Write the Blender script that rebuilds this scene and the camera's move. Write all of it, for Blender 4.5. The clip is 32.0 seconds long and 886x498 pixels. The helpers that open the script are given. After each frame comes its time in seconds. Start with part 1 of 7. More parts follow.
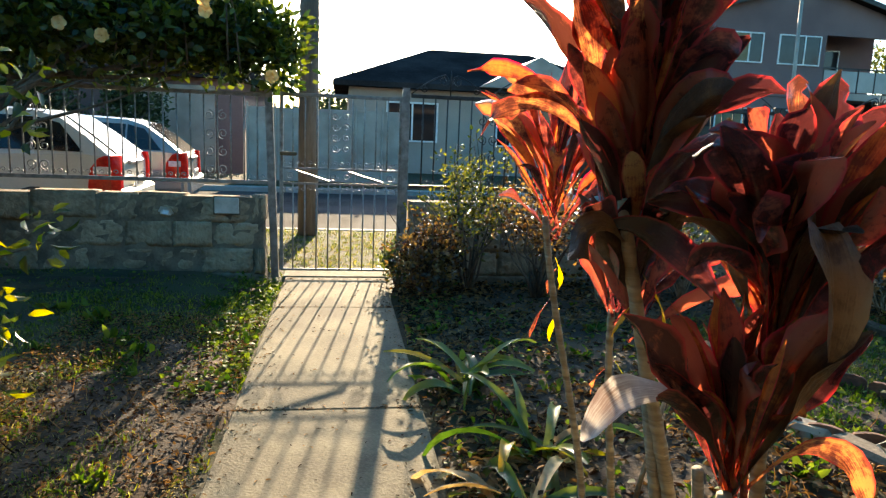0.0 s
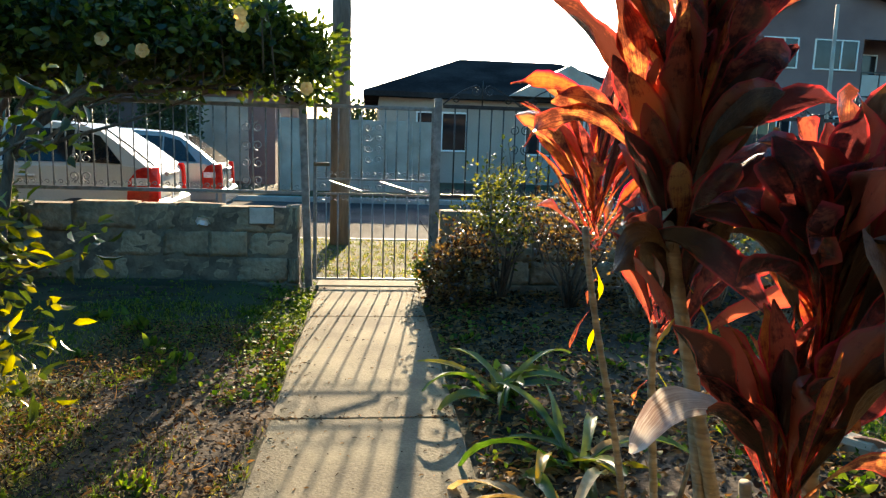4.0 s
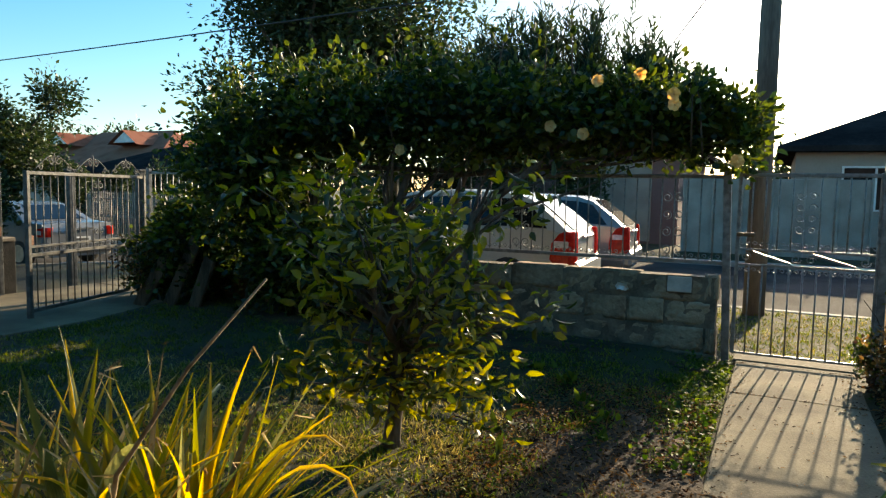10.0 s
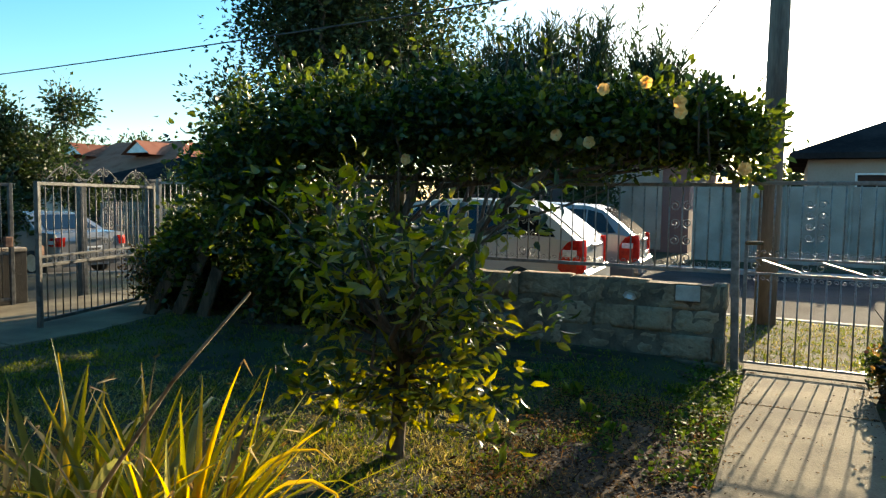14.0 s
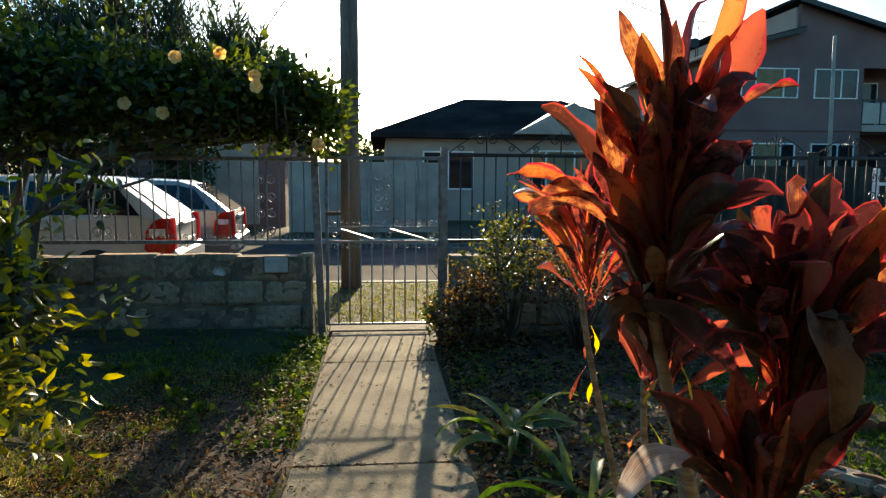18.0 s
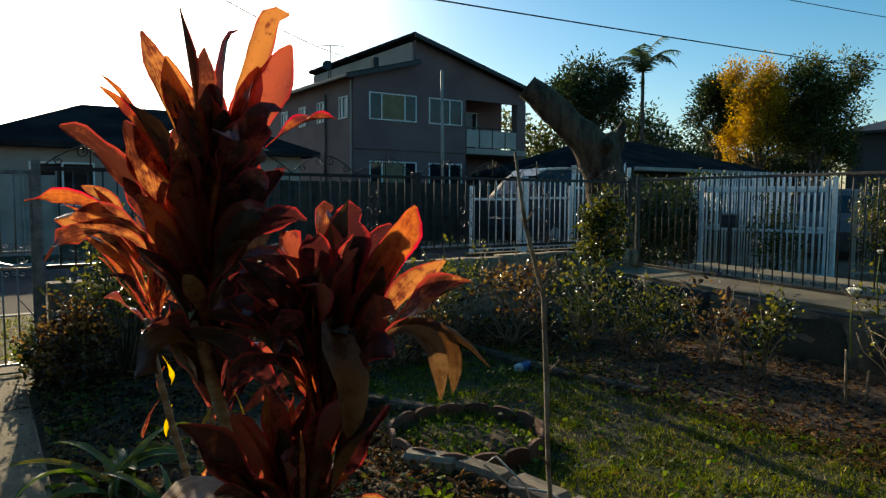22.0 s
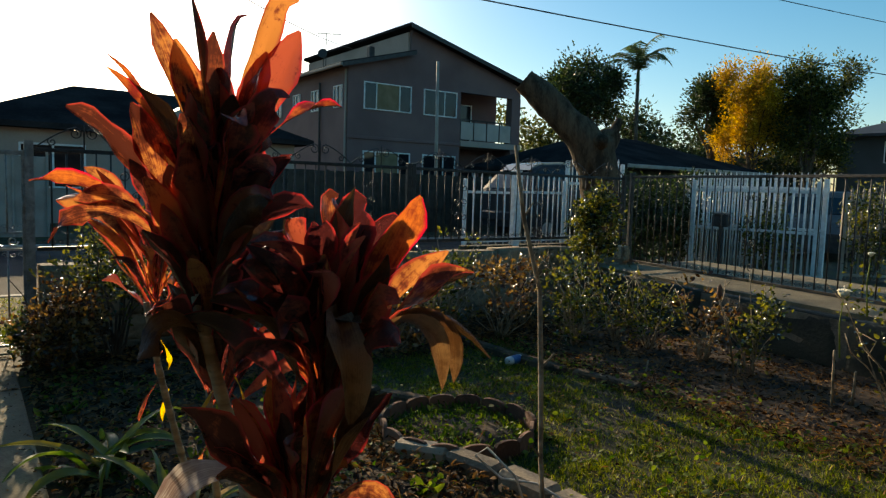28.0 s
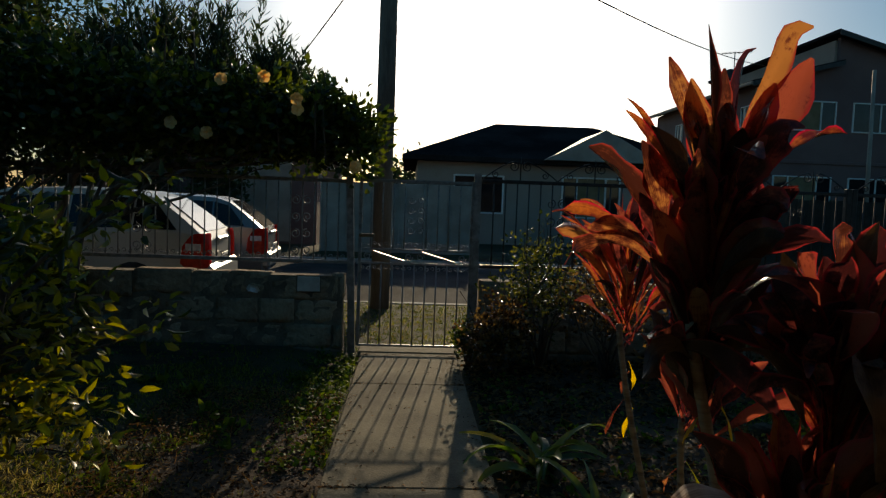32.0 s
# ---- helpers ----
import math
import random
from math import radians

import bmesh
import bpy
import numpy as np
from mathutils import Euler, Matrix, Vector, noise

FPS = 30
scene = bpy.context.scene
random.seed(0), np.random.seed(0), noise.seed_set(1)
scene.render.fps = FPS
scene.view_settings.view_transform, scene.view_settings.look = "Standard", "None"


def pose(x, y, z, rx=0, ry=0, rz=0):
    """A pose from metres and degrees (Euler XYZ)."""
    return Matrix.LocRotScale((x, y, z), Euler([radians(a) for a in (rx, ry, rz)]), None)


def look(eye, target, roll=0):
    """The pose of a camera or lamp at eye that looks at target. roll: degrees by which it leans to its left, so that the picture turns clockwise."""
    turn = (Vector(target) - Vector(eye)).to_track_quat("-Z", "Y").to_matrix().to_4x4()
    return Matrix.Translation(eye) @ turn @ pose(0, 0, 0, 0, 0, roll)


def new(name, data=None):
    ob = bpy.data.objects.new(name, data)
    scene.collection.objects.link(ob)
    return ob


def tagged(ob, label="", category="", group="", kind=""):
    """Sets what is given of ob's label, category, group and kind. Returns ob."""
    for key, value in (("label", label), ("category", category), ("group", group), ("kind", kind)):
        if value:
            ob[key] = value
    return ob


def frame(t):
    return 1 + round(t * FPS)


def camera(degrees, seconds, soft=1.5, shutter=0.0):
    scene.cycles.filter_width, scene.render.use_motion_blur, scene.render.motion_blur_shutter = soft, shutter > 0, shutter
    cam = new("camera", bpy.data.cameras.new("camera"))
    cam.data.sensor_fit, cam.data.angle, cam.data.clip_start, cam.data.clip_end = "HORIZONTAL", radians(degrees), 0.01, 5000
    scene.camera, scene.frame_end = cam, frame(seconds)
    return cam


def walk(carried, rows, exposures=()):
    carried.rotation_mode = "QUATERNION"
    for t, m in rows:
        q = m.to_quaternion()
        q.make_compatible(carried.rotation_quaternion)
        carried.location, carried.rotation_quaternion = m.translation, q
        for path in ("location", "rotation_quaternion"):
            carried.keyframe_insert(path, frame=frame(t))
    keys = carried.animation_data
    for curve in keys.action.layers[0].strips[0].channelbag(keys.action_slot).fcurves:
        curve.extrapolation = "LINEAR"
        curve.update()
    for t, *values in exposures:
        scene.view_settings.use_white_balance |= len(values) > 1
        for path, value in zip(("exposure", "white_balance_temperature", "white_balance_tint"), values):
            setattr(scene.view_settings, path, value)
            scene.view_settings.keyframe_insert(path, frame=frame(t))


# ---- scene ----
cam = camera(66.0, 32.0, 1.3)
PATH = [
    (0, (0.020, -0.014, 1.191), (0.316, 1.934, 0.866), 2.3),
    (0.5, (0.036, -0.022, 1.187), (0.405, 1.917, 0.882), 2.6),
    (1, (0.062, -0.011, 1.186), (0.524, 1.910, 0.882), 2.2),
    (1.5, (0.073, -0.012, 1.185), (0.644, 1.880, 0.886), 2.6),
    (2, (0.084, -0.005, 1.184), (0.718, 1.865, 0.877), 2.8),
    (2.5, (0.077, -0.012, 1.186), (0.693, 1.867, 0.893), 2.9),
    (3, (0.059, -0.012, 1.190), (0.579, 1.896, 0.905), 2.6),
    (3.5, (0.004, -0.022, 1.196), (0.325, 1.930, 0.908), 2.2),
    (5.5, (-0.019, 0.003, 1.188), (0.083, 1.973, 0.859), 1.5),
    (6, (-0.068, -0.038, 1.213), (-0.128, 1.936, 0.891), 0.9),
    (6.5, (-0.116, -0.111, 1.272), (-0.442, 1.848, 1.038), -0.4),
    (7, (-0.135, -0.151, 1.294), (-0.581, 1.790, 1.101), 0.4),
    (7.5, (-0.148, -0.187, 1.297), (-0.743, 1.715, 1.133), 0.4),
    (8, (-0.156, -0.201, 1.303), (-0.777, 1.691, 1.122), 0.8),
    (8.5, (-0.155, -0.214, 1.306), (-0.785, 1.674, 1.114), 1.3),
    (9, (-0.170, -0.229, 1.303), (-0.905, 1.626, 1.152), 1.3),
    (9.5, (-0.181, -0.252, 1.293), (-1.008, 1.562, 1.130), 1.3),
    (10, (-0.187, -0.247, 1.295), (-1.062, 1.544, 1.128), 1.1),
    (10.5, (-0.174, -0.234, 1.296), (-1.045, 1.558, 1.116), 0.6),
    (11, (-0.189, -0.235, 1.300), (-1.053, 1.556, 1.092), 0.6),
    (11.5, (-0.185, -0.231, 1.305), (-1.189, 1.488, 1.107), -0.4),
    (12, (-0.194, -0.236, 1.304), (-1.246, 1.458, 1.138), 0.1),
    (12.5, (-0.198, -0.241, 1.304), (-1.310, 1.416, 1.166), 0.1),
    (13, (-0.210, -0.249, 1.298), (-1.378, 1.368, 1.154), 0.6),
    (13.5, (-0.193, -0.239, 1.298), (-1.286, 1.431, 1.154), 0.6),
    (14, (-0.157, -0.219, 1.302), (-1.062, 1.558, 1.159), 0.9),
    (14.5, (-0.138, -0.203, 1.305), (-0.863, 1.656, 1.165), 1.2),
    (15, (-0.086, -0.191, 1.323), (-0.646, 1.722, 1.161), 1.4),
    (15.5, (-0.054, -0.167, 1.322), (-0.409, 1.794, 1.145), 1.5),
    (17.5, (0.013, -0.152, 1.260), (0.094, 1.837, 1.061), 0.8),
    (18, (-0.020, -0.168, 1.290), (0.165, 1.814, 1.089), 0.3),
    (18.5, (0.027, -0.158, 1.306), (0.373, 1.802, 1.110), 0.6),
    (19, (0.038, -0.162, 1.321), (0.628, 1.737, 1.114), 0.3),
    (19.5, (0.065, -0.158, 1.316), (0.738, 1.720, 1.165), 0.6),
    (20, (0.089, -0.170, 1.320), (0.880, 1.660, 1.161), 0.4),
    (20.5, (0.111, -0.185, 1.315), (1.014, 1.594, 1.163), 0.6),
    (21, (0.142, -0.191, 1.308), (1.126, 1.544, 1.158), 0.5),
    (21.5, (0.142, -0.216, 1.311), (1.217, 1.465, 1.167), 0.7),
    (22, (0.159, -0.226, 1.312), (1.283, 1.422, 1.158), 0.3),
    (22.5, (0.174, -0.238, 1.314), (1.394, 1.340, 1.169), 0.1),
    (23, (0.161, -0.242, 1.318), (1.401, 1.319, 1.154), 0.3),
    (23.5, (0.169, -0.244, 1.315), (1.397, 1.326, 1.149), 0.2),
    (24, (0.166, -0.251, 1.315), (1.397, 1.318, 1.168), 0.4),
    (24.5, (0.164, -0.254, 1.314), (1.401, 1.311, 1.174), 0.6),
    (26.5, (0.156, -0.229, 1.314), (1.323, 1.383, 1.117), 0.7),
    (27, (0.135, -0.215, 1.311), (1.256, 1.424, 1.117), 1.6),
    (27.5, (0.135, -0.221, 1.312), (1.290, 1.395, 1.129), 1.8),
    (28, (0.136, -0.216, 1.309), (1.278, 1.410, 1.133), 1.8),
    (28.5, (0.122, -0.223, 1.311), (1.249, 1.417, 1.158), 1.8),
    (29, (0.109, -0.218, 1.315), (1.190, 1.451, 1.162), 1.6),
    (29.5, (0.065, -0.207, 1.317), (1.003, 1.546, 1.192), 1.3),
    (30, (0.056, -0.190, 1.320), (0.824, 1.646, 1.202), 1.4),
    (30.5, (0.017, -0.186, 1.323), (0.629, 1.708, 1.198), 1.4),
    (31, (-0.008, -0.173, 1.319), (0.430, 1.772, 1.204), 1.7),
    (31.5, (-0.035, -0.195, 1.319), (0.201, 1.786, 1.189), 2.0),
    (32, (-0.061, -0.199, 1.312), (0.045, 1.792, 1.174), 2.1),
]
EXPOSURES = [(0.0, 1.85, 7000, 12), (2.0, 1.9, 7000, 12), (3.5, 1.8, 7000, 12), (6.0, 1.75, 7000, 10), (9.0, 1.15, 7000, 10), (10.5, 1.0, 7000, 10), (13.0, 1.85, 6900, 8), (14.0, 1.25, 6900, 9), (15.0, 1.1, 6900, 10),
             (18.0, 1.0, 6800, 11), (20.0, 0.7, 6900, 10), (23.0, 0.1, 6700, 8), (28.0, 0.35, 7300, 10), (30.0, 0.4, 7300, 10), (32.0, -0.9, 6900, 10)]
walk(cam, [(t, look(eye, target, roll)) for t, eye, target, roll in PATH], EXPOSURES)

# ---- world, sun and sky ----
SUN_YAW, SUN_UP = radians(-6.7), radians(17.0)
SUN_WAY = Vector((-math.sin(SUN_YAW) * math.cos(SUN_UP), math.cos(SUN_YAW) * math.cos(SUN_UP), math.sin(SUN_UP)))
world = bpy.data.worlds.new("sky")
scene.world = world
world.use_nodes = True
wn, wl = world.node_tree.nodes, world.node_tree.links
wn.clear()
sky = wn.new("ShaderNodeTexSky")
sky.sky_type, sky.sun_disc = "NISHITA", False
sky.sun_elevation, sky.sun_rotation = SUN_UP, -SUN_YAW
sky.dust_density, sky.air_density, sky.ozone_density, sky.altitude = 0.7, 1.0, 3.0, 60
bg = wn.new("ShaderNodeBackground")
bg.inputs["Strength"].default_value = 0.10
wo = wn.new("ShaderNodeOutputWorld")
# blue winter sky, with the broad white glare that hazy air has round a low sun
tone = wn.new("ShaderNodeHueSaturation")
tone.inputs["Hue"].default_value, tone.inputs["Saturation"].default_value = 0.488, 1.32
tone.inputs["Value"].default_value = 1.28
wl.new(sky.outputs[0], tone.inputs["Color"])
geo_in, dot, peak, power, halo = wn.new("ShaderNodeTexCoord"), wn.new("ShaderNodeVectorMath"), wn.new("ShaderNodeMath"), wn.new("ShaderNodeMath"), wn.new("ShaderNodeMixRGB")
dot.operation, peak.operation, power.operation, halo.blend_type = "DOT_PRODUCT", "MAXIMUM", "POWER", "ADD"
dot.inputs[1].default_value = SUN_WAY
peak.inputs[1].default_value, power.inputs[1].default_value = 0.0, 36.0
wl.new(geo_in.outputs["Generated"], dot.inputs[0])
wl.new(dot.outputs["Value"], peak.inputs[0])
wl.new(peak.outputs[0], power.inputs[0])
wl.new(power.outputs[0], halo.inputs[0])
wl.new(tone.outputs[0], halo.inputs[1])
halo.inputs[2].default_value = (44.0, 40.5, 35.5, 1)
wl.new(halo.outputs[0], bg.inputs["Color"])
wl.new(bg.outputs[0], wo.inputs["Surface"])
sun_data = bpy.data.lights.new("sun", "SUN")
sun_data.energy, sun_data.angle, sun_data.color = 5.0, radians(0.6), (1.0, 0.82, 0.56)
sun = new("sun", sun_data)
sun.matrix_world = look(SUN_WAY * 50, (0, 0, 0))

# ---- materials ----


def material(name, a, b, scale=8.0, rough=0.7, bump=0.3, metal=0.0, glow=0.0, fine=60.0, piece=0.0, island=0.0, spec=0.5,
             stretch=None, c=None, cut=(0.35, 0.65), flat=0.02, veins=0.0, lift=1.9, rich=1.15, margin=None, coat=0.0, blotch=0.0):
    """A surface with colours a to b in large stains, a fine grain, bump, and optional light let through."""
    m = bpy.data.materials.new(name)
    m.use_nodes = True
    n, l = m.node_tree.nodes, m.node_tree.links
    n.clear()
    out, pb = n.new("ShaderNodeOutputMaterial"), n.new("ShaderNodeBsdfPrincipled")
    co = n.new("ShaderNodeTexCoord")
    src = co.outputs["Object"]
    if stretch:
        mp = n.new("ShaderNodeMapping")
        mp.inputs["Scale"].default_value = stretch
        l.new(src, mp.inputs["Vector"])
        src = mp.outputs[0]
    big, small = n.new("ShaderNodeTexNoise"), n.new("ShaderNodeTexNoise")
    for node, s, d in ((big, scale, 5), (small, fine, 3)):
        node.inputs["Scale"].default_value, node.inputs["Detail"].default_value = s, d
        l.new(src, node.inputs["Vector"])
    ramp = n.new("ShaderNodeValToRGB")
    e = ramp.color_ramp.elements
    e[0].position, e[1].position = cut
    e[0].color, e[1].color = (*a, 1), (*b, 1)
    if c:
        e.new(sum(cut) / 2).color = (*c, 1)
    mixer = n.new("ShaderNodeMath")
    mixer.operation = "MULTIPLY_ADD"
    mixer.inputs[1].default_value = 0.35
    l.new(small.outputs[0], mixer.inputs[0])
    sub = n.new("ShaderNodeMath")
    sub.operation = "SUBTRACT"
    sub.inputs[1].default_value = 0.175
    l.new(big.outputs[0], sub.inputs[0])
    l.new(sub.outputs[0], mixer.inputs[2])
    fac = mixer.outputs[0]
    if piece or island:
        var = n.new("ShaderNodeObjectInfo") if piece else n.new("ShaderNodeNewGeometry")
        add = n.new("ShaderNodeMath")
        add.operation = "MULTIPLY_ADD"
        amount = piece or island
        add.inputs[1].default_value = amount
        l.new(var.outputs["Random" if piece else "Random Per Island"], add.inputs[0])
        off = n.new("ShaderNodeMath")
        off.operation = "SUBTRACT"
        off.inputs[1].default_value = amount / 2
        l.new(fac, off.inputs[0])
        l.new(off.outputs[0], add.inputs[2])
        fac = add.outputs[0]
    if veins:                                # streaks along a leaf
        mp2, str_ = n.new("ShaderNodeMapping"), n.new("ShaderNodeTexNoise")
        mp2.inputs["Scale"].default_value = (26.0, 2.2, 1.0)
        rnd_in = n.new("ShaderNodeObjectInfo")
        comb = n.new("ShaderNodeCombineXYZ")
        far = n.new("ShaderNodeMath")
        far.operation = "MULTIPLY"
        far.inputs[1].default_value = 97.0
        l.new(rnd_in.outputs["Random"], far.inputs[0])
        l.new(far.outputs[0], comb.inputs[2])
        l.new(comb.outputs[0], mp2.inputs["Location"])
        l.new(co.outputs["UV"], mp2.inputs["Vector"])
        l.new(mp2.outputs[0], str_.inputs["Vector"])
        str_.inputs["Scale"].default_value, str_.inputs["Detail"].default_value = 1.0, 4
        vs, vo = n.new("ShaderNodeMath"), n.new("ShaderNodeMath")
        vs.operation, vo.operation = "MULTIPLY_ADD", "SUBTRACT"
        vs.inputs[1].default_value, vo.inputs[1].default_value = veins, veins / 2
        l.new(fac, vo.inputs[0])
        l.new(str_.outputs[0], vs.inputs[0])
        l.new(vo.outputs[0], vs.inputs[2])
        fac = vs.outputs[0]
    if blotch:                               # patches and specks of old leaf
        spot, ba, bb = n.new("ShaderNodeTexNoise"), n.new("ShaderNodeMath"), n.new("ShaderNodeMath")
        spot.inputs["Scale"].default_value, spot.inputs["Detail"].default_value, spot.inputs["Roughness"].default_value = 38.0, 6, 0.7
        l.new(src, spot.inputs["Vector"])
        ba.operation, bb.operation = "SUBTRACT", "MULTIPLY_ADD"
        ba.inputs[1].default_value, bb.inputs[1].default_value = blotch / 2, blotch
        l.new(fac, ba.inputs[0])
        l.new(spot.outputs[0], bb.inputs[0])
        l.new(ba.outputs[0], bb.inputs[2])
        fac = bb.outputs[0]
    l.new(fac, ramp.inputs[0])
    colour = ramp.outputs[0]
    if margin:                               # a thin bright edge along both sides of a leaf
        sep, half, dist, rim, blend = n.new("ShaderNodeSeparateXYZ"), n.new("ShaderNodeMath"), n.new("ShaderNodeMath"), n.new("ShaderNodeMapRange"), n.new("ShaderNodeMixRGB")
        half.operation, dist.operation = "SUBTRACT", "ABSOLUTE"
        half.inputs[1].default_value = 0.5
        rim.inputs["From Min"].default_value, rim.inputs["From Max"].default_value = 0.40, 0.48
        l.new(co.outputs["UV"], sep.inputs[0])
        l.new(sep.outputs[0], half.inputs[0])
        l.new(half.outputs[0], dist.inputs[0])
        l.new(dist.outputs[0], rim.inputs["Value"])
        l.new(rim.outputs[0], blend.inputs[0])
        l.new(colour, blend.inputs[1])
        blend.inputs[2].default_value = (*margin, 1)
        colour = blend.outputs[0]
    l.new(colour, pb.inputs["Base Color"])
    pb.inputs["Roughness"].default_value, pb.inputs["Metallic"].default_value = rough, metal
    pb.inputs["Specular IOR Level"].default_value = spec
    pb.inputs["Coat Weight"].default_value, pb.inputs["Coat Roughness"].default_value = coat, 0.12
    if bump:
        bp = n.new("ShaderNodeBump")
        bp.inputs["Strength"].default_value, bp.inputs["Distance"].default_value = bump, flat
        l.new(fac, bp.inputs["Height"])
        l.new(bp.outputs[0], pb.inputs["Normal"])
    if glow:
        tr, mx = n.new("ShaderNodeBsdfTranslucent"), n.new("ShaderNodeMixShader")
        hs = n.new("ShaderNodeHueSaturation")
        hs.inputs["Saturation"].default_value, hs.inputs["Value"].default_value = rich, lift
        l.new(colour, hs.inputs["Color"])
        l.new(hs.outputs[0], tr.inputs["Color"])
        mx.inputs[0].default_value = glow
        l.new(pb.outputs[0], mx.inputs[1])
        l.new(tr.outputs[0], mx.inputs[2])
        l.new(mx.outputs[0], out.inputs["Surface"])
    else:
        l.new(pb.outputs[0], out.inputs["Surface"])
    return m


M_SIDE = material("brown_render", (0.024, 0.021, 0.015), (0.058, 0.048, 0.036), 4.0, 0.95, 0.5, piece=0.3)
M_LAWN = material("lawn_soil", (0.022, 0.018, 0.007), (0.048, 0.052, 0.010), 1.6, 0.95, 0.8, fine=45, c=(0.042, 0.034, 0.012), cut=(0.32, 0.66))
M_SOIL = material("bare_soil", (0.018, 0.010, 0.0045), (0.105, 0.056, 0.023), 3.0, 0.95, 0.9, fine=70, c=(0.050, 0.027, 0.011), flat=0.014)
M_CONC = material("concrete", (0.088, 0.070, 0.038), (0.208, 0.170, 0.096), 1.9, 0.9, 0.5, fine=90, c=(0.145, 0.116, 0.064))
M_CONC_D = material("old_concrete", (0.15, 0.115, 0.075), (0.38, 0.30, 0.205), 3.0, 0.9, 0.5, fine=60, piece=0.25)
M_BLOCK = material("block_stone", (0.17, 0.122, 0.074), (0.38, 0.285, 0.180), 3.2, 0.95, 1.0, fine=26, piece=0.22, flat=0.05, c=(0.27, 0.20, 0.125))
M_MORTAR = material("mortar", (0.10, 0.078, 0.052), (0.22, 0.168, 0.112), 9.0, 0.95, 0.6)
# dark concrete, its base colour lowered to take in the wall's shade
M_DARK_CONC = material("damp_concrete", (0.012, 0.012, 0.007), (0.050, 0.046, 0.028), 2.2, 0.9, 0.8, fine=40, piece=0.2)
# van body colour with its shade painted in
M_CAR_SHADED = material("dark_car_paint", (0.020, 0.022, 0.026), (0.03, 0.033, 0.038), 1.0, 0.5, 0.0, spec=0.2)
M_ROAD = material("asphalt", (0.028, 0.026, 0.025), (0.075, 0.070, 0.064), 0.8, 0.95, 0.6, fine=90, spec=0.1)
M_KERB = material("kerb", (0.22, 0.21, 0.19), (0.36, 0.34, 0.31), 2.0, 0.85, 0.3)
M_IRON = material("painted_iron", (0.16, 0.152, 0.138), (0.31, 0.295, 0.268), 20.0, 0.36, 0.2, metal=0.2, fine=200)
M_IRON_G = material("old_grey_iron", (0.060, 0.060, 0.054), (0.13, 0.128, 0.116), 20.0, 0.5, 0.2, fine=200, spec=0.3)
M_IRON_D = material("dark_iron", (0.014, 0.013, 0.012), (0.040, 0.036, 0.032), 20.0, 0.45, 0.2, fine=200, spec=0.4)
M_WHITE_IRON = material("white_paint_iron", (0.66, 0.65, 0.62), (0.86, 0.85, 0.82), 14.0, 0.4, 0.1, fine=160)
M_GREY_PANEL = material("steel_panel", (0.27, 0.235, 0.20), (0.38, 0.335, 0.285), 2.0, 0.6, 0.1, spec=0.2)
M_BARK = material("bark", (0.045, 0.032, 0.022), (0.16, 0.12, 0.085), 14.0, 0.95, 1.0, stretch=(1, 1, 0.25), fine=70)
M_STUMP = material("weathered_wood", (0.040, 0.028, 0.018), (0.15, 0.105, 0.066), 7.0, 0.95, 1.0, stretch=(1, 1, 0.3), fine=60, spec=0.15)
M_CANE = material("cane_bark", (0.20, 0.15, 0.085), (0.42, 0.34, 0.21), 16.0, 0.8, 0.6, stretch=(0.3, 0.3, 3.0), fine=50)
M_STICK = material("dry_stick", (0.18, 0.125, 0.07), (0.46, 0.35, 0.22), 20.0, 0.8, 0.6)
M_CITRUS = material("citrus_leaf", (0.032, 0.046, 0.009), (0.25, 0.225, 0.030), 3.0, 0.30, 0.15, glow=0.48, fine=40, island=1.0, coat=0.12)
M_HIB = material("hibiscus_leaf", (0.016, 0.032, 0.008), (0.100, 0.120, 0.020), 2.0, 0.36, 0.15, glow=0.42, fine=40, island=0.8)
M_TREE = material("far_leaf", (0.012, 0.027, 0.009), (0.050, 0.070, 0.018), 0.5, 0.55, 0.0, glow=0.26, fine=4, island=0.7)
M_HEDGE = material("hedge_leaf", (0.022, 0.032, 0.008), (0.17, 0.16, 0.032), 2.0, 0.20, 0.1, glow=0.36, fine=30, island=1.0, coat=0.6)
M_BRONZE = material("bronze_leaf", (0.050, 0.024, 0.010), (0.27, 0.165, 0.060), 3.0, 0.24, 0.1, glow=0.34, fine=30, island=1.0, coat=0.4)
M_YELLOW_TREE = material("yellow_leaf", (0.28, 0.16, 0.01), (0.60, 0.38, 0.02), 0.6, 0.6, 0.0, glow=0.4, fine=4, island=0.5)
M_PALM = material("palm_leaf", (0.03, 0.055, 0.02), (0.09, 0.12, 0.04), 1.0, 0.5, 0.0, glow=0.3, island=0.4)
M_GRASS = material("grass_blade", (0.034, 0.058, 0.006), (0.19, 0.21, 0.026), 1.3, 0.5, 0.0, glow=0.42, fine=8, island=0.8, spec=0.35)
M_DRYGRASS = material("dry_grass", (0.17, 0.13, 0.036), (0.44, 0.36, 0.14), 1.3, 0.7, 0.0, glow=0.4, fine=8, island=0.5)
M_LITTER = material("leaf_litter", (0.028, 0.013, 0.0055), (0.24, 0.130, 0.052), 5.0, 0.75, 0.2, glow=0.2, fine=40, island=1.4, spec=0.12)
M_WEED = material("weed_leaf", (0.035, 0.070, 0.010), (0.14, 0.18, 0.03), 3.0, 0.6, 0.1, glow=0.4, fine=30, island=0.7, spec=0.2)
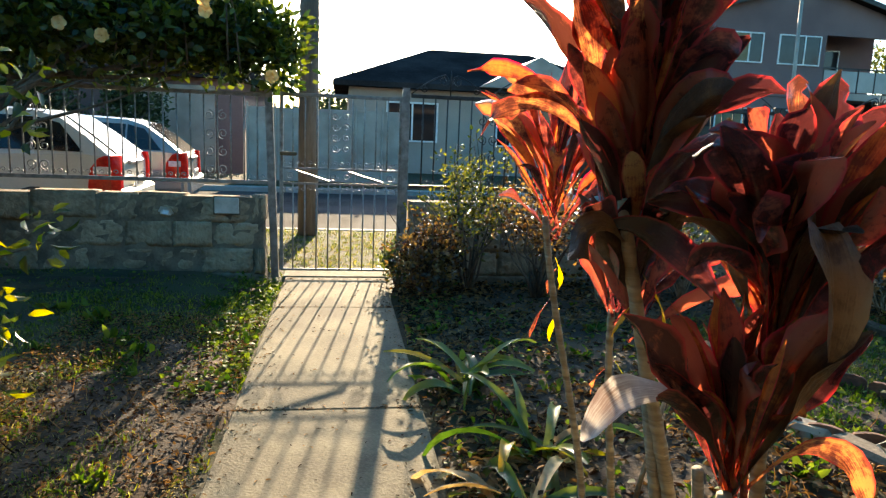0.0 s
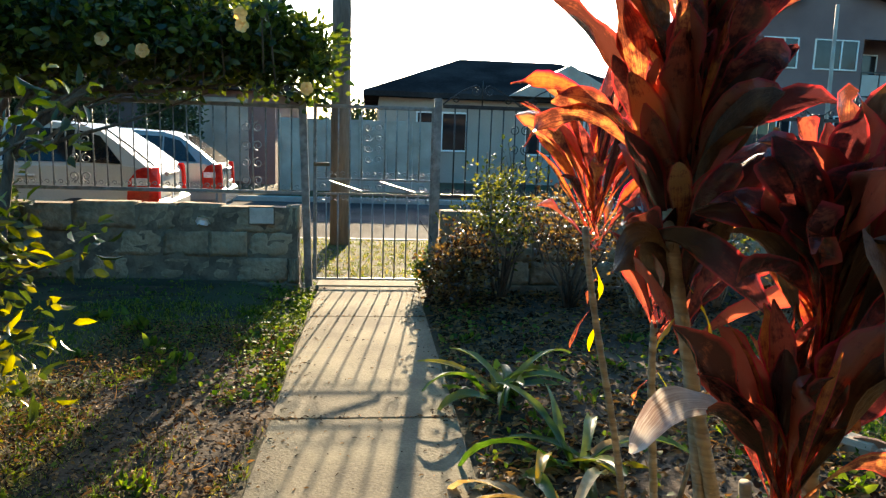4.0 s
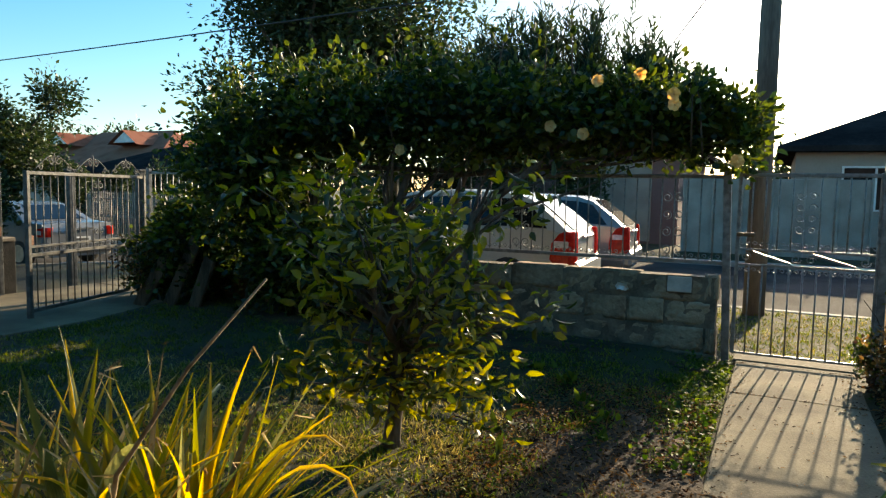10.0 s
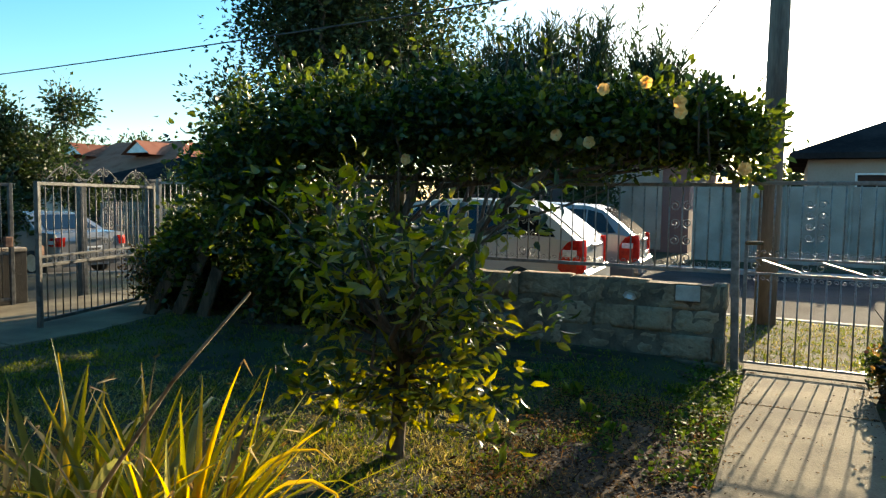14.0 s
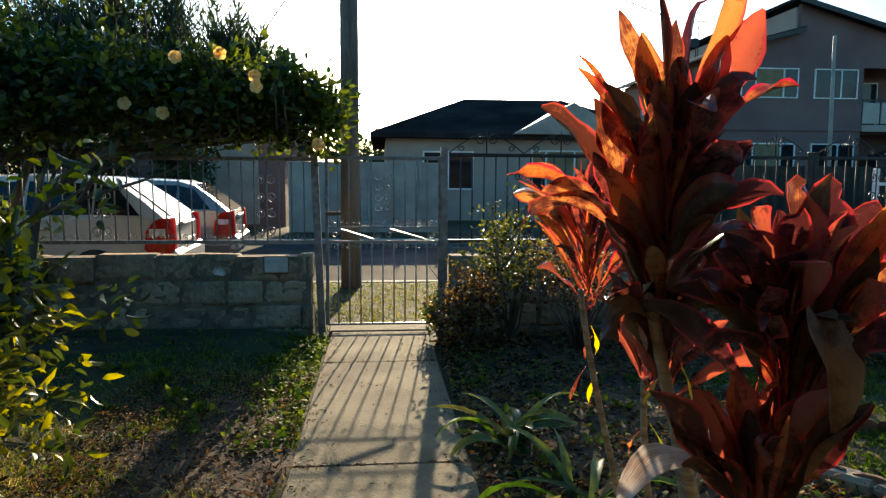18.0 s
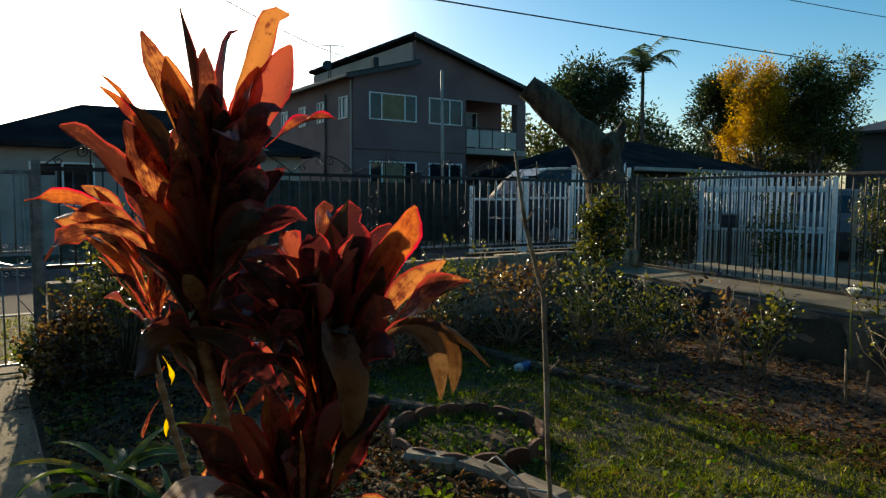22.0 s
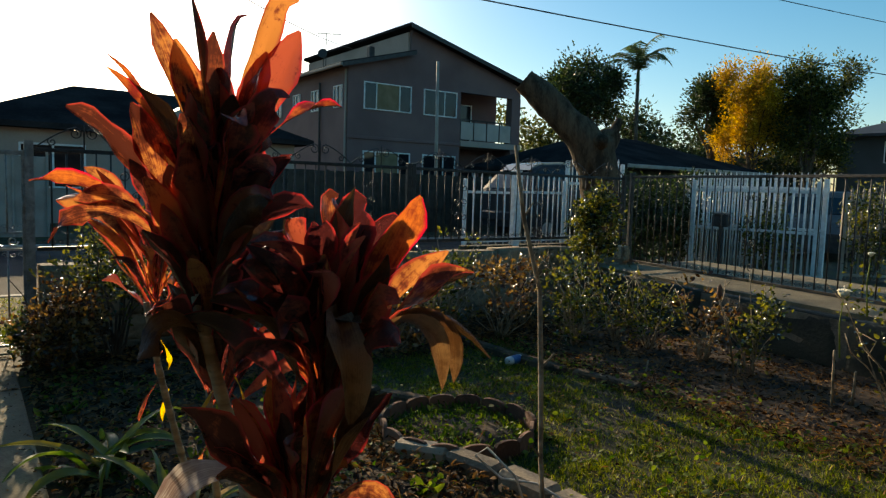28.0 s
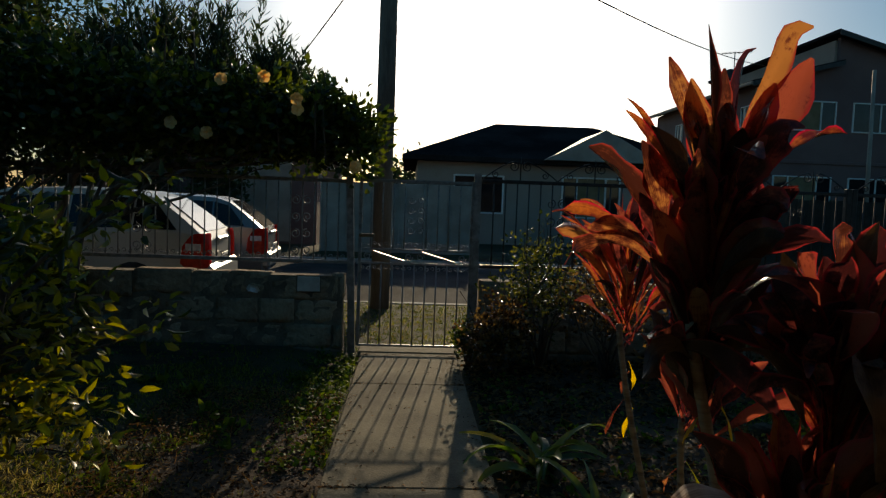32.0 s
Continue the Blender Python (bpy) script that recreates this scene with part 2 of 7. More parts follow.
M_RED = material("red_leaf", (0.030, 0.007, 0.007), (0.20, 0.046, 0.027), 7.0, 0.16, 0.5, glow=0.5, fine=26, piece=0.7, c=(0.082, 0.017, 0.014), veins=0.3, spec=0.8, lift=2.6, rich=1.05, margin=(0.24, 0.026, 0.026), coat=0.9, blotch=1.2)
M_RED_EDGE = material("bright_red_leaf", (0.12, 0.018, 0.014), (0.38, 0.11, 0.032), 6.0, 0.20, 0.3, glow=0.52, fine=26, veins=0.4, lift=2.0, rich=1.05, margin=(0.42, 0.022, 0.045), coat=0.7, blotch=1.1)
M_ORANGE = material("orange_leaf", (0.05, 0.012, 0.007), (0.36, 0.135, 0.032), 7.0, 0.18, 0.4, glow=0.5, fine=24, piece=0.5, veins=0.5, lift=2.0, rich=1.0, c=(0.15, 0.036, 0.015), margin=(0.28, 0.030, 0.020), coat=0.9, blotch=1.15)
M_BROWN = material("withered_leaf", (0.045, 0.022, 0.012), (0.17, 0.095, 0.040), 9.0, 0.36, 0.5, glow=0.10, fine=30, piece=0.4, veins=0.4, lift=1.4, blotch=0.8)
M_TAN_LEAF = material("tan_leaf", (0.13, 0.065, 0.032), (0.36, 0.215, 0.11), 9.0, 0.36, 0.5, glow=0.22, fine=30, piece=0.3, veins=0.4, lift=1.4, blotch=0.8)
M_PALE_LEAF = material("silvery_leaf", (0.26, 0.19, 0.17), (0.76, 0.72, 0.68), 9.0, 0.16, 0.3, glow=0.3, fine=30, veins=0.5, spec=0.9, lift=1.3, coat=0.8)
M_STRAP = material("yellow_strap_leaf", (0.16, 0.145, 0.022), (0.58, 0.37, 0.05), 5.0, 0.28, 0.2, glow=0.46, fine=30, piece=1.0, c=(0.37, 0.26, 0.035), veins=0.5, lift=2.1)
M_STRAP_DRY = material("dry_strap_leaf", (0.24, 0.15, 0.06), (0.52, 0.40, 0.22), 8.0, 0.7, 0.3, glow=0.35, fine=40, piece=0.5)
M_CRINUM = material("fleshy_leaf", (0.040, 0.075, 0.013), (0.16, 0.19, 0.040), 5.0, 0.35, 0.15, glow=0.42, fine=30, piece=0.5, coat=0.1)
M_PETAL = material("yellow_petal", (0.60, 0.34, 0.10), (0.80, 0.54, 0.24), 12.0, 0.5, 0.1, glow=0.4)
M_ROSE = material("white_petal", (0.74, 0.71, 0.60), (0.86, 0.84, 0.76), 20.0, 0.5, 0.1, glow=0.35)
M_TERRA = material("terracotta", (0.11, 0.052, 0.032), (0.26, 0.130, 0.078), 9.0, 0.9, 0.6, piece=0.4)
M_RENDER = material("painted_render", (0.142, 0.086, 0.082), (0.190, 0.118, 0.110), 0.6, 0.85, 0.15, fine=20)
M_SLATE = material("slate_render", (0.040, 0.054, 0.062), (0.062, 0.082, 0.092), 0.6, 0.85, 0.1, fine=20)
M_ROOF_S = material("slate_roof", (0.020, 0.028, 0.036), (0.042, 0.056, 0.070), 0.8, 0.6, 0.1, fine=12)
M_GREEN_TREE = material("green_tree_leaf", (0.020, 0.036, 0.008), (0.11, 0.115, 0.022), 0.6, 0.5, 0.0, glow=0.4, fine=8, island=0.9)
M_RENDER_L = material("pale_render", (0.30, 0.245, 0.205), (0.38, 0.315, 0.265), 0.6, 0.85, 0.1, fine=20)
M_ROOF = material("roof_metal", (0.018, 0.017, 0.018), (0.038, 0.035, 0.035), 0.8, 1.0, 0.1, fine=12, spec=0.0)
M_TILE_R = material("red_roof_tile", (0.22, 0.075, 0.045), (0.34, 0.13, 0.08), 1.0, 0.9, 0.3, fine=10, piece=0.3, spec=0.1)
M_TRIM = material("white_trim", (0.66, 0.65, 0.62), (0.80, 0.79, 0.76), 4.0, 0.5, 0.05)
M_GLASS = material("window_glass", (0.012, 0.013, 0.015), (0.020, 0.021, 0.024), 3.0, 0.06, 0.0, spec=0.4)
M_CURTAIN = material("blind_cloth", (0.17, 0.125, 0.06), (0.24, 0.18, 0.10), 2.0, 0.8, 0.1)
M_BALC = material("balcony_glass", (0.13, 0.17, 0.18), (0.19, 0.235, 0.245), 1.0, 0.15, 0.0)
M_POLE = material("pole_timber", (0.10, 0.082, 0.066), (0.24, 0.20, 0.16), 5.0, 0.9, 0.7, stretch=(1, 1, 0.15), fine=50)
M_WIRE = material("cable_rubber", (0.02, 0.02, 0.02), (0.04, 0.04, 0.04), 5.0, 0.6, 0.0)
M_CAR_W = material("cream_car_paint", (0.50, 0.48, 0.42), (0.60, 0.57, 0.50), 1.0, 0.22, 0.0, spec=0.6)
M_CAR_S = material("silver_car_paint", (0.24, 0.245, 0.245), (0.32, 0.322, 0.32), 1.0, 0.25, 0.0, metal=0.4, spec=0.6)
M_CARGLASS = material("car_glass", (0.008, 0.009, 0.010), (0.014, 0.015, 0.016), 3.0, 0.08, 0.0, spec=0.45)
M_TAIL = material("tail_light_red", (0.45, 0.012, 0.008), (0.62, 0.03, 0.015), 20.0, 0.15, 0.1, glow=0.3)
M_LENS = material("clear_lens", (0.55, 0.45, 0.42), (0.75, 0.7, 0.68), 20.0, 0.1, 0.1)
M_TYRE = material("tyre", (0.02, 0.02, 0.02), (0.04, 0.04, 0.04), 10.0, 0.85, 0.3)
M_RIM = material("alloy", (0.35, 0.35, 0.35), (0.5, 0.5, 0.5), 8.0, 0.3, 0.0, metal=0.8)
M_BLACK = material("black_plastic", (0.02, 0.02, 0.02), (0.045, 0.045, 0.045), 9.0, 0.6, 0.1)
M_BLUE = material("blue_label", (0.02, 0.10, 0.30), (0.04, 0.20, 0.45), 9.0, 0.4, 0.0)
M_PLASTIC = material("clear_plastic", (0.55, 0.58, 0.60), (0.70, 0.72, 0.74), 9.0, 0.2, 0.0)
M_CREAM = material("cream_metal", (0.42, 0.40, 0.34), (0.55, 0.52, 0.45), 12.0, 0.55, 0.2)
M_TWINE = material("pale_twine", (0.55, 0.48, 0.38), (0.72, 0.65, 0.53), 30.0, 0.8, 0.2)

# ---- mesh helpers ----


class Geo:
    """Vertices and faces gathered in plain lists."""

    def __init__(self):
        self.v, self.f, self.uv = [], [], None

    def add(self, verts, faces):
        k = len(self.v)
        self.v += [tuple(p) for p in verts]
        self.f += [tuple(i + k for i in q) for q in faces]
        return self

    def box(self, c, s, turn=0.0, bevel=0.0, m=None):
        """A box with centre c and size s, with chamfered edges where bevel is given."""
        h = [d / 2 for d in s]
        b = min(bevel, min(h) * 0.6)
        r = m or Matrix.Rotation(turn, 3, "Z")
        if not b:
            pts = [(x * h[0], y * h[1], z * h[2]) for x in (-1, 1) for y in (-1, 1) for z in (-1, 1)]
            fs = [(0, 1, 3, 2), (4, 6, 7, 5), (0, 4, 5, 1), (2, 3, 7, 6), (0, 2, 6, 4), (1, 5, 7, 3)]
        else:
            pts, idx = [], {}
            for x in (-1, 1):
                for y in (-1, 1):
                    for z in (-1, 1):
                        for ax in range(3):
                            q = [x * (h[0] - b), y * (h[1] - b), z * (h[2] - b)]
                            q[ax] = (x, y, z)[ax] * h[ax]
                            idx[x, y, z, ax] = len(pts)
                            pts.append(q)
            fs = []
            ring = ((-1, -1), (1, -1), (1, 1), (-1, 1))
            for ax in range(3):
                for sg in (-1, 1):
                    q = []
                    for p in ring:
                        k = list(p)
                        k.insert(ax, sg)
                        q.append(idx[(*k, ax)])
                    fs.append(tuple(q if (sg > 0) == (ax != 1) else q[::-1]))
            for ax in range(3):
                o = [i for i in range(3) if i != ax]
                for s1 in (-1, 1):
                    for s2 in (-1, 1):
                        k1, k2 = [0, 0, 0], [0, 0, 0]
                        k1[ax], k2[ax] = -1, 1
                        for k in (k1, k2):
                            k[o[0]], k[o[1]] = s1, s2
                        fs.append((idx[(*k1, o[0])], idx[(*k2, o[0])], idx[(*k2, o[1])], idx[(*k1, o[1])]))
            for x in (-1, 1):
                for y in (-1, 1):
                    for z in (-1, 1):
                        fs.append(tuple(idx[x, y, z, ax] for ax in range(3)))
        cv = Vector(c)
        return self.add([cv + r @ Vector(p) for p in pts], fs)

    def tube(self, pts, radii, n=6, cap=True):
        """A tube along pts; radii: one or one a point."""
        pts = [Vector(p) for p in pts]
        if not hasattr(radii, "__len__"):
            radii = [radii] * len(pts)
        side = None
        rings = []
        for i, p in enumerate(pts):
            d = (pts[min(i + 1, len(pts) - 1)] - pts[max(i - 1, 0)]).normalized()
            if side is None:
                side = d.orthogonal().normalized()
            else:
                side = side - d * side.dot(d)
                side = side.normalized() if side.length > 1e-6 else d.orthogonal().normalized()
            up = d.cross(side)
            rings.append([p + (side * math.cos(a) + up * math.sin(a)) * radii[i] for a in (2 * math.pi * k / n for k in range(n))])
        fs = []
        for i in range(len(pts) - 1):
            for k in range(n):
                a, b = i * n + k, i * n + (k + 1) % n
                fs.append((a, b, b + n, a + n))
        if cap:
            fs += [tuple(range(n))[::-1], tuple(range((len(pts) - 1) * n, len(pts) * n))]
        return self.add([p for r in rings for p in r], fs)

    def prism(self, outline, axis, lo, hi):
        """An outline in the plane across axis, drawn out from lo to hi."""
        n = len(outline)

        def at(p, d):
            q = list(p)
            q.insert(axis, d)
            return q
        return self.add([at(p, lo) for p in outline] + [at(p, hi) for p in outline],
                        [tuple(range(n))[::-1], tuple(range(n, 2 * n))] + [(i, (i + 1) % n, (i + 1) % n + n, i + n) for i in range(n)])

    def data(self, name, mat, smooth=False):
        me = bpy.data.meshes.new(name)
        me.from_pydata(self.v, [], self.f)
        me.materials.append(mat)
        if self.uv:
            layer = me.uv_layers.new(name="along")
            which = np.empty(len(me.loops), np.int32)
            me.loops.foreach_get("vertex_index", which)
            layer.data.foreach_set("uv", np.array(self.uv, np.float32)[which].ravel())
        if smooth:
            me.polygons.foreach_set("use_smooth", [True] * len(me.polygons))
        bm = bmesh.new()
        bm.from_mesh(me)
        bmesh.ops.recalc_face_normals(bm, faces=bm.faces)
        bm.to_mesh(me)
        bm.free()
        return me


def part(name, geo, mat, parent=None, label="", smooth=False, at=None):
    """Links a Geo (or a mesh) as one mesh object, under a thing or a part."""
    ob = new(name, geo.data(name, mat, smooth) if isinstance(geo, Geo) else geo)
    if at is not None:
        ob.matrix_basis = at
    if parent:
        ob.parent = parent
    return tagged(ob, label)


def thing(name, label, category, group="", kind="", at=None):
    """An empty that parents the parts of one thing."""
    ob = new(name)
    ob.empty_display_size = 0.1
    if at is not None:
        ob.matrix_basis = at
    return tagged(ob, label, category, group, kind)


def structure(name, geo, mat, label="", category="", smooth=False):
    return tagged(part(name, geo, mat, None, "", smooth), label, category, "", "structure")


# a leaf along x: base, two flanks, tip; slightly folded and bent
LEAF_V = np.array([(0, 0, 0), (0.3, -0.5, 0.10), (0.32, 0, 0), (0.3, 0.5, 0.10), (0.7, -0.42, 0.02), (0.7, 0, -0.07), (0.7, 0.42, 0.02), (1, 0, -0.20)])
LEAF_F = np.array([(0, 1, 2, -1), (0, 2, 3, -1), (1, 4, 5, 2), (2, 5, 6, 3), (4, 7, 5, -1), (5, 7, 6, -1)])
LITE_V = np.array([(0, 0, 0), (0.45, -0.5, 0.06), (1, 0, -0.12), (0.45, 0.5, 0.06)])
LITE_F = np.array([(0, 1, 2, 3)])
BLADE_V = np.array([(0, -0.5, 0), (0, 0.5, 0), (0.6, -0.36, 0.03), (0.6, 0.36, 0.03), (1, 0, -0.12)])
BLADE_F = np.array([(0, 2, 3, 1), (2, 4, 3, -1)])


def cloud(name, base, way, length, width, mat, parent=None, kind="", label="", category="", shape="leaf", rng=None, roll=None):
    """Many leaves in one mesh: rows of base points and directions, with lengths and widths."""
    tv, tf = {"leaf": (LEAF_V, LEAF_F), "lite": (LITE_V, LITE_F), "blade": (BLADE_V, BLADE_F)}[shape]
    rng = rng or np.random.default_rng(1)
    n = len(base)
    way = way / np.linalg.norm(way, axis=1, keepdims=True)
    ref = rng.normal(size=(n, 3)) if roll is None else roll
    side = np.cross(ref, way)
    side /= np.linalg.norm(side, axis=1, keepdims=True) + 1e-9
    up = np.cross(way, side)
    length, width = np.broadcast_to(length, n), np.broadcast_to(width, n)
    v = base[:, None] + way[:, None] * (tv[None, :, :1] * length[:, None, None]) + side[:, None] * (tv[None, :, 1:2] * width[:, None, None]) \
        + up[:, None] * (tv[None, :, 2:] * length[:, None, None])
    k = len(tv)
    me = bpy.data.meshes.new(name)
    me.vertices.add(n * k)
    me.vertices.foreach_set("co", v.astype(np.float32).ravel())
    sizes = (tf >= 0).sum(1)
    loops = np.concatenate([q[q >= 0] for q in tf])
    per = len(loops)
    me.loops.add(n * per)
    me.loops.foreach_set("vertex_index", (loops[None] + (np.arange(n) * k)[:, None]).astype(np.int32).ravel())
    me.polygons.add(n * len(tf))
    start = np.concatenate([[0], np.cumsum(sizes)[:-1]])
    me.polygons.foreach_set("loop_start", (start[None] + (np.arange(n) * per)[:, None]).astype(np.int32).ravel())
    me.polygons.foreach_set("loop_total", np.tile(sizes, n).astype(np.int32))
    me.update(calc_edges=True)
    me.materials.append(mat)
    ob = new(name, me)
    if parent:
        ob.parent = parent
    return tagged(ob, label, category, "", kind)


def strap(pts, widths, fold=0.25, up=(0, 0, 1), wave=0.0, seed=0, twist=0.0):
    """A long leaf as a folded strip along pts, with a midrib, wavy margins and a twist in degrees."""
    pts = [Vector(p) for p in pts]
    g, upv, n = Geo(), Vector(up), len(pts)
    rnd = random.Random(seed)
    rows, uv = [], []
    ph, ph2 = rnd.uniform(0, 6), rnd.uniform(0, 6)
    for i, p in enumerate(pts):
        d = (pts[min(i + 1, n - 1)] - pts[max(i - 1, 0)]).normalized()
        s = d.cross(upv)
        s = s.normalized() if s.length > 1e-4 else d.orthogonal().normalized()
        if twist:
            s = Matrix.Rotation(radians(twist) * i / (n - 1), 3, d) @ s
        nn = s.cross(d)
        w = widths[i] / 2
        a, b = math.sin(ph + i * 0.75) * wave * w, math.cos(ph2 + i * 0.85) * wave * w
        wl_, wr_ = w * (1 + 0.13 * wave * math.sin(ph2 + i * 1.7)), w * (1 + 0.13 * wave * math.cos(ph + i * 1.5))
        rows.append([p - s * wl_ + nn * (w * fold + a), p - s * wl_ * 0.5 + nn * w * fold * 0.35, p, p + s * wr_ * 0.5 + nn * w * fold * 0.35, p + s * wr_ + nn * (w * fold + b)])
        uv += [(k / 4, i / (n - 1)) for k in range(5)]
    k = 5
    fs = [(i * k + j, i * k + j + 1, (i + 1) * k + j + 1, (i + 1) * k + j) for i in range(n - 1) for j in range(k - 1)]
    g.add([p for r in rows for p in r], fs)
    g.uv = uv
    return g


def arc(base, yaw, rise, length, droop, n=9, bend=1.5):
    """Points of a leaf that leaves base at a heading and a rise in degrees, and bends down by droop degrees on its way."""
    p, out = Vector(base), [Vector(base)]
    for i in range(n - 1):
        e = radians(rise - droop * ((i + 0.5) / (n - 1)) ** bend)
        p = p + Vector((math.cos(radians(yaw)) * math.cos(e), math.sin(radians(yaw)) * math.cos(e), math.sin(e))) * (length / (n - 1))
        out.append(p.copy())
    return out

# ---- ground, paths, road ----


def dip(x):
    """The street falls away gently past the driveway."""
    q = min(max((-8.6 - x) / 9.0, 0.0), 1.0)
    return -0.5 * q * q * (3 - 2 * q)


def ground_height(x, y):
    yard = 1.0 if -8.2 < x < 5.3 and y < 5.4 else 0.0
    h = 0.022 * noise.noise((x * 0.9, y * 0.9, 0)) + 0.012 * noise.noise((x * 3.1, y * 3.1, 4))
    if yard:
        h += 0.012
        if -6.1 < x < -0.6:
            q = min(max((y - 3.6) / 1.7, 0.0), 1.0)
            h += 0.085 * q * q * (3 - 2 * q) * min(1.0, (-0.6 - x) / 0.4)
        if -0.62 < x < 0.58:
            h = -0.015
        if x < -5.3 and y < 5.4:
            h = min(h, -0.01) if x < -6.1 else h
        return h
    if y < 8.55:
        return h * 0.6 - 0.03 + dip(x)
    if y < 15.3:
        return -0.3 + dip(x)
    return -0.02 + h * 0.3 + dip(x)


def axis_lines(lo, hi, step, far):
    a = list(np.arange(lo, hi + step / 2, step))
    for d in far:
        a = [lo - d] + a + [hi + d]
    return sorted(a)


gx = axis_lines(-9.0, 7.0, 0.16, (1, 2, 3, 4, 5, 6, 7, 8, 9, 20, 60, 200, 700, 2500))
gy = axis_lines(-3.0, 9.0, 0.16, (1, 3, 5.9, 6.4, 9, 20, 60, 200, 700, 2500))
geo = Geo()
geo.add([(x, y, ground_height(x, y)) for y in gy for x in gx],
        [(j * len(gx) + i, j * len(gx) + i + 1, (j + 1) * len(gx) + i + 1, (j + 1) * len(gx) + i) for j in range(len(gy) - 1) for i in range(len(gx) - 1)])
structure("ground", geo, M_LAWN, "patchy lawn of green and straw-coloured grass over brown soil", "ground", True)


def blot(cx, cy, rx, ry, z, seed, n=56, rings=7):
    """An uneven, slightly domed patch of soil."""
    g, pts = Geo(), [(cx, cy, z + 0.03)]
    for r in range(1, rings + 1):
        for k in range(n):
            a = 2 * math.pi * k / n
            w = 1 + 0.22 * noise.noise((math.cos(a) * 1.7 + seed, math.sin(a) * 1.7, seed)) + 0.10 * noise.noise((math.cos(a) * 5, math.sin(a) * 5 + seed, 3))
            q = r / rings
            x, y = cx + rx * w * q * math.cos(a), cy + ry * w * q * math.sin(a)
            drop = 0.03 * (1 - q ** 4) - (0.06 if r == rings else 0) + 0.02 * noise.noise((x * 4, y * 4, seed))
            pts.append((x, y, z + drop))
    fs = [(0, 1 + k, 1 + (k + 1) % n) for k in range(n)]
    for r in range(rings - 1):
        fs += [(1 + r * n + k, 1 + (r + 1) * n + k, 1 + (r + 1) * n + (k + 1) % n, 1 + r * n + (k + 1) % n) for k in range(n)]
    return g.add(pts, fs)


structure("soil_bed", blot(1.15, 3.4, 0.78, 2.2, 0.015, 2), M_SOIL, "dark garden bed of bare soil beside the path", "soil", True)
structure("soil_bed", blot(-0.86, 2.75, 0.46, 1.15, 0.005, 5), M_SOIL, "strip of bare brown soil beside the path", "soil", True)
structure("soil_bed", blot(4.75, 2.6, 1.05, 2.9, 0.012, 9), M_SOIL, "mulched rose bed along the retaining wall", "soil", True)
structure("soil_bed", blot(2.6, 4.75, 2.1, 0.72, 0.012, 13), M_SOIL, "shrub bed along the front wall", "soil", True)
structure("soil_bed", blot(-3.6, 5.0, 2.7, 0.48, 0.07, 17), M_SOIL, "shaded bed of bare soil below the block wall", "soil", True)

path = tagged(new("garden_path"), "straight pale concrete garden path with worn joints", "path", "", "structure")
joints = [5.52, 4.55, 2.8, 0.9, -1.0, -2.6]
for a, b in zip(joints, joints[1:]):
    part("slab", Geo().box(((0.385 - 0.42) / 2, (a + b) / 2, -0.02), (0.805, a - b - 0.007, 0.075), 0, 0.006), M_CONC, path)
part("threshold", Geo().box((-0.02, 5.66, -0.018), (0.86, 0.26, 0.085), 0, 0.012), M_CONC, path, "pale concrete threshold slab")

drive = tagged(new("driveway"), "grey concrete driveway with sun and shade across it", "driveway", "", "structure")
for k, (a, b) in enumerate(((8.5, 5.7), (5.7, 3.2), (3.2, 0.7), (0.7, -2.5))):
    part("slab", Geo().box((-7.05, (a + b) / 2, -0.012), (2.15, a - b - 0.015, 0.07), 0, 0.008), M_CONC, drive)

STREET = (-150.0, -18.0, -16.0, -14.0, -12.5, -11.0, -9.8, -8.6, 150.0)
road_geo = Geo()
road_geo.add([(x, y, -0.14 + dip(x) + dz) for x in STREET for y, dz in ((8.9, -0.1), (8.9, 0), (12.0, 0.04), (15.1, 0), (15.1, -0.1))],
             [(a * 5 + b, a * 5 + b + 1, (a + 1) * 5 + b + 1, (a + 1) * 5 + b) for a in range(len(STREET) - 1) for b in range(4)])
structure("road", road_geo, M_ROAD, "grey asphalt street with loose gravel", "road")
for y in (8.72, 15.2):
    kerb = tagged(new("kerb"), "low concrete kerb along the street", "kerb", "", "structure")
    for k in range(-9, 10):
        x = k * 2.4
        tilt = math.atan2(dip(x - 1.2) - dip(x + 1.2), 2.4)
        part("kerb_stone", Geo().box((x, y, -0.12 + dip(x)), (2.39, 0.16, 0.18), 0, 0.02, Matrix.Rotation(tilt, 3, "Y")), M_KERB, kerb)
    for s in (-1, 1):
        part("kerb_run", Geo().box((s * 86.4, y, -0.12 + dip(s * 86.4)), (127, 0.16, 0.18), 0, 0.02), M_KERB, kerb)

# assumed house front and porch, never in view, added to cut the sky's fill
structure("wall_south", Geo().box((0, -2.2, 1.6), (16.0, 0.25, 3.3)), M_SIDE, "unseen plain brown wall added behind the garden to block skylight", "wall")
structure("ceiling", Geo().box((0, -1.35, 2.72), (16.0, 2.1, 0.12)), M_CONC_D, "unseen ceiling slab added over the end of the path to block skylight", "ceiling")
structure("roof", Geo().prism([(-0.25, 2.79), (-0.25, 2.86), (-5.5, 5.2), (-5.5, 2.79)], 0, -8.0, 8.0), M_ROOF, "unseen dark roof added behind the garden to block skylight", "roof")

# ---- fences and gates ----
BARS = {}


def bar_mesh(h, r, mat):
    key = (round(h, 3), r, mat.name)
    if key not in BARS:
        BARS[key] = Geo().tube([(0, 0, 0), (0, 0, h)], r, 6).data("bar", mat, True)
    return BARS[key]


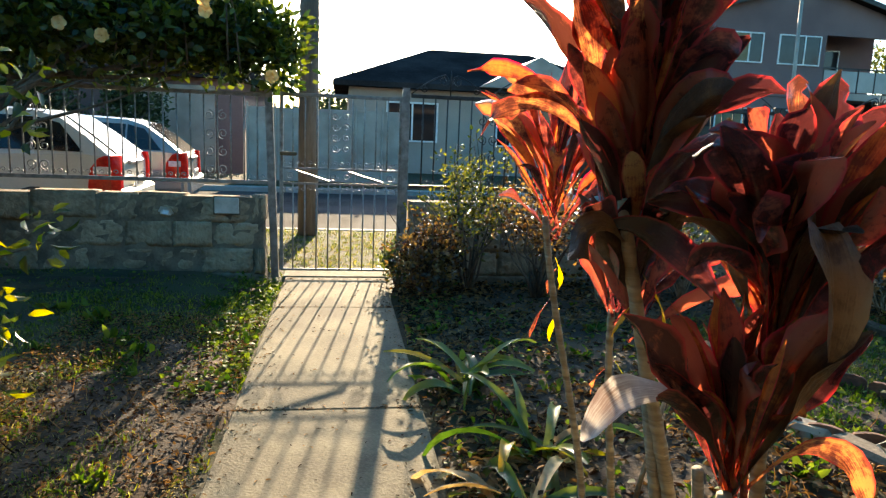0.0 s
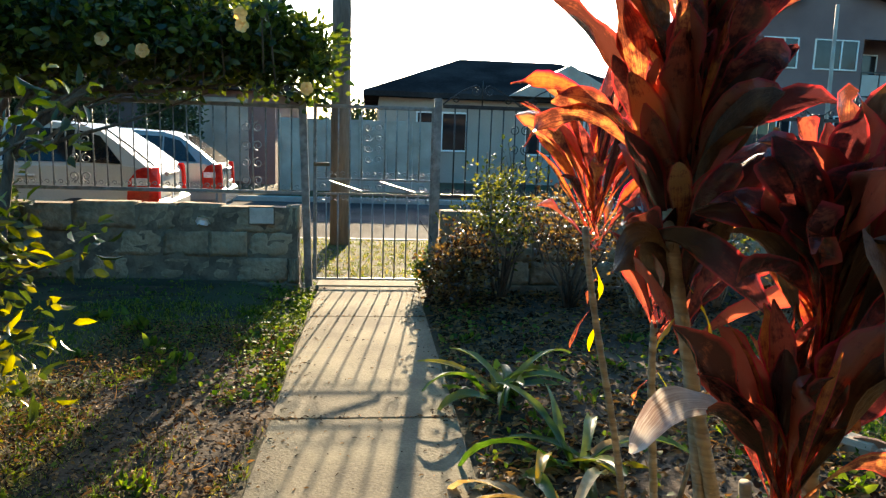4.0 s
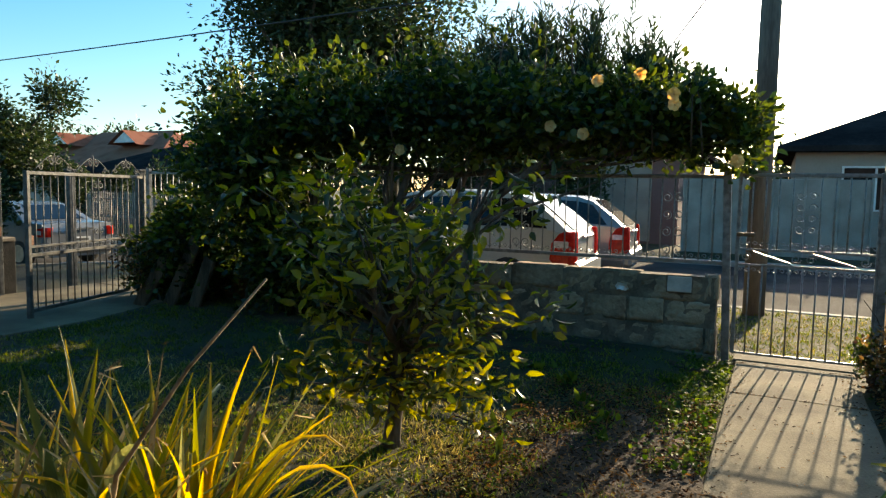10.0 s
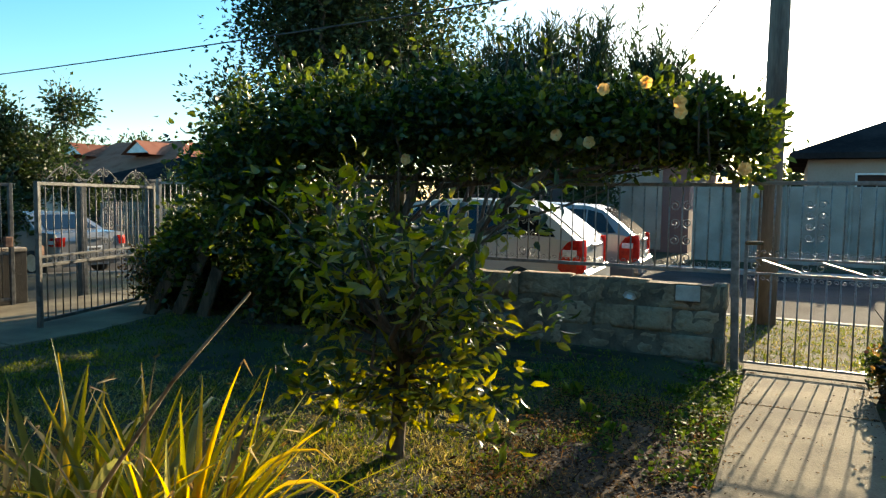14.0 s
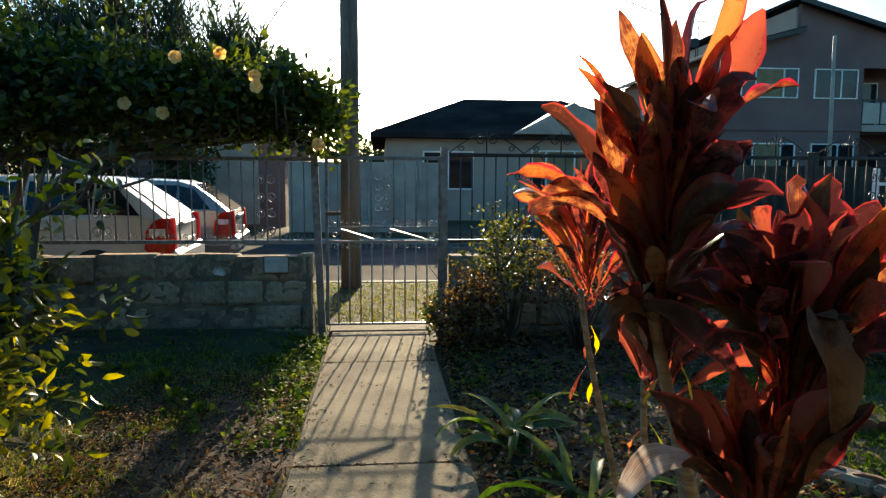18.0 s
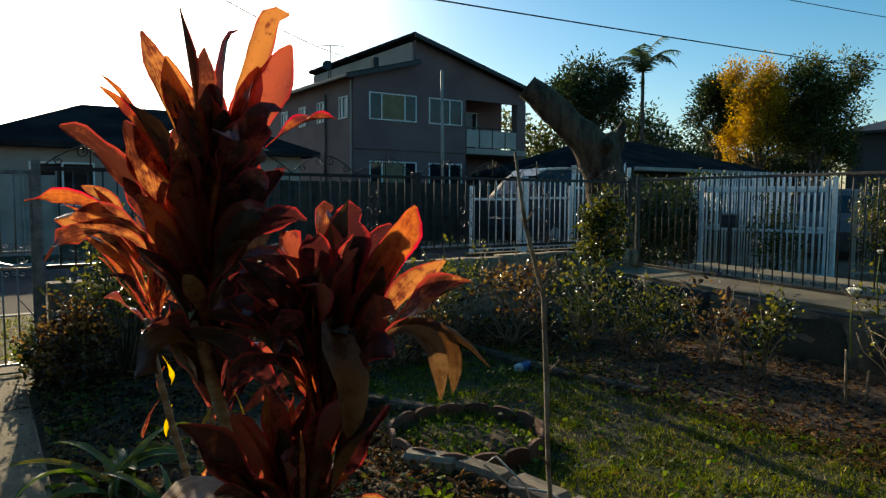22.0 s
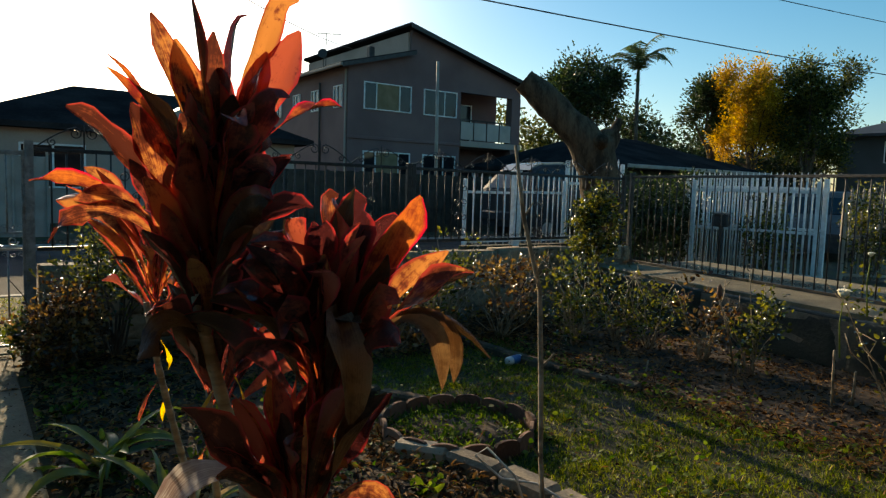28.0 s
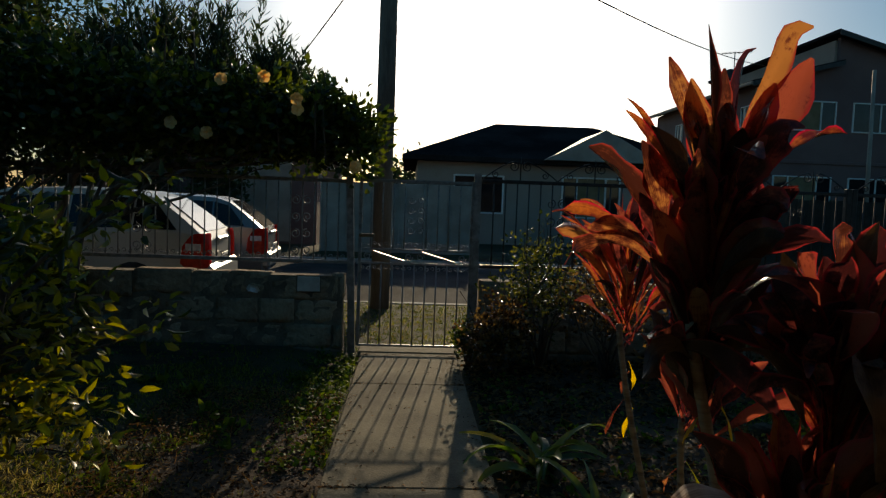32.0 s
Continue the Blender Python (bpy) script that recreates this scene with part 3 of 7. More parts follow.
def spiral(g, cx, cz, r, spin=1, start=0.0, turns=1.35, wire=0.005, y=0.0):
    pts = []
    for k in range(15):
        q = k / 14
        a = start + spin * q * turns * 2 * math.pi
        rr = r * (1 - 0.72 * q)
        pts.append((cx + rr * math.cos(a), y, cz + rr * math.sin(a)))
    return g.tube(pts, wire, 5)


SCROLLS = {}


def scroll_panel(cx, z0, z1, width, mat, parent):
    """Pairs of C-scrolls stacked between two bars."""
    n = 4
    h = (z1 - z0) / n
    r = min(h, width / 2) * 0.42
    for k in range(n):
        for s in (-1, 1):
            spin, start = (s if k % 2 else -s), math.pi / 2 * (1 if k % 2 else -1)
            key = (round(r, 4), spin, start, mat.name)
            if key not in SCROLLS:
                SCROLLS[key] = spiral(Geo(), 0, 0, r, spin, start).data("scroll", mat, True)
            part("scroll", SCROLLS[key], mat, parent).location = (cx + s * width * 0.24, 0, z0 + h * (k + 0.5))


def curl_row(x0, x1, z, mat, parent, step=0.05):
    g = Geo()
    n = int((x1 - x0) / step)
    for k in range(n):
        spiral(g, x0 + (k + 0.5) * step, z, step * 0.40, 1 if k % 2 else -1, math.pi, 1.0, 0.0036)
    return part("curl_trim", g, mat, parent, "", True)


def crest(x0, x1, z, mat, parent):
    """Low arches of scrollwork over the top rail, with small finials between them."""
    n = max(1, round((x1 - x0) / 0.62))
    w = (x1 - x0) / n
    for k in range(n):
        g, c = Geo(), x0 + (k + 0.5) * w
        for s in (-1, 1):
            g.tube([(c + s * w * q * 0.5, 0, z + 0.17 * (1 - q ** 1.6)) for q in (0.16, 0.3, 0.5, 0.7, 0.85, 1)], 0.0055, 5)
            spiral(g, c + s * w * 0.09, z + 0.115, 0.045, s, math.pi / 2, 1.4)
            spiral(g, c + s * w * 0.33, z + 0.045, 0.032, -s, math.pi / 2, 1.3)
        g.tube([(c, 0, z), (c, 0, z + 0.16), (c, 0, z + 0.20)], (0.006, 0.006, 0.001), 5)
        part("crest_scroll", g, mat, parent, "", True)


def fence_panel(x0, x1, z0, z1, mat, at, label, group, step=0.1, posts=True, scrolls=(), top=False, curls=True, ground=None, spear=0.0, r=0.0065):
    f = thing("iron_fence", label, "fence", group, at=at)
    for z in (z0, z1):
        part("rail", Geo().box(((x0 + x1) / 2, 0, z), (x1 - x0, 0.024, 0.03), 0, 0.004), mat, f)
    n = round((x1 - x0) / step)
    for k in range(1, n):
        ob = part("bar", bar_mesh(z1 - z0 + spear, r, mat), mat, f)
        ob.location = (x0 + (x1 - x0) * k / n, 0, z0)
        if spear:
            tip = part("spear_tip", SPEAR.setdefault(mat.name, Geo().tube([(0, 0, 0), (0, 0, 0.015), (0, 0, 0.04), (0, 0, 0.085)], (0.006, 0.017, 0.012, 0.001), 6).data("spear_tip", mat)), mat, ob)
            tip.location = (0, 0, z1 - z0 + spear)
    if posts:
        for x in ((x0, x1) if posts is True else posts):
            g = Geo().box((x, 0, ((ground if ground is not None else z0 - 0.1) + z1 + 0.05) / 2), (0.05, 0.05, z1 + 0.05 - (ground if ground is not None else z0 - 0.1)), 0, 0.005)
            part("post", g, mat, f)
    for c in scrolls:
        scroll_panel(c, z0 + 0.02, z1 - 0.1, 0.2, mat, f)
    if curls:
        curl_row(x0 + 0.03, x1 - 0.03, z0 + 0.045, mat, f)
    if top:
        crest(x0, x1, z1 + 0.015, mat, f)
    return f


SPEAR = {}
FRONT = 5.56


def block_wall(name, x0, x1, y, z0, courses, label, length=0.55, high=0.2, thick=0.2, mat=M_BLOCK, turn=0.0, origin=(0, 0)):
    """A wall of rough blocks in running bond: each block is a piece, on a recessed core."""
    w = tagged(new(name), label, "wall", "", "structure")
    w.matrix_basis = pose(origin[0], origin[1], 0, 0, 0, turn)
    part("core", Geo().box(((x0 + x1) / 2, y, z0 + courses * high / 2 - 0.004), (x1 - x0 - 0.03, thick - 0.03, courses * high - 0.012)), M_MORTAR, w)
    rnd = random.Random(3)
    shapes = []
    for k in range(4):
        g, nx, nz = Geo(), 9, 6
        hx, hy, hz = (length - 0.012) / 2, thick / 2, (high - 0.010) / 2
        for s in (-1, 1):                    # both rough faces, their rims worn back
            pts = []
            for a in range(nx + 1):
                for b in range(nz + 1):
                    u, v = 2 * a / nx - 1, 2 * b / nz - 1
                    rim = 0.009 if a in (0, nx) or b in (0, nz) else 0.0
                    rough = 0.020 * noise.noise((u * 2.1 + k * 7, v * 1.7 + s * 3, k)) + 0.010 * noise.noise((u * 6 + k, v * 5, s))
                    pts.append((u * hx + 0.006 * noise.noise((v * 3 + k, u, 1)), s * (hy - rim + rough), v * hz + 0.006 * noise.noise((u * 3 + k, v, 5))))
            w1 = nz + 1
            g.add(pts, [(a * w1 + b, (a + 1) * w1 + b, (a + 1) * w1 + b + 1, a * w1 + b + 1) for a in range(nx) for b in range(nz)])
        m = (nx + 1) * (nz + 1)
        rim_ids = [a * (nz + 1) for a in range(nx + 1)] + [nx * (nz + 1) + b for b in range(1, nz + 1)] + [a * (nz + 1) + nz for a in range(nx - 1, -1, -1)] + [b for b in range(nz - 1, 0, -1)]
        g.f += [(rim_ids[q], rim_ids[(q + 1) % len(rim_ids)], rim_ids[(q + 1) % len(rim_ids)] + m, rim_ids[q] + m) for q in range(len(rim_ids))]
        g.v = [tuple(c + 0.006 * noise.noise((p[0] * 7 + k * 9, p[1] * 7, p[2] * 7 + i * 3.3)) for i, c in enumerate(p)) for p in g.v]
        shapes.append(g.data("block", mat, True))
    for c in range(courses):
        x = x0 - (length / 2 if c % 2 else 0)
        while x < x1 - 0.06:
            step = length * rnd.uniform(0.72, 1.25)
            a, b = max(x, x0), min(x + step, x1)
            if b - a > 0.08:
                ob = part("block", shapes[rnd.randrange(4)], mat, w)
                ob.location = ((a + b) / 2, y + rnd.uniform(-0.018, 0.018), z0 + (c + 0.5) * high + (rnd.uniform(-0.012, 0.012) if c == courses - 1 else 0))
                ob.scale = ((b - a) / length, 1, rnd.uniform(0.98, 1.01))
            x += step
    return w


block_wall("wall_front_left", -6.9, -0.57, FRONT, 0.055, 3, "low weathered wall of large rough stone blocks", 0.40, 0.205)
block_wall("wall_front_right", 0.56, 7.0, FRONT, 0.055, 3, "low wall of large rough stone blocks behind the shrubs", 0.40, 0.205)
for nm, a, b in (("wall_footing", -6.9, -0.57), ("wall_footing", 0.56, 7.0)):
    structure(nm, Geo().box(((a + b) / 2, FRONT, -0.03), (b - a, 0.22, 0.17), 0, 0.01), M_MORTAR, "rough concrete footing below the wall", "footing")
fence_panel(-3.55, -0.54, 0.775, 1.455, M_IRON, pose(0, FRONT, 0), "grey wrought iron fence with scrolls on the block wall", "front fences", posts=(-3.55,), scrolls=(-2.25, -0.95))
fence_panel(-6.95, -3.60, 0.775, 1.455, M_IRON, pose(0, FRONT, 0), "grey wrought iron fence with scrolls on the block wall", "front fences", scrolls=(-5.9, -4.6))
fence_panel(0.56, 3.75, 0.775, 1.50, M_IRON_D, pose(0, FRONT, 0), "dark wrought iron fence with scrolled crest on the block wall", "front fences", posts=(3.75,), scrolls=(1.2, 2.3, 3.3), top=True)
fence_panel(3.80, 6.95, 0.775, 1.50, M_IRON_D, pose(0, FRONT, 0), "dark wrought iron fence with scrolled crest on the block wall", "front fences", scrolls=(4.4, 5.5), top=True)
fence_panel(-5.5, 0.0, 0.44, 1.50, M_IRON_D, pose(7.1, FRONT, 0.03, 0, 0, 78), "dark iron side fence on a concrete ledge", "side fences", step=0.118, scrolls=(-1.9, -4.0), ground=0.38)
fence_panel(-3.0, 0.0, 0.44, 1.50, M_IRON_D, pose(5.95, 0.15, 0.03, 0, 0, 78), "dark iron side fence on a concrete ledge", "side fences", step=0.118, ground=0.38)

structure("ledge", Geo().prism([(6.26, 5.3), (4.97, -2.0), (6.9, -2.0), (8.2, 5.3)], 2, -0.05, 0.45), M_CONC, "raised concrete ledge above the rose bed", "ledge")
block_wall("wall_retaining", -2.5, 5.25, 0, -0.04, 1, "dark concrete retaining wall along the rose bed", 1.3, 0.46, 0.16, M_DARK_CONC, 80, (5.22, 0))

# the front gate
gate = thing("garden_gate", "wrought iron garden gate with scrolls, closed between two posts", "gate")
GY = FRONT + 0.0
for nm, x, lean in (("gate_post", -0.50, 0.035), ("gate_post", 0.52, 0.0)):
    part(nm, Geo().add([(x + sx * 0.029 - lean * q, GY + sy * 0.029, z) for z, q in ((-0.1, 0), (1.56, 1.6)) for sx, sy in ((-1, -1), (1, -1), (1, 1), (-1, 1))],
                       [(0, 1, 5, 4), (1, 2, 6, 5), (2, 3, 7, 6), (3, 0, 4, 7), (0, 3, 2, 1), (4, 5, 6, 7)]), M_IRON, gate, "grey square steel gate post")
for z in (0.075, 0.775, 0.895, 1.47):
    part("rail", Geo().box((0.015, GY, z), (0.95, 0.010 if 0.7 < z < 0.9 else 0.022, 0.018 if z < 1.4 else 0.03), 0, 0.004), M_IRON, gate)
for x in (-0.455, 0.485):
    part("stile", Geo().box((x, GY, 0.78), (0.028, 0.028, 1.42), 0, 0.004), M_IRON, gate)
for k in range(9):
    x = -0.365 + k * 0.093
    part("bar", bar_mesh(0.70, 0.0062, M_IRON), M_IRON, gate).location = (x, GY, 0.075)
    if k not in (4,):
        part("bar", bar_mesh(0.575, 0.0062, M_IRON), M_IRON, gate).location = (x, GY, 0.895)
for z in (0.735, 0.94):
    g = Geo()
    for k in range(19):
        spiral(g, -0.43 + k * 0.0495, z, 0.019, 1 if k % 2 else -1, math.pi, 1.0, 0.004, GY)
    part("curl_trim", g, M_IRON, gate, "", True)
for s in (-1, 1):
    for k in range(4):
        part("scroll", spiral(Geo(), 0.007 + s * 0.042, 1.06 + k * 0.085, 0.035, s, 0, 1.3, 0.0048, GY), M_IRON, gate, "", True)
    part("scroll", spiral(Geo(), 0.007 + s * 0.05, 0.835, 0.036, s, 0, 1.4, 0.005, GY), M_IRON, gate, "", True)
    part("scroll", spiral(Geo(), s * 0.40 + 0.01, 0.835, 0.036, -s, 0, 1.4, 0.005, GY), M_IRON, gate, "", True)
for a, b in ((-0.34, -0.08), (0.07, 0.35)):
    part("brace", Geo().prism([(a, 0.868), (a, 0.884), (b, 0.804), (b, 0.788)], 1, GY - 0.03, GY + 0.02), M_IRON, gate)
part("latch", Geo().box((-0.40, GY - 0.03, 1.01), (0.13, 0.03, 0.03), 0.1, 0.006), M_BROWN, gate, "rusty gate latch")

# driveway gates, both swung into the yard
def drive_gate(at, w, label):
    d = thing("driveway_gate", label, "gate", "driveway gates", at=at)
    h = 1.40
    for x in (0.0, w):
        part("stile", Geo().box((x, 0, h / 2 + 0.02), (0.045, 0.045, h), 0, 0.005), M_IRON_G, d)
    for z in (0.09, 0.62, 1.40):
        part("rail", Geo().box((w / 2, 0, z), (w, 0.03, 0.035), 0, 0.004), M_IRON_G, d)
    n = round(w / 0.105)
    for k in range(1, n):
        ob = part("bar", bar_mesh(1.31, 0.0065, M_IRON_G), M_IRON_G, d)
        ob.location = (w * k / n, 0, 0.09)
    part("rail", Geo().box((w / 2, 0, 0.70), (w, 0.025, 0.025), 0, 0.004), M_IRON_G, d)
    if w > 1.5:
        scroll_panel(w * 0.45, 0.72, 1.38, 0.2, M_IRON_G, d)
        crest(0.05, w * 0.95, 1.415, M_IRON_G, d)
    curl_row(0.04, w - 0.04, 0.66, M_IRON_G, d, 0.06)
    part("lock_box", Geo().box((w - 0.05, -0.03, 0.75), (0.09, 0.05, 0.12), 0, 0.01), M_TERRA, d, "rusty lock box")
    return d


drive_gate(pose(-7.05, FRONT, 0, 0, 0, -73), 1.85, "grey iron driveway gate swung open over the grass edge")
drive_gate(pose(-8.14, 3.31, 0, 0, 0, 88), 1.17, "grey iron driveway gate swung open along the side wall")
for x, y in ((-7.1, FRONT), (-8.3, 5.5)):
    p = thing("gate_post", "square grey steel driveway gate post", "post", "driveway posts")
    part("shaft", Geo().box((x, y, 0.72), (0.09, 0.09, 1.5), 0, 0.008), M_IRON_G, p)
    part("cap", Geo().box((x, y, 1.48), (0.11, 0.11, 0.03), 0, 0.008), M_IRON_G, p)
side = tagged(new("wall_side_left"), "low plain brown rendered side wall along the driveway", "wall", "", "structure")
for k in range(6):
    part("panel", Geo().box((-8.28, 3.78 - k * 1.9, 0.29), (0.14, 1.89, 0.66), 0, 0.008), M_SIDE, side)
part("coping", Geo().box((-8.28, -0.98, 0.645), (0.18, 11.4, 0.05), 0, 0.01), M_CONC_D, side)
fence_panel(-3.0, 3.45, 0.70, 1.36, M_IRON_G, pose(-8.28, 0, 0, 0, 0, 90), "grey iron fence on the low side wall", "side fences", step=0.11, curls=False)

# white gates of the next yard
def white_gate(at, w, z0, h, label, mat=M_WHITE_IRON, step=0.095, rails=(0.05, 0.52, 0.93)):
    d = thing("white_gate", label, "gate", "white gates", at=at)
    for x in (0, w):
        part("post", Geo().box((x, 0, z0 + h / 2 + 0.02), (0.07, 0.07, h + 0.06), 0, 0.008), mat, d)
    for q in rails:
        part("rail", Geo().box((w / 2, 0, z0 + h * q), (w, 0.035, 0.045), 0, 0.004), mat, d)
    n = round(w / step)
    for k in range(1, n):
        ob = part("bar", bar_mesh(h + 0.05, 0.015, mat), mat, d)
        ob.location = (w * k / n, 0, z0)
        if "w" + mat.name not in SPEAR:
            SPEAR["w" + mat.name] = Geo().tube([(0, 0, 0), (0, 0, 0.02), (0, 0, 0.05), (0, 0, 0.11)], (0.008, 0.026, 0.017, 0.001), 6).data("spear_tip", mat)
        t = part("spear_tip", SPEAR["w" + mat.name], mat, ob)
        t.location = (0, 0, h + 0.05)
    return d


white_gate(pose(10.45, 6.98, 0, 0, 0, -78), 1.95, -0.02, 1.56, "white painted steel gate with spear tips, swung open")
white_gate(pose(11.0, 7.5, 0, 0, 0, -80), 2.3, -0.02, 1.62, "white painted steel gate with spear tips, folded behind another")
part("plinth", Geo().box((2.0, 0, 0.16), (4.1, 0.2, 0.36), 0, 0.01), M_DARK_CONC, white_gate(pose(7.15, 9.15, 0), 1.05, 0.36, 1.08, "low white painted steel fence on a dark plinth", step=0.17, rails=(0.05, 0.84)), "dark concrete plinth")
white_gate(pose(8.28, 9.15, 0), 1.2, 0.36, 1.11, "white painted steel fence with a thick post", step=0.14, rails=(0.05, 0.84))
thick_post = thing("fence_post", "thick white steel fence post", "post", at=pose(8.23, 9.15, 0))
part("shaft", Geo().box((0, -0.06, 0.83), (0.15, 0.12, 1.62), 0, 0.012), M_WHITE_IRON, thick_post)
part("cap", Geo().box((0, -0.06, 1.655), (0.17, 0.14, 0.03), 0, 0.008), M_WHITE_IRON, thick_post)
white_gate(pose(9.56, 9.15, 0), 1.55, 0.36, 1.50, "tall white painted steel fence with spear tips", step=0.13, rails=(0.05, 0.75))
white_gate(pose(12.2, 5.3, 0, 0, 0, -38), 6.0, 0.0, 1.4, "grey painted steel fence with spear tips behind the shrubs", M_GREY_PANEL)
white_gate(pose(-21.6, 15.6, 0, 0, 0, 0), 5.0, -0.5, 1.45, "grey painted steel fence across the street", M_GREY_PANEL)

paling = thing("paling_fence", "dark brown timber paling fence across the street", "fence", at=pose(0, 16.95, 0))
for k in range(86):
    q = random.Random(k).uniform(-0.02, 0.02)
    part("paling", Geo().box((6.0 + k * 0.15, 0, 0.78 + q / 2), (0.142, 0.024, 1.86 + q), 0, 0.004), M_SIDE, paling)
for z in (0.3, 1.4):
    part("rail", Geo().box((12.37, 0.04, z), (12.9, 0.05, 0.09), 0, 0.006), M_SIDE, paling)

letter_box = thing("letter_box", "small dark metal letter box on a post by the white gate", "letter box")
part("post", Geo().box((10.25, 6.30, 0.41), (0.06, 0.06, 0.86), radians(-78), 0.008), M_BLACK, letter_box)
part("body", Geo().box((10.24, 6.30, 0.93), (0.26, 0.16, 0.20), radians(-78), 0.02), M_BLACK, letter_box)
part("lid", Geo().box((10.24, 6.30, 1.05), (0.28, 0.19, 0.03), radians(-78), 0.01), M_GREY_PANEL, letter_box, "pale lid")

# ---- buildings across the street ----


def window(parent, x, z, w, h, y, bays, face=-1, blind=True, axis="x"):
    """A framed window of several bays, set in a reveal; bays: widths that add up to 1."""
    def put(c, s):
        return Geo().box((c[0], c[1], c[2]) if axis == "x" else (c[1], c[0], c[2]), s if axis == "x" else (s[1], s[0], s[2]), 0, 0.01)
    win = part("window", put((x, y + 0.04 * -face, z), (w, 0.04, h)), M_BLACK, parent)
    for zz in (z - h / 2, z + h / 2):
        part("window_frame", put((x, y + 0.03 * face, zz), (w + 0.06, 0.08, 0.055)), M_TRIM, win)
    q = 0
    edges = [0]
    for b in bays:
        q += b
        edges.append(q)
    for e in edges:
        part("window_frame", put((x - w / 2 + e * w, y + 0.031 * face, z), (0.055, 0.08, h)), M_TRIM, win)
    for k, (a, b) in enumerate(zip(edges, edges[1:])):
        part("pane", put((x - w / 2 + (a + b) / 2 * w, y + 0.012 * face, z), ((b - a) * w - 0.05, 0.015, h - 0.05)), M_CURTAIN if blind and len(bays) == 3 and k == 1 else M_GLASS, win)
    return win


def two_storey_house():
    h = thing("two_storey_house", "two-storey brown rendered house with a skillion roof and corner balcony", "house")
    x0, x1, y0, y1 = 14.95, 25.6, 29.0, 41.0
    ridge = 18.4
    bx = 21.5                              # the balcony's left edge

    def rake(x):
        return 7.0 + 0.95 * (x - x0) / (ridge - x0) if x < ridge else 9.15 - 2.05 * (x - ridge) / (x1 - ridge)
    part("wall", Geo().prism([(x0, -0.3), (bx, -0.3), (bx, rake(bx) - 0.1), (ridge + 0.02, rake(ridge + 0.02) - 0.1), (ridge, 7.9), (x0, 6.95)], 1, y0, y0 + 0.25), M_RENDER, h)
    part("wall", Geo().box((x0 + 0.125, (y0 + y1) / 2 + 0.13, 3.42), (0.25, y1 - y0 - 0.26, 7.0)), M_RENDER, h)
    part("wall", Geo().box(((x0 + x1) / 2, y1, 3.4), (x1 - x0, 0.25, 7.0)), M_RENDER, h)
    part("wall", Geo().box((x1 - 0.15, y1 - 4.5, 3.4), (0.25, 9.0, 7.0)), M_RENDER, h)
    part("wall", Geo().box((ridge, (y0 + y1) / 2 + 0.2, 8.35), (0.2, y1 - y0, 1.2)), M_RENDER_L, h, "pale strip of clerestory wall")
    part("wall", Geo().box(((bx + x1) / 2, y0 + 2.2, 3.4), (x1 - bx, 0.2, 7.2)), M_RENDER, h, "recessed wall behind the balcony")
    part("wall", Geo().box((bx - 0.1, y0 + 1.2, 3.4), (0.2, 1.9, 7.0)), M_RENDER, h)
    part("wall", Geo().prism([(bx, 6.35), (x1, 6.35), (x1, rake(x1) - 0.1), (bx, rake(bx) - 0.1)], 1, y0 + 0.002, y0 + 0.25), M_RENDER, h, "beam over the balcony")
    part("wall", Geo().box((x1 - 0.12, y0 + 1.32, 1.7), (0.22, 1.6, 3.8)), M_RENDER, h, "side wall under the balcony")
    part("column", Geo().box((x1 - 0.28, y0 + 0.25, 3.15), (0.62, 0.5, 6.5), 0, 0.01), M_RENDER, h)
    part("floor_band", Geo().box(((x0 + bx) / 2, y0 - 0.03, 3.62), (bx - x0 + 0.1, 0.08, 0.16), 0, 0.02), M_RENDER, h)
    slab = part("balcony", Geo().box(((bx + x1) / 2, y0 + 1.05, 3.70), (x1 - bx, 2.3, 0.3)), M_RENDER_L, h)
    part("rail", Geo().box(((bx + x1) / 2 - 0.25, y0 + 0.05, 4.95), (x1 - bx - 0.5, 0.06, 0.07)), M_BLACK, slab)
    for k in range(5):
        part("rail_post", Geo().box((bx + 0.06 + k * 0.88, y0 + 0.05, 4.42), (0.05, 0.05, 1.1)), M_BLACK, slab)
    for k in range(4):
        part("glass_panel", Geo().box((bx + 0.5 + k * 0.88, y0 + 0.05, 4.38), (0.80, 0.02, 0.92)), M_BALC, slab)
    part("roof", Geo().prism([(ridge - 0.35, 9.28), (x1 + 0.45, 7.12), (x1 + 0.45, 7.0), (ridge - 0.35, 9.14)], 1, y0 - 0.5, y1 + 0.4), M_ROOF, h)
    part("roof", Geo().prism([(x0 - 0.5, 6.98), (ridge, 8.02), (ridge, 7.88), (x0 - 0.5, 6.84)], 1, y0 - 0.45, y1 + 0.4), M_ROOF, h)
    part("fascia", Geo().prism([(x0 - 0.52, 6.92), (ridge, 7.97), (ridge, 7.79), (x0 - 0.52, 6.72)], 1, y0 - 0.5, y0 - 0.44), M_BLACK, h)
    part("fascia", Geo().prism([(ridge - 0.35, 9.25), (x1 + 0.45, 7.09), (x1 + 0.45, 6.9), (ridge - 0.35, 9.03)], 1, y0 - 0.55, y0 - 0.49), M_BLACK, h)
    part("gutter", Geo().box((x0 - 0.52, (y0 + y1) / 2, 6.86), (0.14, y1 - y0 + 0.8, 0.14), 0, 0.02), M_RENDER_L, h)
    part("downpipe", Geo().tube([(x0 - 0.06, y0 + 0.15, 6.75), (x0 - 0.06, y0 + 0.15, 0)], 0.055, 8), M_RENDER_L, h)
    part("downpipe", Geo().tube([(x0 - 0.06, y0 + 3.0, 6.4), (x0 - 0.06, y0 + 3.0, 0)], 0.05, 8), M_BLACK, h)
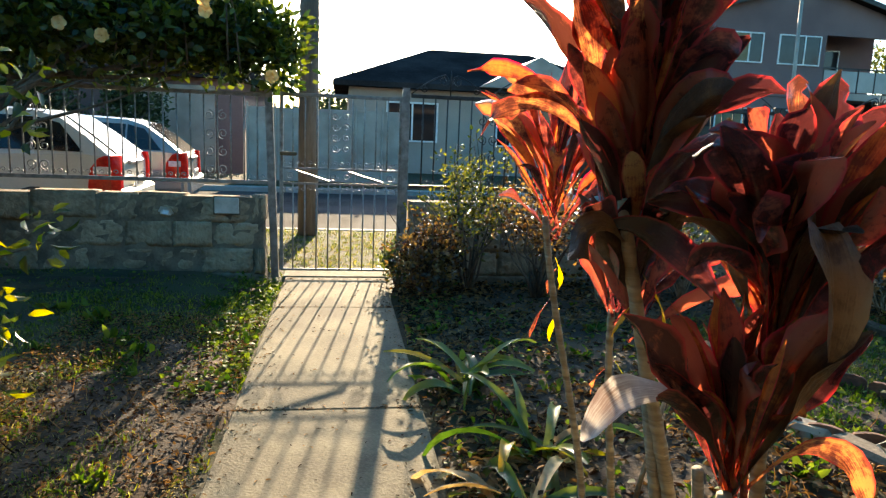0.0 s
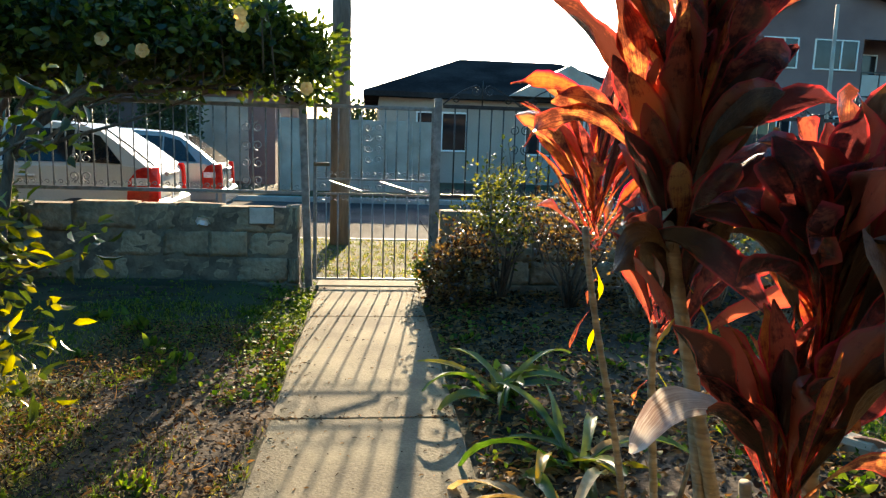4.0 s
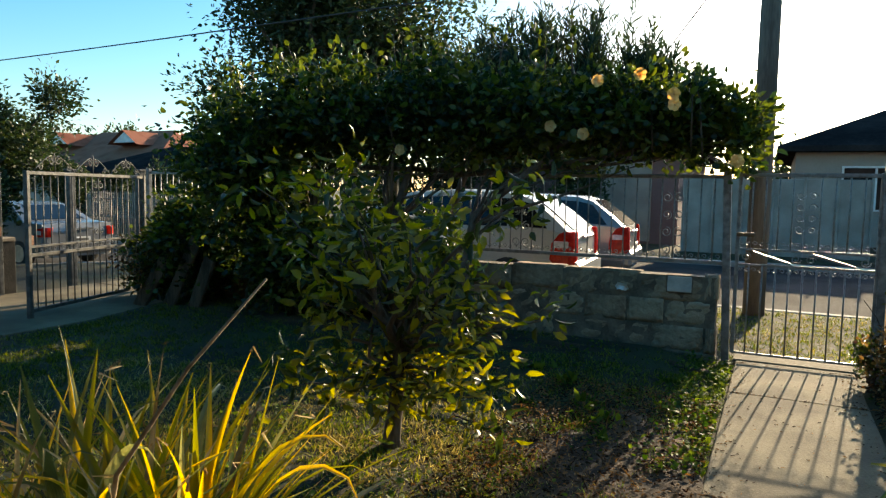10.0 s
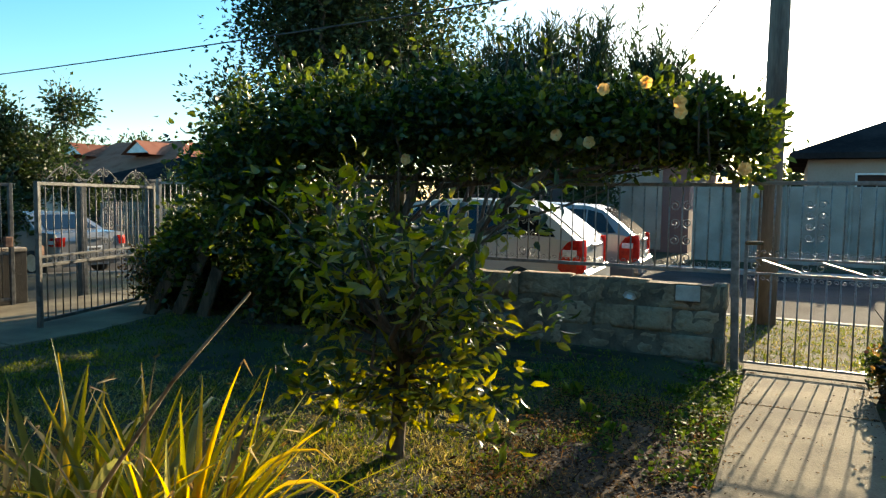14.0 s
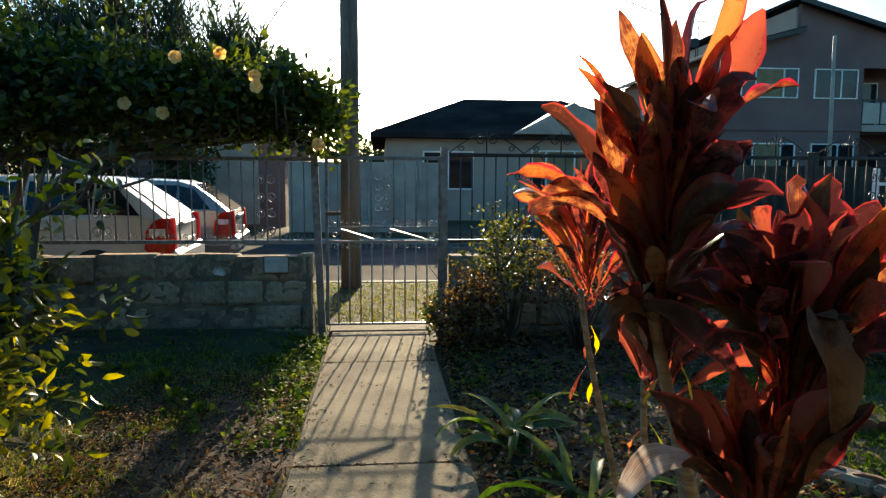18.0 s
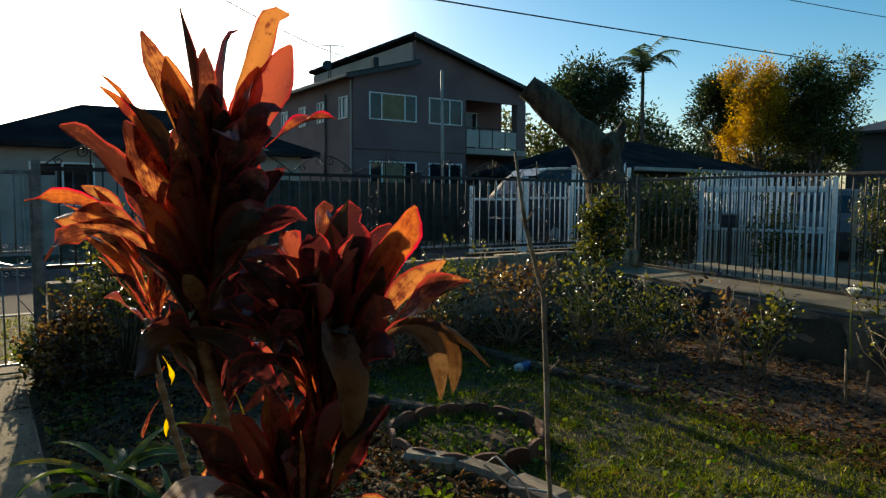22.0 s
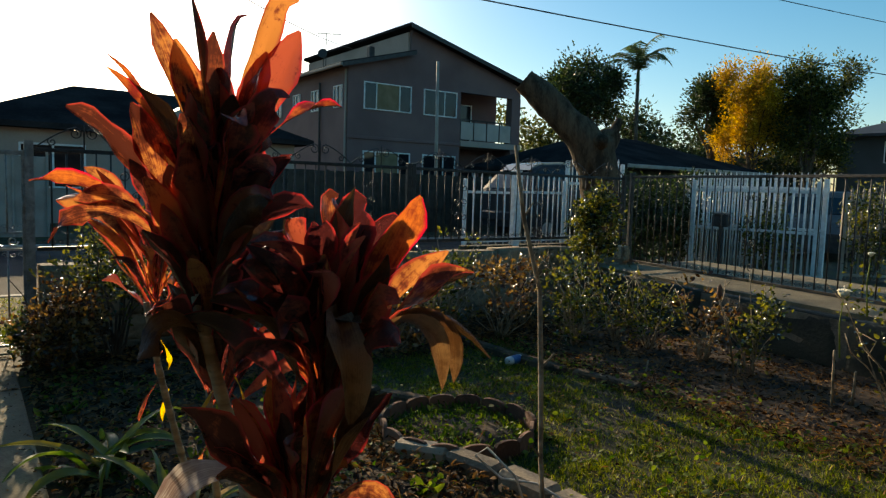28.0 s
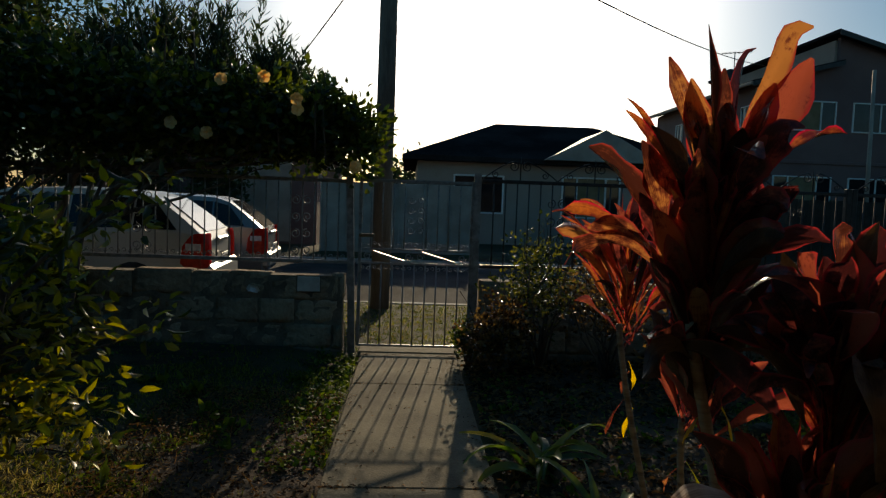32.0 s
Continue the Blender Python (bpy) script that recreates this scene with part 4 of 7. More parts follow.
    for z, hh in ((5.62, 1.25), (2.35, 1.25)):
        window(h, 17.1, z, 2.6, hh, y0, (0.25, 0.5, 0.25))
        window(h, 20.2, z, 2.0, hh, y0, (0.62, 0.38))
    window(h, 22.9, 4.95, 1.7, 2.1, y0 + 2.1, (0.5, 0.5), blind=False)
    window(h, 22.9, 1.3, 2.2, 2.2, y0 + 2.1, (0.5, 0.5), blind=False)
    for y in (30.0, 32.6, 35.0, 37.6):
        window(h, y, 5.55, 0.85, 1.0, x0, (0.55, 0.45), axis="y", blind=False)
    ant = part("aerial", Geo().tube([(16.6, 35, 7.4), (16.6, 35, 9.6)], 0.025, 6), M_IRON_D, h)
    part("aerial_boom", Geo().tube([(15.9, 35, 9.5), (17.5, 35, 9.65)], 0.02, 6), M_IRON_D, ant)
    for k in range(7):
        part("aerial_rod", Geo().tube([(16.0 + k * 0.23, 34.65, 9.51 + k * 0.02), (16.0 + k * 0.23, 35.35, 9.51 + k * 0.02)], 0.012, 5), M_IRON_D, ant)
    dish = Geo()
    dish.tube([(15.75, 33.5, 8.1), (15.7, 33.42, 8.12), (15.6, 33.3, 8.15)], (0.08, 0.2, 0.25), 14)
    part("satellite_dish", dish, M_IRON_D, h)
    part("dish_arm", Geo().tube([(15.8, 33.55, 7.35), (15.8, 33.55, 8.1)], 0.03, 6), M_IRON_D, h)
    part("flue", Geo().box((17.2, 31.0, 8.05), (0.3, 0.3, 0.6), 0, 0.02), M_BLACK, h)


def hip_house(name, label, x0, x1, y0, y1, wall, eave, top, ridge0, ridge1, wallmat, roofmat, over=0.5):
    h = thing(name, label, "house")
    part("wall", Geo().box(((x0 + x1) / 2, (y0 + y1) / 2, wall / 2 - 0.3), (x1 - x0, y1 - y0, wall + 0.6)), wallmat, h)
    ym = (y0 + y1) / 2
    a, b, c, d = (x0 - over, y0 - over, eave), (x1 + over, y0 - over, eave), (x1 + over, y1 + over, eave), (x0 - over, y1 + over, eave)
    e, f = (ridge0, ym, top), (ridge1, ym, top)
    g = Geo().add([a, b, c, d, e, f] + [(p[0], p[1], p[2] - 0.16) for p in (a, b, c, d)],
                  [(0, 1, 5, 4), (1, 2, 5), (2, 3, 4, 5), (3, 0, 4), (6, 7, 1, 0), (7, 8, 2, 1), (8, 9, 3, 2), (9, 6, 0, 3), (6, 9, 8, 7)])
    part("roof", g, roofmat, h)
    return h


two_storey_house()
opp = hip_house("bungalow", "low grey hip-roofed house across the street", 0.2, 9.4, 22.0, 30.0, 2.75, 2.78, 4.35, 3.2, 7.0, M_RENDER_L, M_ROOF)
part("porch_gable", Geo().add([(4.2, 21.2, 2.75), (8.0, 21.2, 2.75), (6.1, 21.2, 3.75), (4.2, 24.0, 2.75), (8.0, 24.0, 2.75), (6.1, 24.5, 3.75)],
                              [(0, 1, 2), (0, 2, 5, 3), (1, 4, 5, 2), (3, 5, 4), (0, 3, 4, 1)]), M_GREY_PANEL, opp, "pale metal porch roof")
window(opp, 2.2, 1.6, 1.6, 1.2, 22.0, (0.5, 0.5), blind=False)
window(opp, 5.9, 1.6, 1.9, 1.3, 22.0, (0.25, 0.5, 0.25))
# panelled boundary fence and garage across the street
pan = thing("panel_fence", "tall grey steel panel fence across the street", "fence")
for k in range(6):
    part("panel", Geo().box((-1.9 + k * 0.64, 17.0, 0.85), (0.62, 0.04, 1.75), 0, 0.01), M_GREY_PANEL, pan)
for k in range(7):
    part("post", Geo().box((-2.22 + k * 0.64, 16.96, 0.9), (0.05, 0.06, 1.85), 0, 0.01), M_GREY_PANEL, pan)
shed = hip_house("garage", "dark low garage behind the parked cars", -9.5, -2.6, 19.0, 26.0, 2.6, 2.6, 3.6, -7.5, -4.5, M_RENDER, M_ROOF)
part("garage_door", Geo().box((-4.6, 18.96, 1.15), (2.6, 0.06, 2.2), 0, 0.01), M_GREY_PANEL, shed)
red = hip_house("tiled_house", "far house with a red tiled roof and white gables", -49, -35, 30, 40, 2.5, 2.6, 5.25, -46.0, -38.5, M_RENDER_L, M_TILE_R)
for gx0 in (-47.2, -40.4):
    part("gable", Geo().prism([(gx0, 4.15), (gx0 + 2.2, 4.15), (gx0 + 1.1, 4.85)], 1, 31.4, 31.5), M_TRIM, red, "white timber gable")
    part("gable_roof", Geo().add([(gx0 - 0.3, 31.2, 4.02), (gx0 + 1.1, 31.2, 4.98), (gx0 + 2.5, 31.2, 4.02), (gx0 - 0.3, 35, 4.02), (gx0 + 1.1, 35, 4.98), (gx0 + 2.5, 35, 4.02)],
                                 [(0, 1, 4, 3), (1, 2, 5, 4)]), M_TILE_R, red)
shed2 = hip_house("dark_shed", "low dark roof behind the parked vehicles", 20.5, 29.0, 17, 26, 2.4, 2.4, 3.9, 23.0, 26.5, M_DARK_CONC, M_ROOF)
part("gutter", Geo().box((24.75, 16.44, 2.36), (9.6, 0.1, 0.14), 0, 0.02), M_GREY_PANEL, shed2, "pale metal gutter")
hip_house("garage", "dark tiled garage roof beside the street", -31, -21, 22, 28, 1.8, 1.9, 3.3, -28, -24, M_RENDER, M_ROOF)
right = hip_house("two_storey_house", "far two-storey house with dark blue-grey walls and a dark roof", 44, 58, 9.5, 20.5, 5.2, 5.3, 7.2, 48, 54, M_SLATE, M_ROOF_S)
part("balcony", Geo().box((43.6, 13.5, 2.9), (0.8, 6.5, 1.5), 0, 0.02), M_TRIM, right)
for y in (12.0, 17.0):
    window(right, y, 4.2, 1.8, 1.2, 44.0, (0.5, 0.5), axis="y", blind=False)

# ---- poles and wires ----
pole = thing("power_pole", "weathered timber power pole on the grass verge", "pole")
part("shaft", Geo().tube([(-0.375, 8.2, -0.1), (-0.37, 8.2, 3), (-0.36, 8.2, 9.5)], (0.12, 0.11, 0.085), 12), M_POLE, pole, "", True)
part("crossarm", Geo().box((-0.36, 8.2, 8.7), (2.2, 0.1, 0.12), 0, 0.01), M_POLE, pole)
far_pole = thing("power_pole", "tall grey timber power pole down the street", "pole")
part("shaft", Geo().tube([(-20.95, 9.4, -0.6), (-20.3, 8.8, 8.6)], (0.17, 0.12), 12), M_POLE, far_pole, "", True)
part("crossarm", Geo().box((-20.4, 8.87, 7.4), (0.12, 2.2, 0.12), 0, 0.01), M_POLE, far_pole)
steel = thing("light_pole", "thin grey steel pole in front of the brown house", "pole")
part("shaft", Geo().tube([(16.0, 23.0, -0.1), (15.9, 23.0, 6.4)], (0.08, 0.06), 10), M_GREY_PANEL, steel, "", True)


def wire(name, a, b, sag, r=0.012):
    a, b = Vector(a), Vector(b)
    w = thing(name, "thin black overhead cable against the sky", "cable", "overhead cables")
    part("cable", Geo().tube([a.lerp(b, q) - Vector((0, 0, sag * 4 * q * (1 - q))) for q in (k / 16 for k in range(17))], r, 5), M_WIRE, w, "", True)
    return w

# ---- parked cars ----


def car(label, at, paint, length=4.1, wide=1.70, tall=1.46, sedan=False, lamps=True):
    c = thing("car", label, "car", "parked cars", at=at)
    k = tall / 1.46
    if sedan:
        st = [(0.0, 0.62, 0.80, 0.81), (0.06, 0.70, 0.98, 0.99), (0.65, 0.74, 1.0, 1.03), (1.25, 0.76, 0.98, 1.38), (1.6, 0.76, 0.96, 1.44), (2.3, 0.76, 0.94, 1.44), (2.75, 0.76, 0.93, 1.34), (3.35, 0.75, 0.93, 0.96), (4.2, 0.72, 0.80, 0.82), (length, 0.62, 0.62, 0.63)]
    else:
        st = [(0.0, 0.66, 0.84, 0.86), (0.05, 0.72, 0.93, 0.96), (0.30, 0.75, 0.96, 1.17), (0.56, 0.76, 0.96, 1.36), (0.80, 0.76, 0.95, 1.43), (1.5, 0.76, 0.94, 1.46), (2.2, 0.76, 0.93, 1.42), (2.55, 0.76, 0.93, 1.30), (3.1, 0.75, 0.93, 0.96), (3.8, 0.72, 0.80, 0.82), (length, 0.62, 0.60, 0.61)]
    hw = wide / 2
    rings = []
    for s, f, belt, roof in st:
        tumble = (roof - belt) * 0.42
        half = hw * (0.9 if s < 0.03 or s > length - 0.05 else 1.0)
        rings.append([(-s, y, z * k) for y, z in ((-half * 0.93, 0.24), (-half, 0.42), (-half, 0.70), (-half * 0.985, belt), (-half * 0.97 + tumble, roof - 0.02), (-half * 0.8 + tumble, roof),
                                                  (half * 0.8 - tumble, roof), (half * 0.97 - tumble, roof - 0.02), (half * 0.985, belt), (half, 0.70), (half, 0.42), (half * 0.93, 0.24))])
    g, n = Geo(), 12
    g.add([p for r in rings for p in r], [(i * n + j, i * n + (j + 1) % n, (i + 1) * n + (j + 1) % n, (i + 1) * n + j) for i in range(len(rings) - 1) for j in range(n)]
          + [tuple(range(n))[::-1], tuple(range((len(rings) - 1) * n, len(rings) * n))])
    part("body", g, paint, c)

    def between(i, j, q):
        a, b = Vector(rings[i][j]), Vector(rings[i][j + 1])
        return a.lerp(b, q)
    lo = 3 if sedan else 2
    hi = 6 if sedan else 7
    panes = [(3, 4), (4, 5), (5, 6)] if sedan else [(2, 4), (4, 5), (5, 7)]
    for side in (3, 7):
        for i, j in panes:
            q0, q1 = (0.08, 0.88) if side == 3 else (0.92, 0.12)
            top_i = i + 1 if (i == 2 and not sedan) else i
            pts = [between(i, side, q0), between(j, side, q0), between(j if j < hi else j - 1, side, q1), between(top_i, side, q1)]
            out = Vector((0, -0.012 if side == 3 else 0.012, 0.0))
            shrink = [p.lerp(sum(pts, Vector()) / 4, 0.05) for p in pts]
            part("side_window", Geo().add([p + out for p in shrink] + [p - out for p in shrink], [(0, 1, 2, 3), (7, 6, 5, 4), (0, 4, 5, 1), (1, 5, 6, 2), (2, 6, 7, 3), (3, 7, 4, 0)]), M_CARGLASS, c)
    a, b = (2, 3) if sedan else (1, 3)
    q = [Vector(rings[a][5]), Vector(rings[a][6]), Vector(rings[b][6]), Vector(rings[b][5])]
    mid = sum(q, Vector()) / 4
    q = [p.lerp(mid, 0.1) for p in q]
    nrm = (q[1] - q[0]).cross(q[3] - q[0]).normalized()
    nrm = nrm if nrm.x > 0 else -nrm
    q2 = []
    if not sedan:
        m = rings[2]
        q = [Vector(rings[1][5]).lerp(Vector(rings[1][6]), 0.06), Vector(rings[1][6]).lerp(Vector(rings[1][5]), 0.06), Vector(m[6]).lerp(Vector(m[5]), 0.04), Vector(m[5]).lerp(Vector(m[6]), 0.04)]
        q2 = [q[3], q[2], Vector(rings[3][6]).lerp(Vector(rings[3][5]), 0.04), Vector(rings[3][5]).lerp(Vector(rings[3][6]), 0.04)]
    out = Vector((0.010, 0, 0.010))
    for pts in ([q, q2] if q2 else [q]):
        part("rear_window", Geo().add([p + out for p in pts] + [p - out for p in pts], [(0, 1, 2, 3), (7, 6, 5, 4), (0, 4, 5, 1), (1, 5, 6, 2), (2, 6, 7, 3), (3, 7, 4, 0)]), M_CARGLASS, c)
    i = len(rings) - (4 if sedan else 4)
    w0, w1 = rings[i], rings[i + 1]
    pts = [Vector(w0[5]), Vector(w0[6]), Vector(w1[6]), Vector(w1[5])]
    up = Vector((-0.012, 0, 0.012))
    part("windscreen", Geo().add([p + up for p in pts] + [p - up for p in pts], [(0, 1, 2, 3), (7, 6, 5, 4), (0, 4, 5, 1), (1, 5, 6, 2), (2, 6, 7, 3), (3, 7, 4, 0)]), M_CARGLASS, c)
    for s in (-1, 1):
        outline = [(0.03, s * (hw - 0.20)), (0.03, s * (hw * 0.9 + 0.005)), (-0.045, s * (hw + 0.014)), (-0.27, s * (hw + 0.014)), (-0.27, s * (hw - 0.06)), (-0.08, s * (hw - 0.20))]
        if not lamps:
            continue
        lamp = part("tail_light", Geo().add([(p[0] * q, p[1] - s * dy, z * k) for z, q, dy in (((0.70, 0.6, 0.0), (0.73, 0.8, 0.0), (0.82, 0.8, 0.0), (0.88, 0.62, 0.02), (0.90, 0.40, 0.03)) if sedan else ((0.54, 0.78, 0.0), (0.60, 1.0, 0.0), (0.80, 0.92, 0.0), (0.92, 0.62, 0.02), (0.95, 0.40, 0.03))) for p in outline], [(a * 6 + b, a * 6 + (b + 1) % 6, (a + 1) * 6 + (b + 1) % 6, (a + 1) * 6 + b) for a in range(4) for b in range(6)] + [(5, 4, 3, 2, 1, 0), (24, 25, 26, 27, 28, 29)]), M_TAIL, c, "red tail light")
        part("lens", Geo().box((-0.13, s * (hw + 0.010), 0.79 * k), (0.17, 0.016, 0.08), 0, 0.004), M_LENS, lamp)
        part("mirror", Geo().box((-2.75, s * (hw + 0.08), 1.0 * k), (0.12, 0.2, 0.14), 0, 0.03), paint, c)
        for j in (0, 1):
            part("door_handle", Geo().box((-1.25 - j * 1.0, s * (hw + 0.012), 0.84 * k), (0.18, 0.03, 0.03), 0, 0.01), paint, c)
    part("rear_bumper", Geo().box((0.0, 0, 0.44 * k), (0.16, wide * 0.94, 0.26), 0, 0.06), paint, c)
    if not lamps:
        # the pale paint stands for sky and sun caught by the roof
        part("roof_panel", Geo().prism([(-0.42, tall - 0.20), (-0.62, tall - 0.05), (-0.85, tall), (-1.5, tall + 0.05), (-2.2, tall), (-2.55, tall - 0.16)], 1, -0.56, 0.56), M_CAR_S, c, "pale panel painted as the sky-lit roof")
    else:
        part("tailgate_handle", Geo().box((0.02, 0, 0.86 * k), (0.05, 0.6, 0.05), 0, 0.015), M_RIM, c)
        part("plate", Geo().box((0.055, 0, 0.62 * k), (0.02, 0.42, 0.12), 0, 0.004), M_TRIM, c)
        part("plate_bar", Geo().box((0.068, 0, 0.62 * k), (0.008, 0.30, 0.05)), M_BLACK, c)
        part("aerial", Geo().tube([(-0.75, 0, tall - 0.02), (-0.55, 0, tall + 0.16)], 0.008, 5), M_BLACK, c)
    for x in (-0.78, -length + 0.85):
        for s in (-1, 1):
            wh = part("wheel", Geo().tube([(x, s * (hw - 0.19), 0.30), (x, s * (hw - 0.17), 0.30), (x, s * (hw - 0.01), 0.30), (x, s * (hw + 0.015), 0.30)], (0.26, 0.30, 0.30, 0.25), 20), M_TYRE, c, "", True)
            part("rim", Geo().tube([(x, s * (hw - 0.05), 0.30), (x, s * (hw + 0.022), 0.30)], (0.20, 0.19), 14), M_RIM, wh)
    return c


car("cream hatchback parked with its bright tail lights to the sun", pose(-2.39, 8.46, -0.06, 0, 0, 4), M_CAR_W, 4.1, 1.72, 1.40)
car("silver hatchback parked along the kerb", pose(-2.33, 11.35, -0.14, 0, 0, 4), M_CAR_S, 4.1, 1.70, 1.44)
car("pale silver sedan parked on the street", pose(-14.0, 9.75, -0.50, 0, 0, 2), M_CAR_S, 4.6, 1.76, 1.42, True)
car("van behind the white gates, shaded body painted dark and sky-lit roof pale", pose(11.5, 13.4, 0.05, 0, 0, 180), M_CAR_SHADED, 4.3, 1.8, 2.0, lamps=False)
car("dark wagon parked in the next yard", pose(19.5, 9.0, -0.1, 0, 0, 20), M_BLACK, 4.4, 1.75, 1.65)

wire("overhead_cable", (-20.65, 9.1, 3.93), (-0.36, 8.3, 4.02), 0.06)
wire("overhead_cable", (-0.36, 8.3, 4.02), (36.0, 8.3, 5.5), 0.16)
wire("service_cable", (-0.36, 8.2, 5.0), (15.6, 30.0, 7.9), 0.35, 0.016)
wire("service_cable", (-0.36, 8.2, 4.5), (-4.6, 19.0, 3.3), 0.12)
end_pole = thing("power_pole", "far timber power pole along the street", "pole")
part("shaft", Geo().tube([(36.0, 8.3, -0.1), (36.0, 8.3, 8.4)], (0.17, 0.12), 10), M_POLE, end_pole, "", True)
for k, dy in enumerate((-0.9, 0.0, 0.9)):
    wire("overhead_cable", (-0.36 + dy, 8.2, 8.78), (-20.4, 8.87 + dy, 7.48), 0.35, 0.014)
    wire("overhead_cable", (-0.36 + dy, 8.2, 8.78), (36.0, 8.3, 8.3 - k * 0.3), 0.7, 0.014)

# ---- plants ----


def limbs(rnd, base, top, spread, count, r0, wander=0.16, segs=5):
    """Limbs from base towards points round top; returns their points for twigs and leaves."""
    out = []
    for k in range(count):
        a = 2 * math.pi * (k + rnd.uniform(-0.3, 0.3)) / count
        q = rnd.uniform(0.45, 1.0)
        end = Vector((top[0] + math.cos(a) * spread[0] * q, top[1] + math.sin(a) * spread[1] * q, top[2] + rnd.uniform(-1, 1) * spread[2]))
        p0, pts = Vector(base), []
        for i in range(segs + 1):
            t = i / segs
            p = p0.lerp(end, t)
            p.z = p0.z + (end.z - p0.z) * t ** 0.75
            if 0 < i:
                p += Vector((rnd.gauss(0, 1), rnd.gauss(0, 1), rnd.gauss(0, 0.6))) * wander * 0.35 * spread[0]
            pts.append(p)
        out.append((pts, [max(r0 * (1 - 0.85 * i / segs), 0.003) for i in range(segs + 1)]))
    return out


def leaf_bunches(rng, centres, per, reach, upward=0.25):
    """Leaves in bunches round the given centres: bases and directions."""
    c = np.repeat(np.array(centres, float), per, 0)
    off = rng.normal(size=c.shape)
    way = off / np.linalg.norm(off, axis=1, keepdims=True)
    way[:, 2] = way[:, 2] * 0.7 + upward
    return c + off * reach, way


def blob_points(rng, n, centre, radii, hollow=0.45, gaps=2.2, seed=0.0):
    """Points in an ellipsoid, more of them near its surface, with gaps left by a noise."""
    out = []
    while len(out) < n:
        v = rng.normal(size=3)
        v /= np.linalg.norm(v)
        r = (hollow + (1 - hollow) * rng.random()) * (0.82 + 0.3 * noise.noise((v[0] * 2 + seed, v[1] * 2, v[2] * 2)))
        p = np.array(centre) + v * r * np.array(radii)
        if noise.noise((p[0] * gaps + seed, p[1] * gaps, p[2] * gaps)) > -0.18:
            out.append(p)
    return out


def citrus_tree():
    rnd, rng = random.Random(11), np.random.default_rng(11)
    t = thing("citrus_tree", "small bushy citrus tree with glossy yellow-green leaves on the lawn", "tree")
    bx, by = -1.86, 2.66
    part("trunk", Geo().tube([(bx - 0.02, by, -0.03), (bx - 0.015, by, 0.05), (bx, by + 0.01, 0.22), (bx + 0.02, by, 0.45), (bx + 0.05, by, 0.7)], (0.062, 0.047, 0.040, 0.036, 0.026), 10), M_BARK, t, "", True)
    tips = []
    groups = (limbs(rnd, (bx + 0.02, by, 0.5), (bx, by, 1.10), (0.72, 0.62, 0.22), 13, 0.02) + limbs(rnd, (bx + 0.01, by, 0.42), (bx + 0.15, by + 0.05, 0.72), (0.66, 0.5, 0.16), 8, 0.013)
              + limbs(rnd, (bx + 0.03, by, 0.6), (bx - 0.38, by - 0.12, 1.3), (0.48, 0.3, 0.10), 5, 0.014) + limbs(rnd, (bx + 0.03, by, 0.42), (bx + 0.34, by + 0.02, 0.36), (0.34, 0.3, 0.12), 6, 0.010)
              + limbs(rnd, (bx + 0.0, by, 0.40), (bx - 0.25, by - 0.02, 0.38), (0.34, 0.3, 0.10), 6, 0.010))
    for pts, rad in groups:
        part("branch", Geo().tube(pts, rad, 5), M_BARK, t, "", True)
        for p in pts[2:]:
            for _ in range(2):
                tips.append(p + Vector((rnd.gauss(0, 0.09), rnd.gauss(0, 0.09), rnd.gauss(0, 0.075))))
        tips += [pts[-1] + Vector((rnd.gauss(0, 0.06), rnd.gauss(0, 0.06), rnd.gauss(0, 0.05))) for _ in range(4)]
    b, w = leaf_bunches(rng, tips, 4, 0.034, -0.15)
    cloud("crown", b, w, rng.uniform(0.05, 0.11, len(b)), rng.uniform(0.020, 0.040, len(b)), M_CITRUS, t, rng=rng)


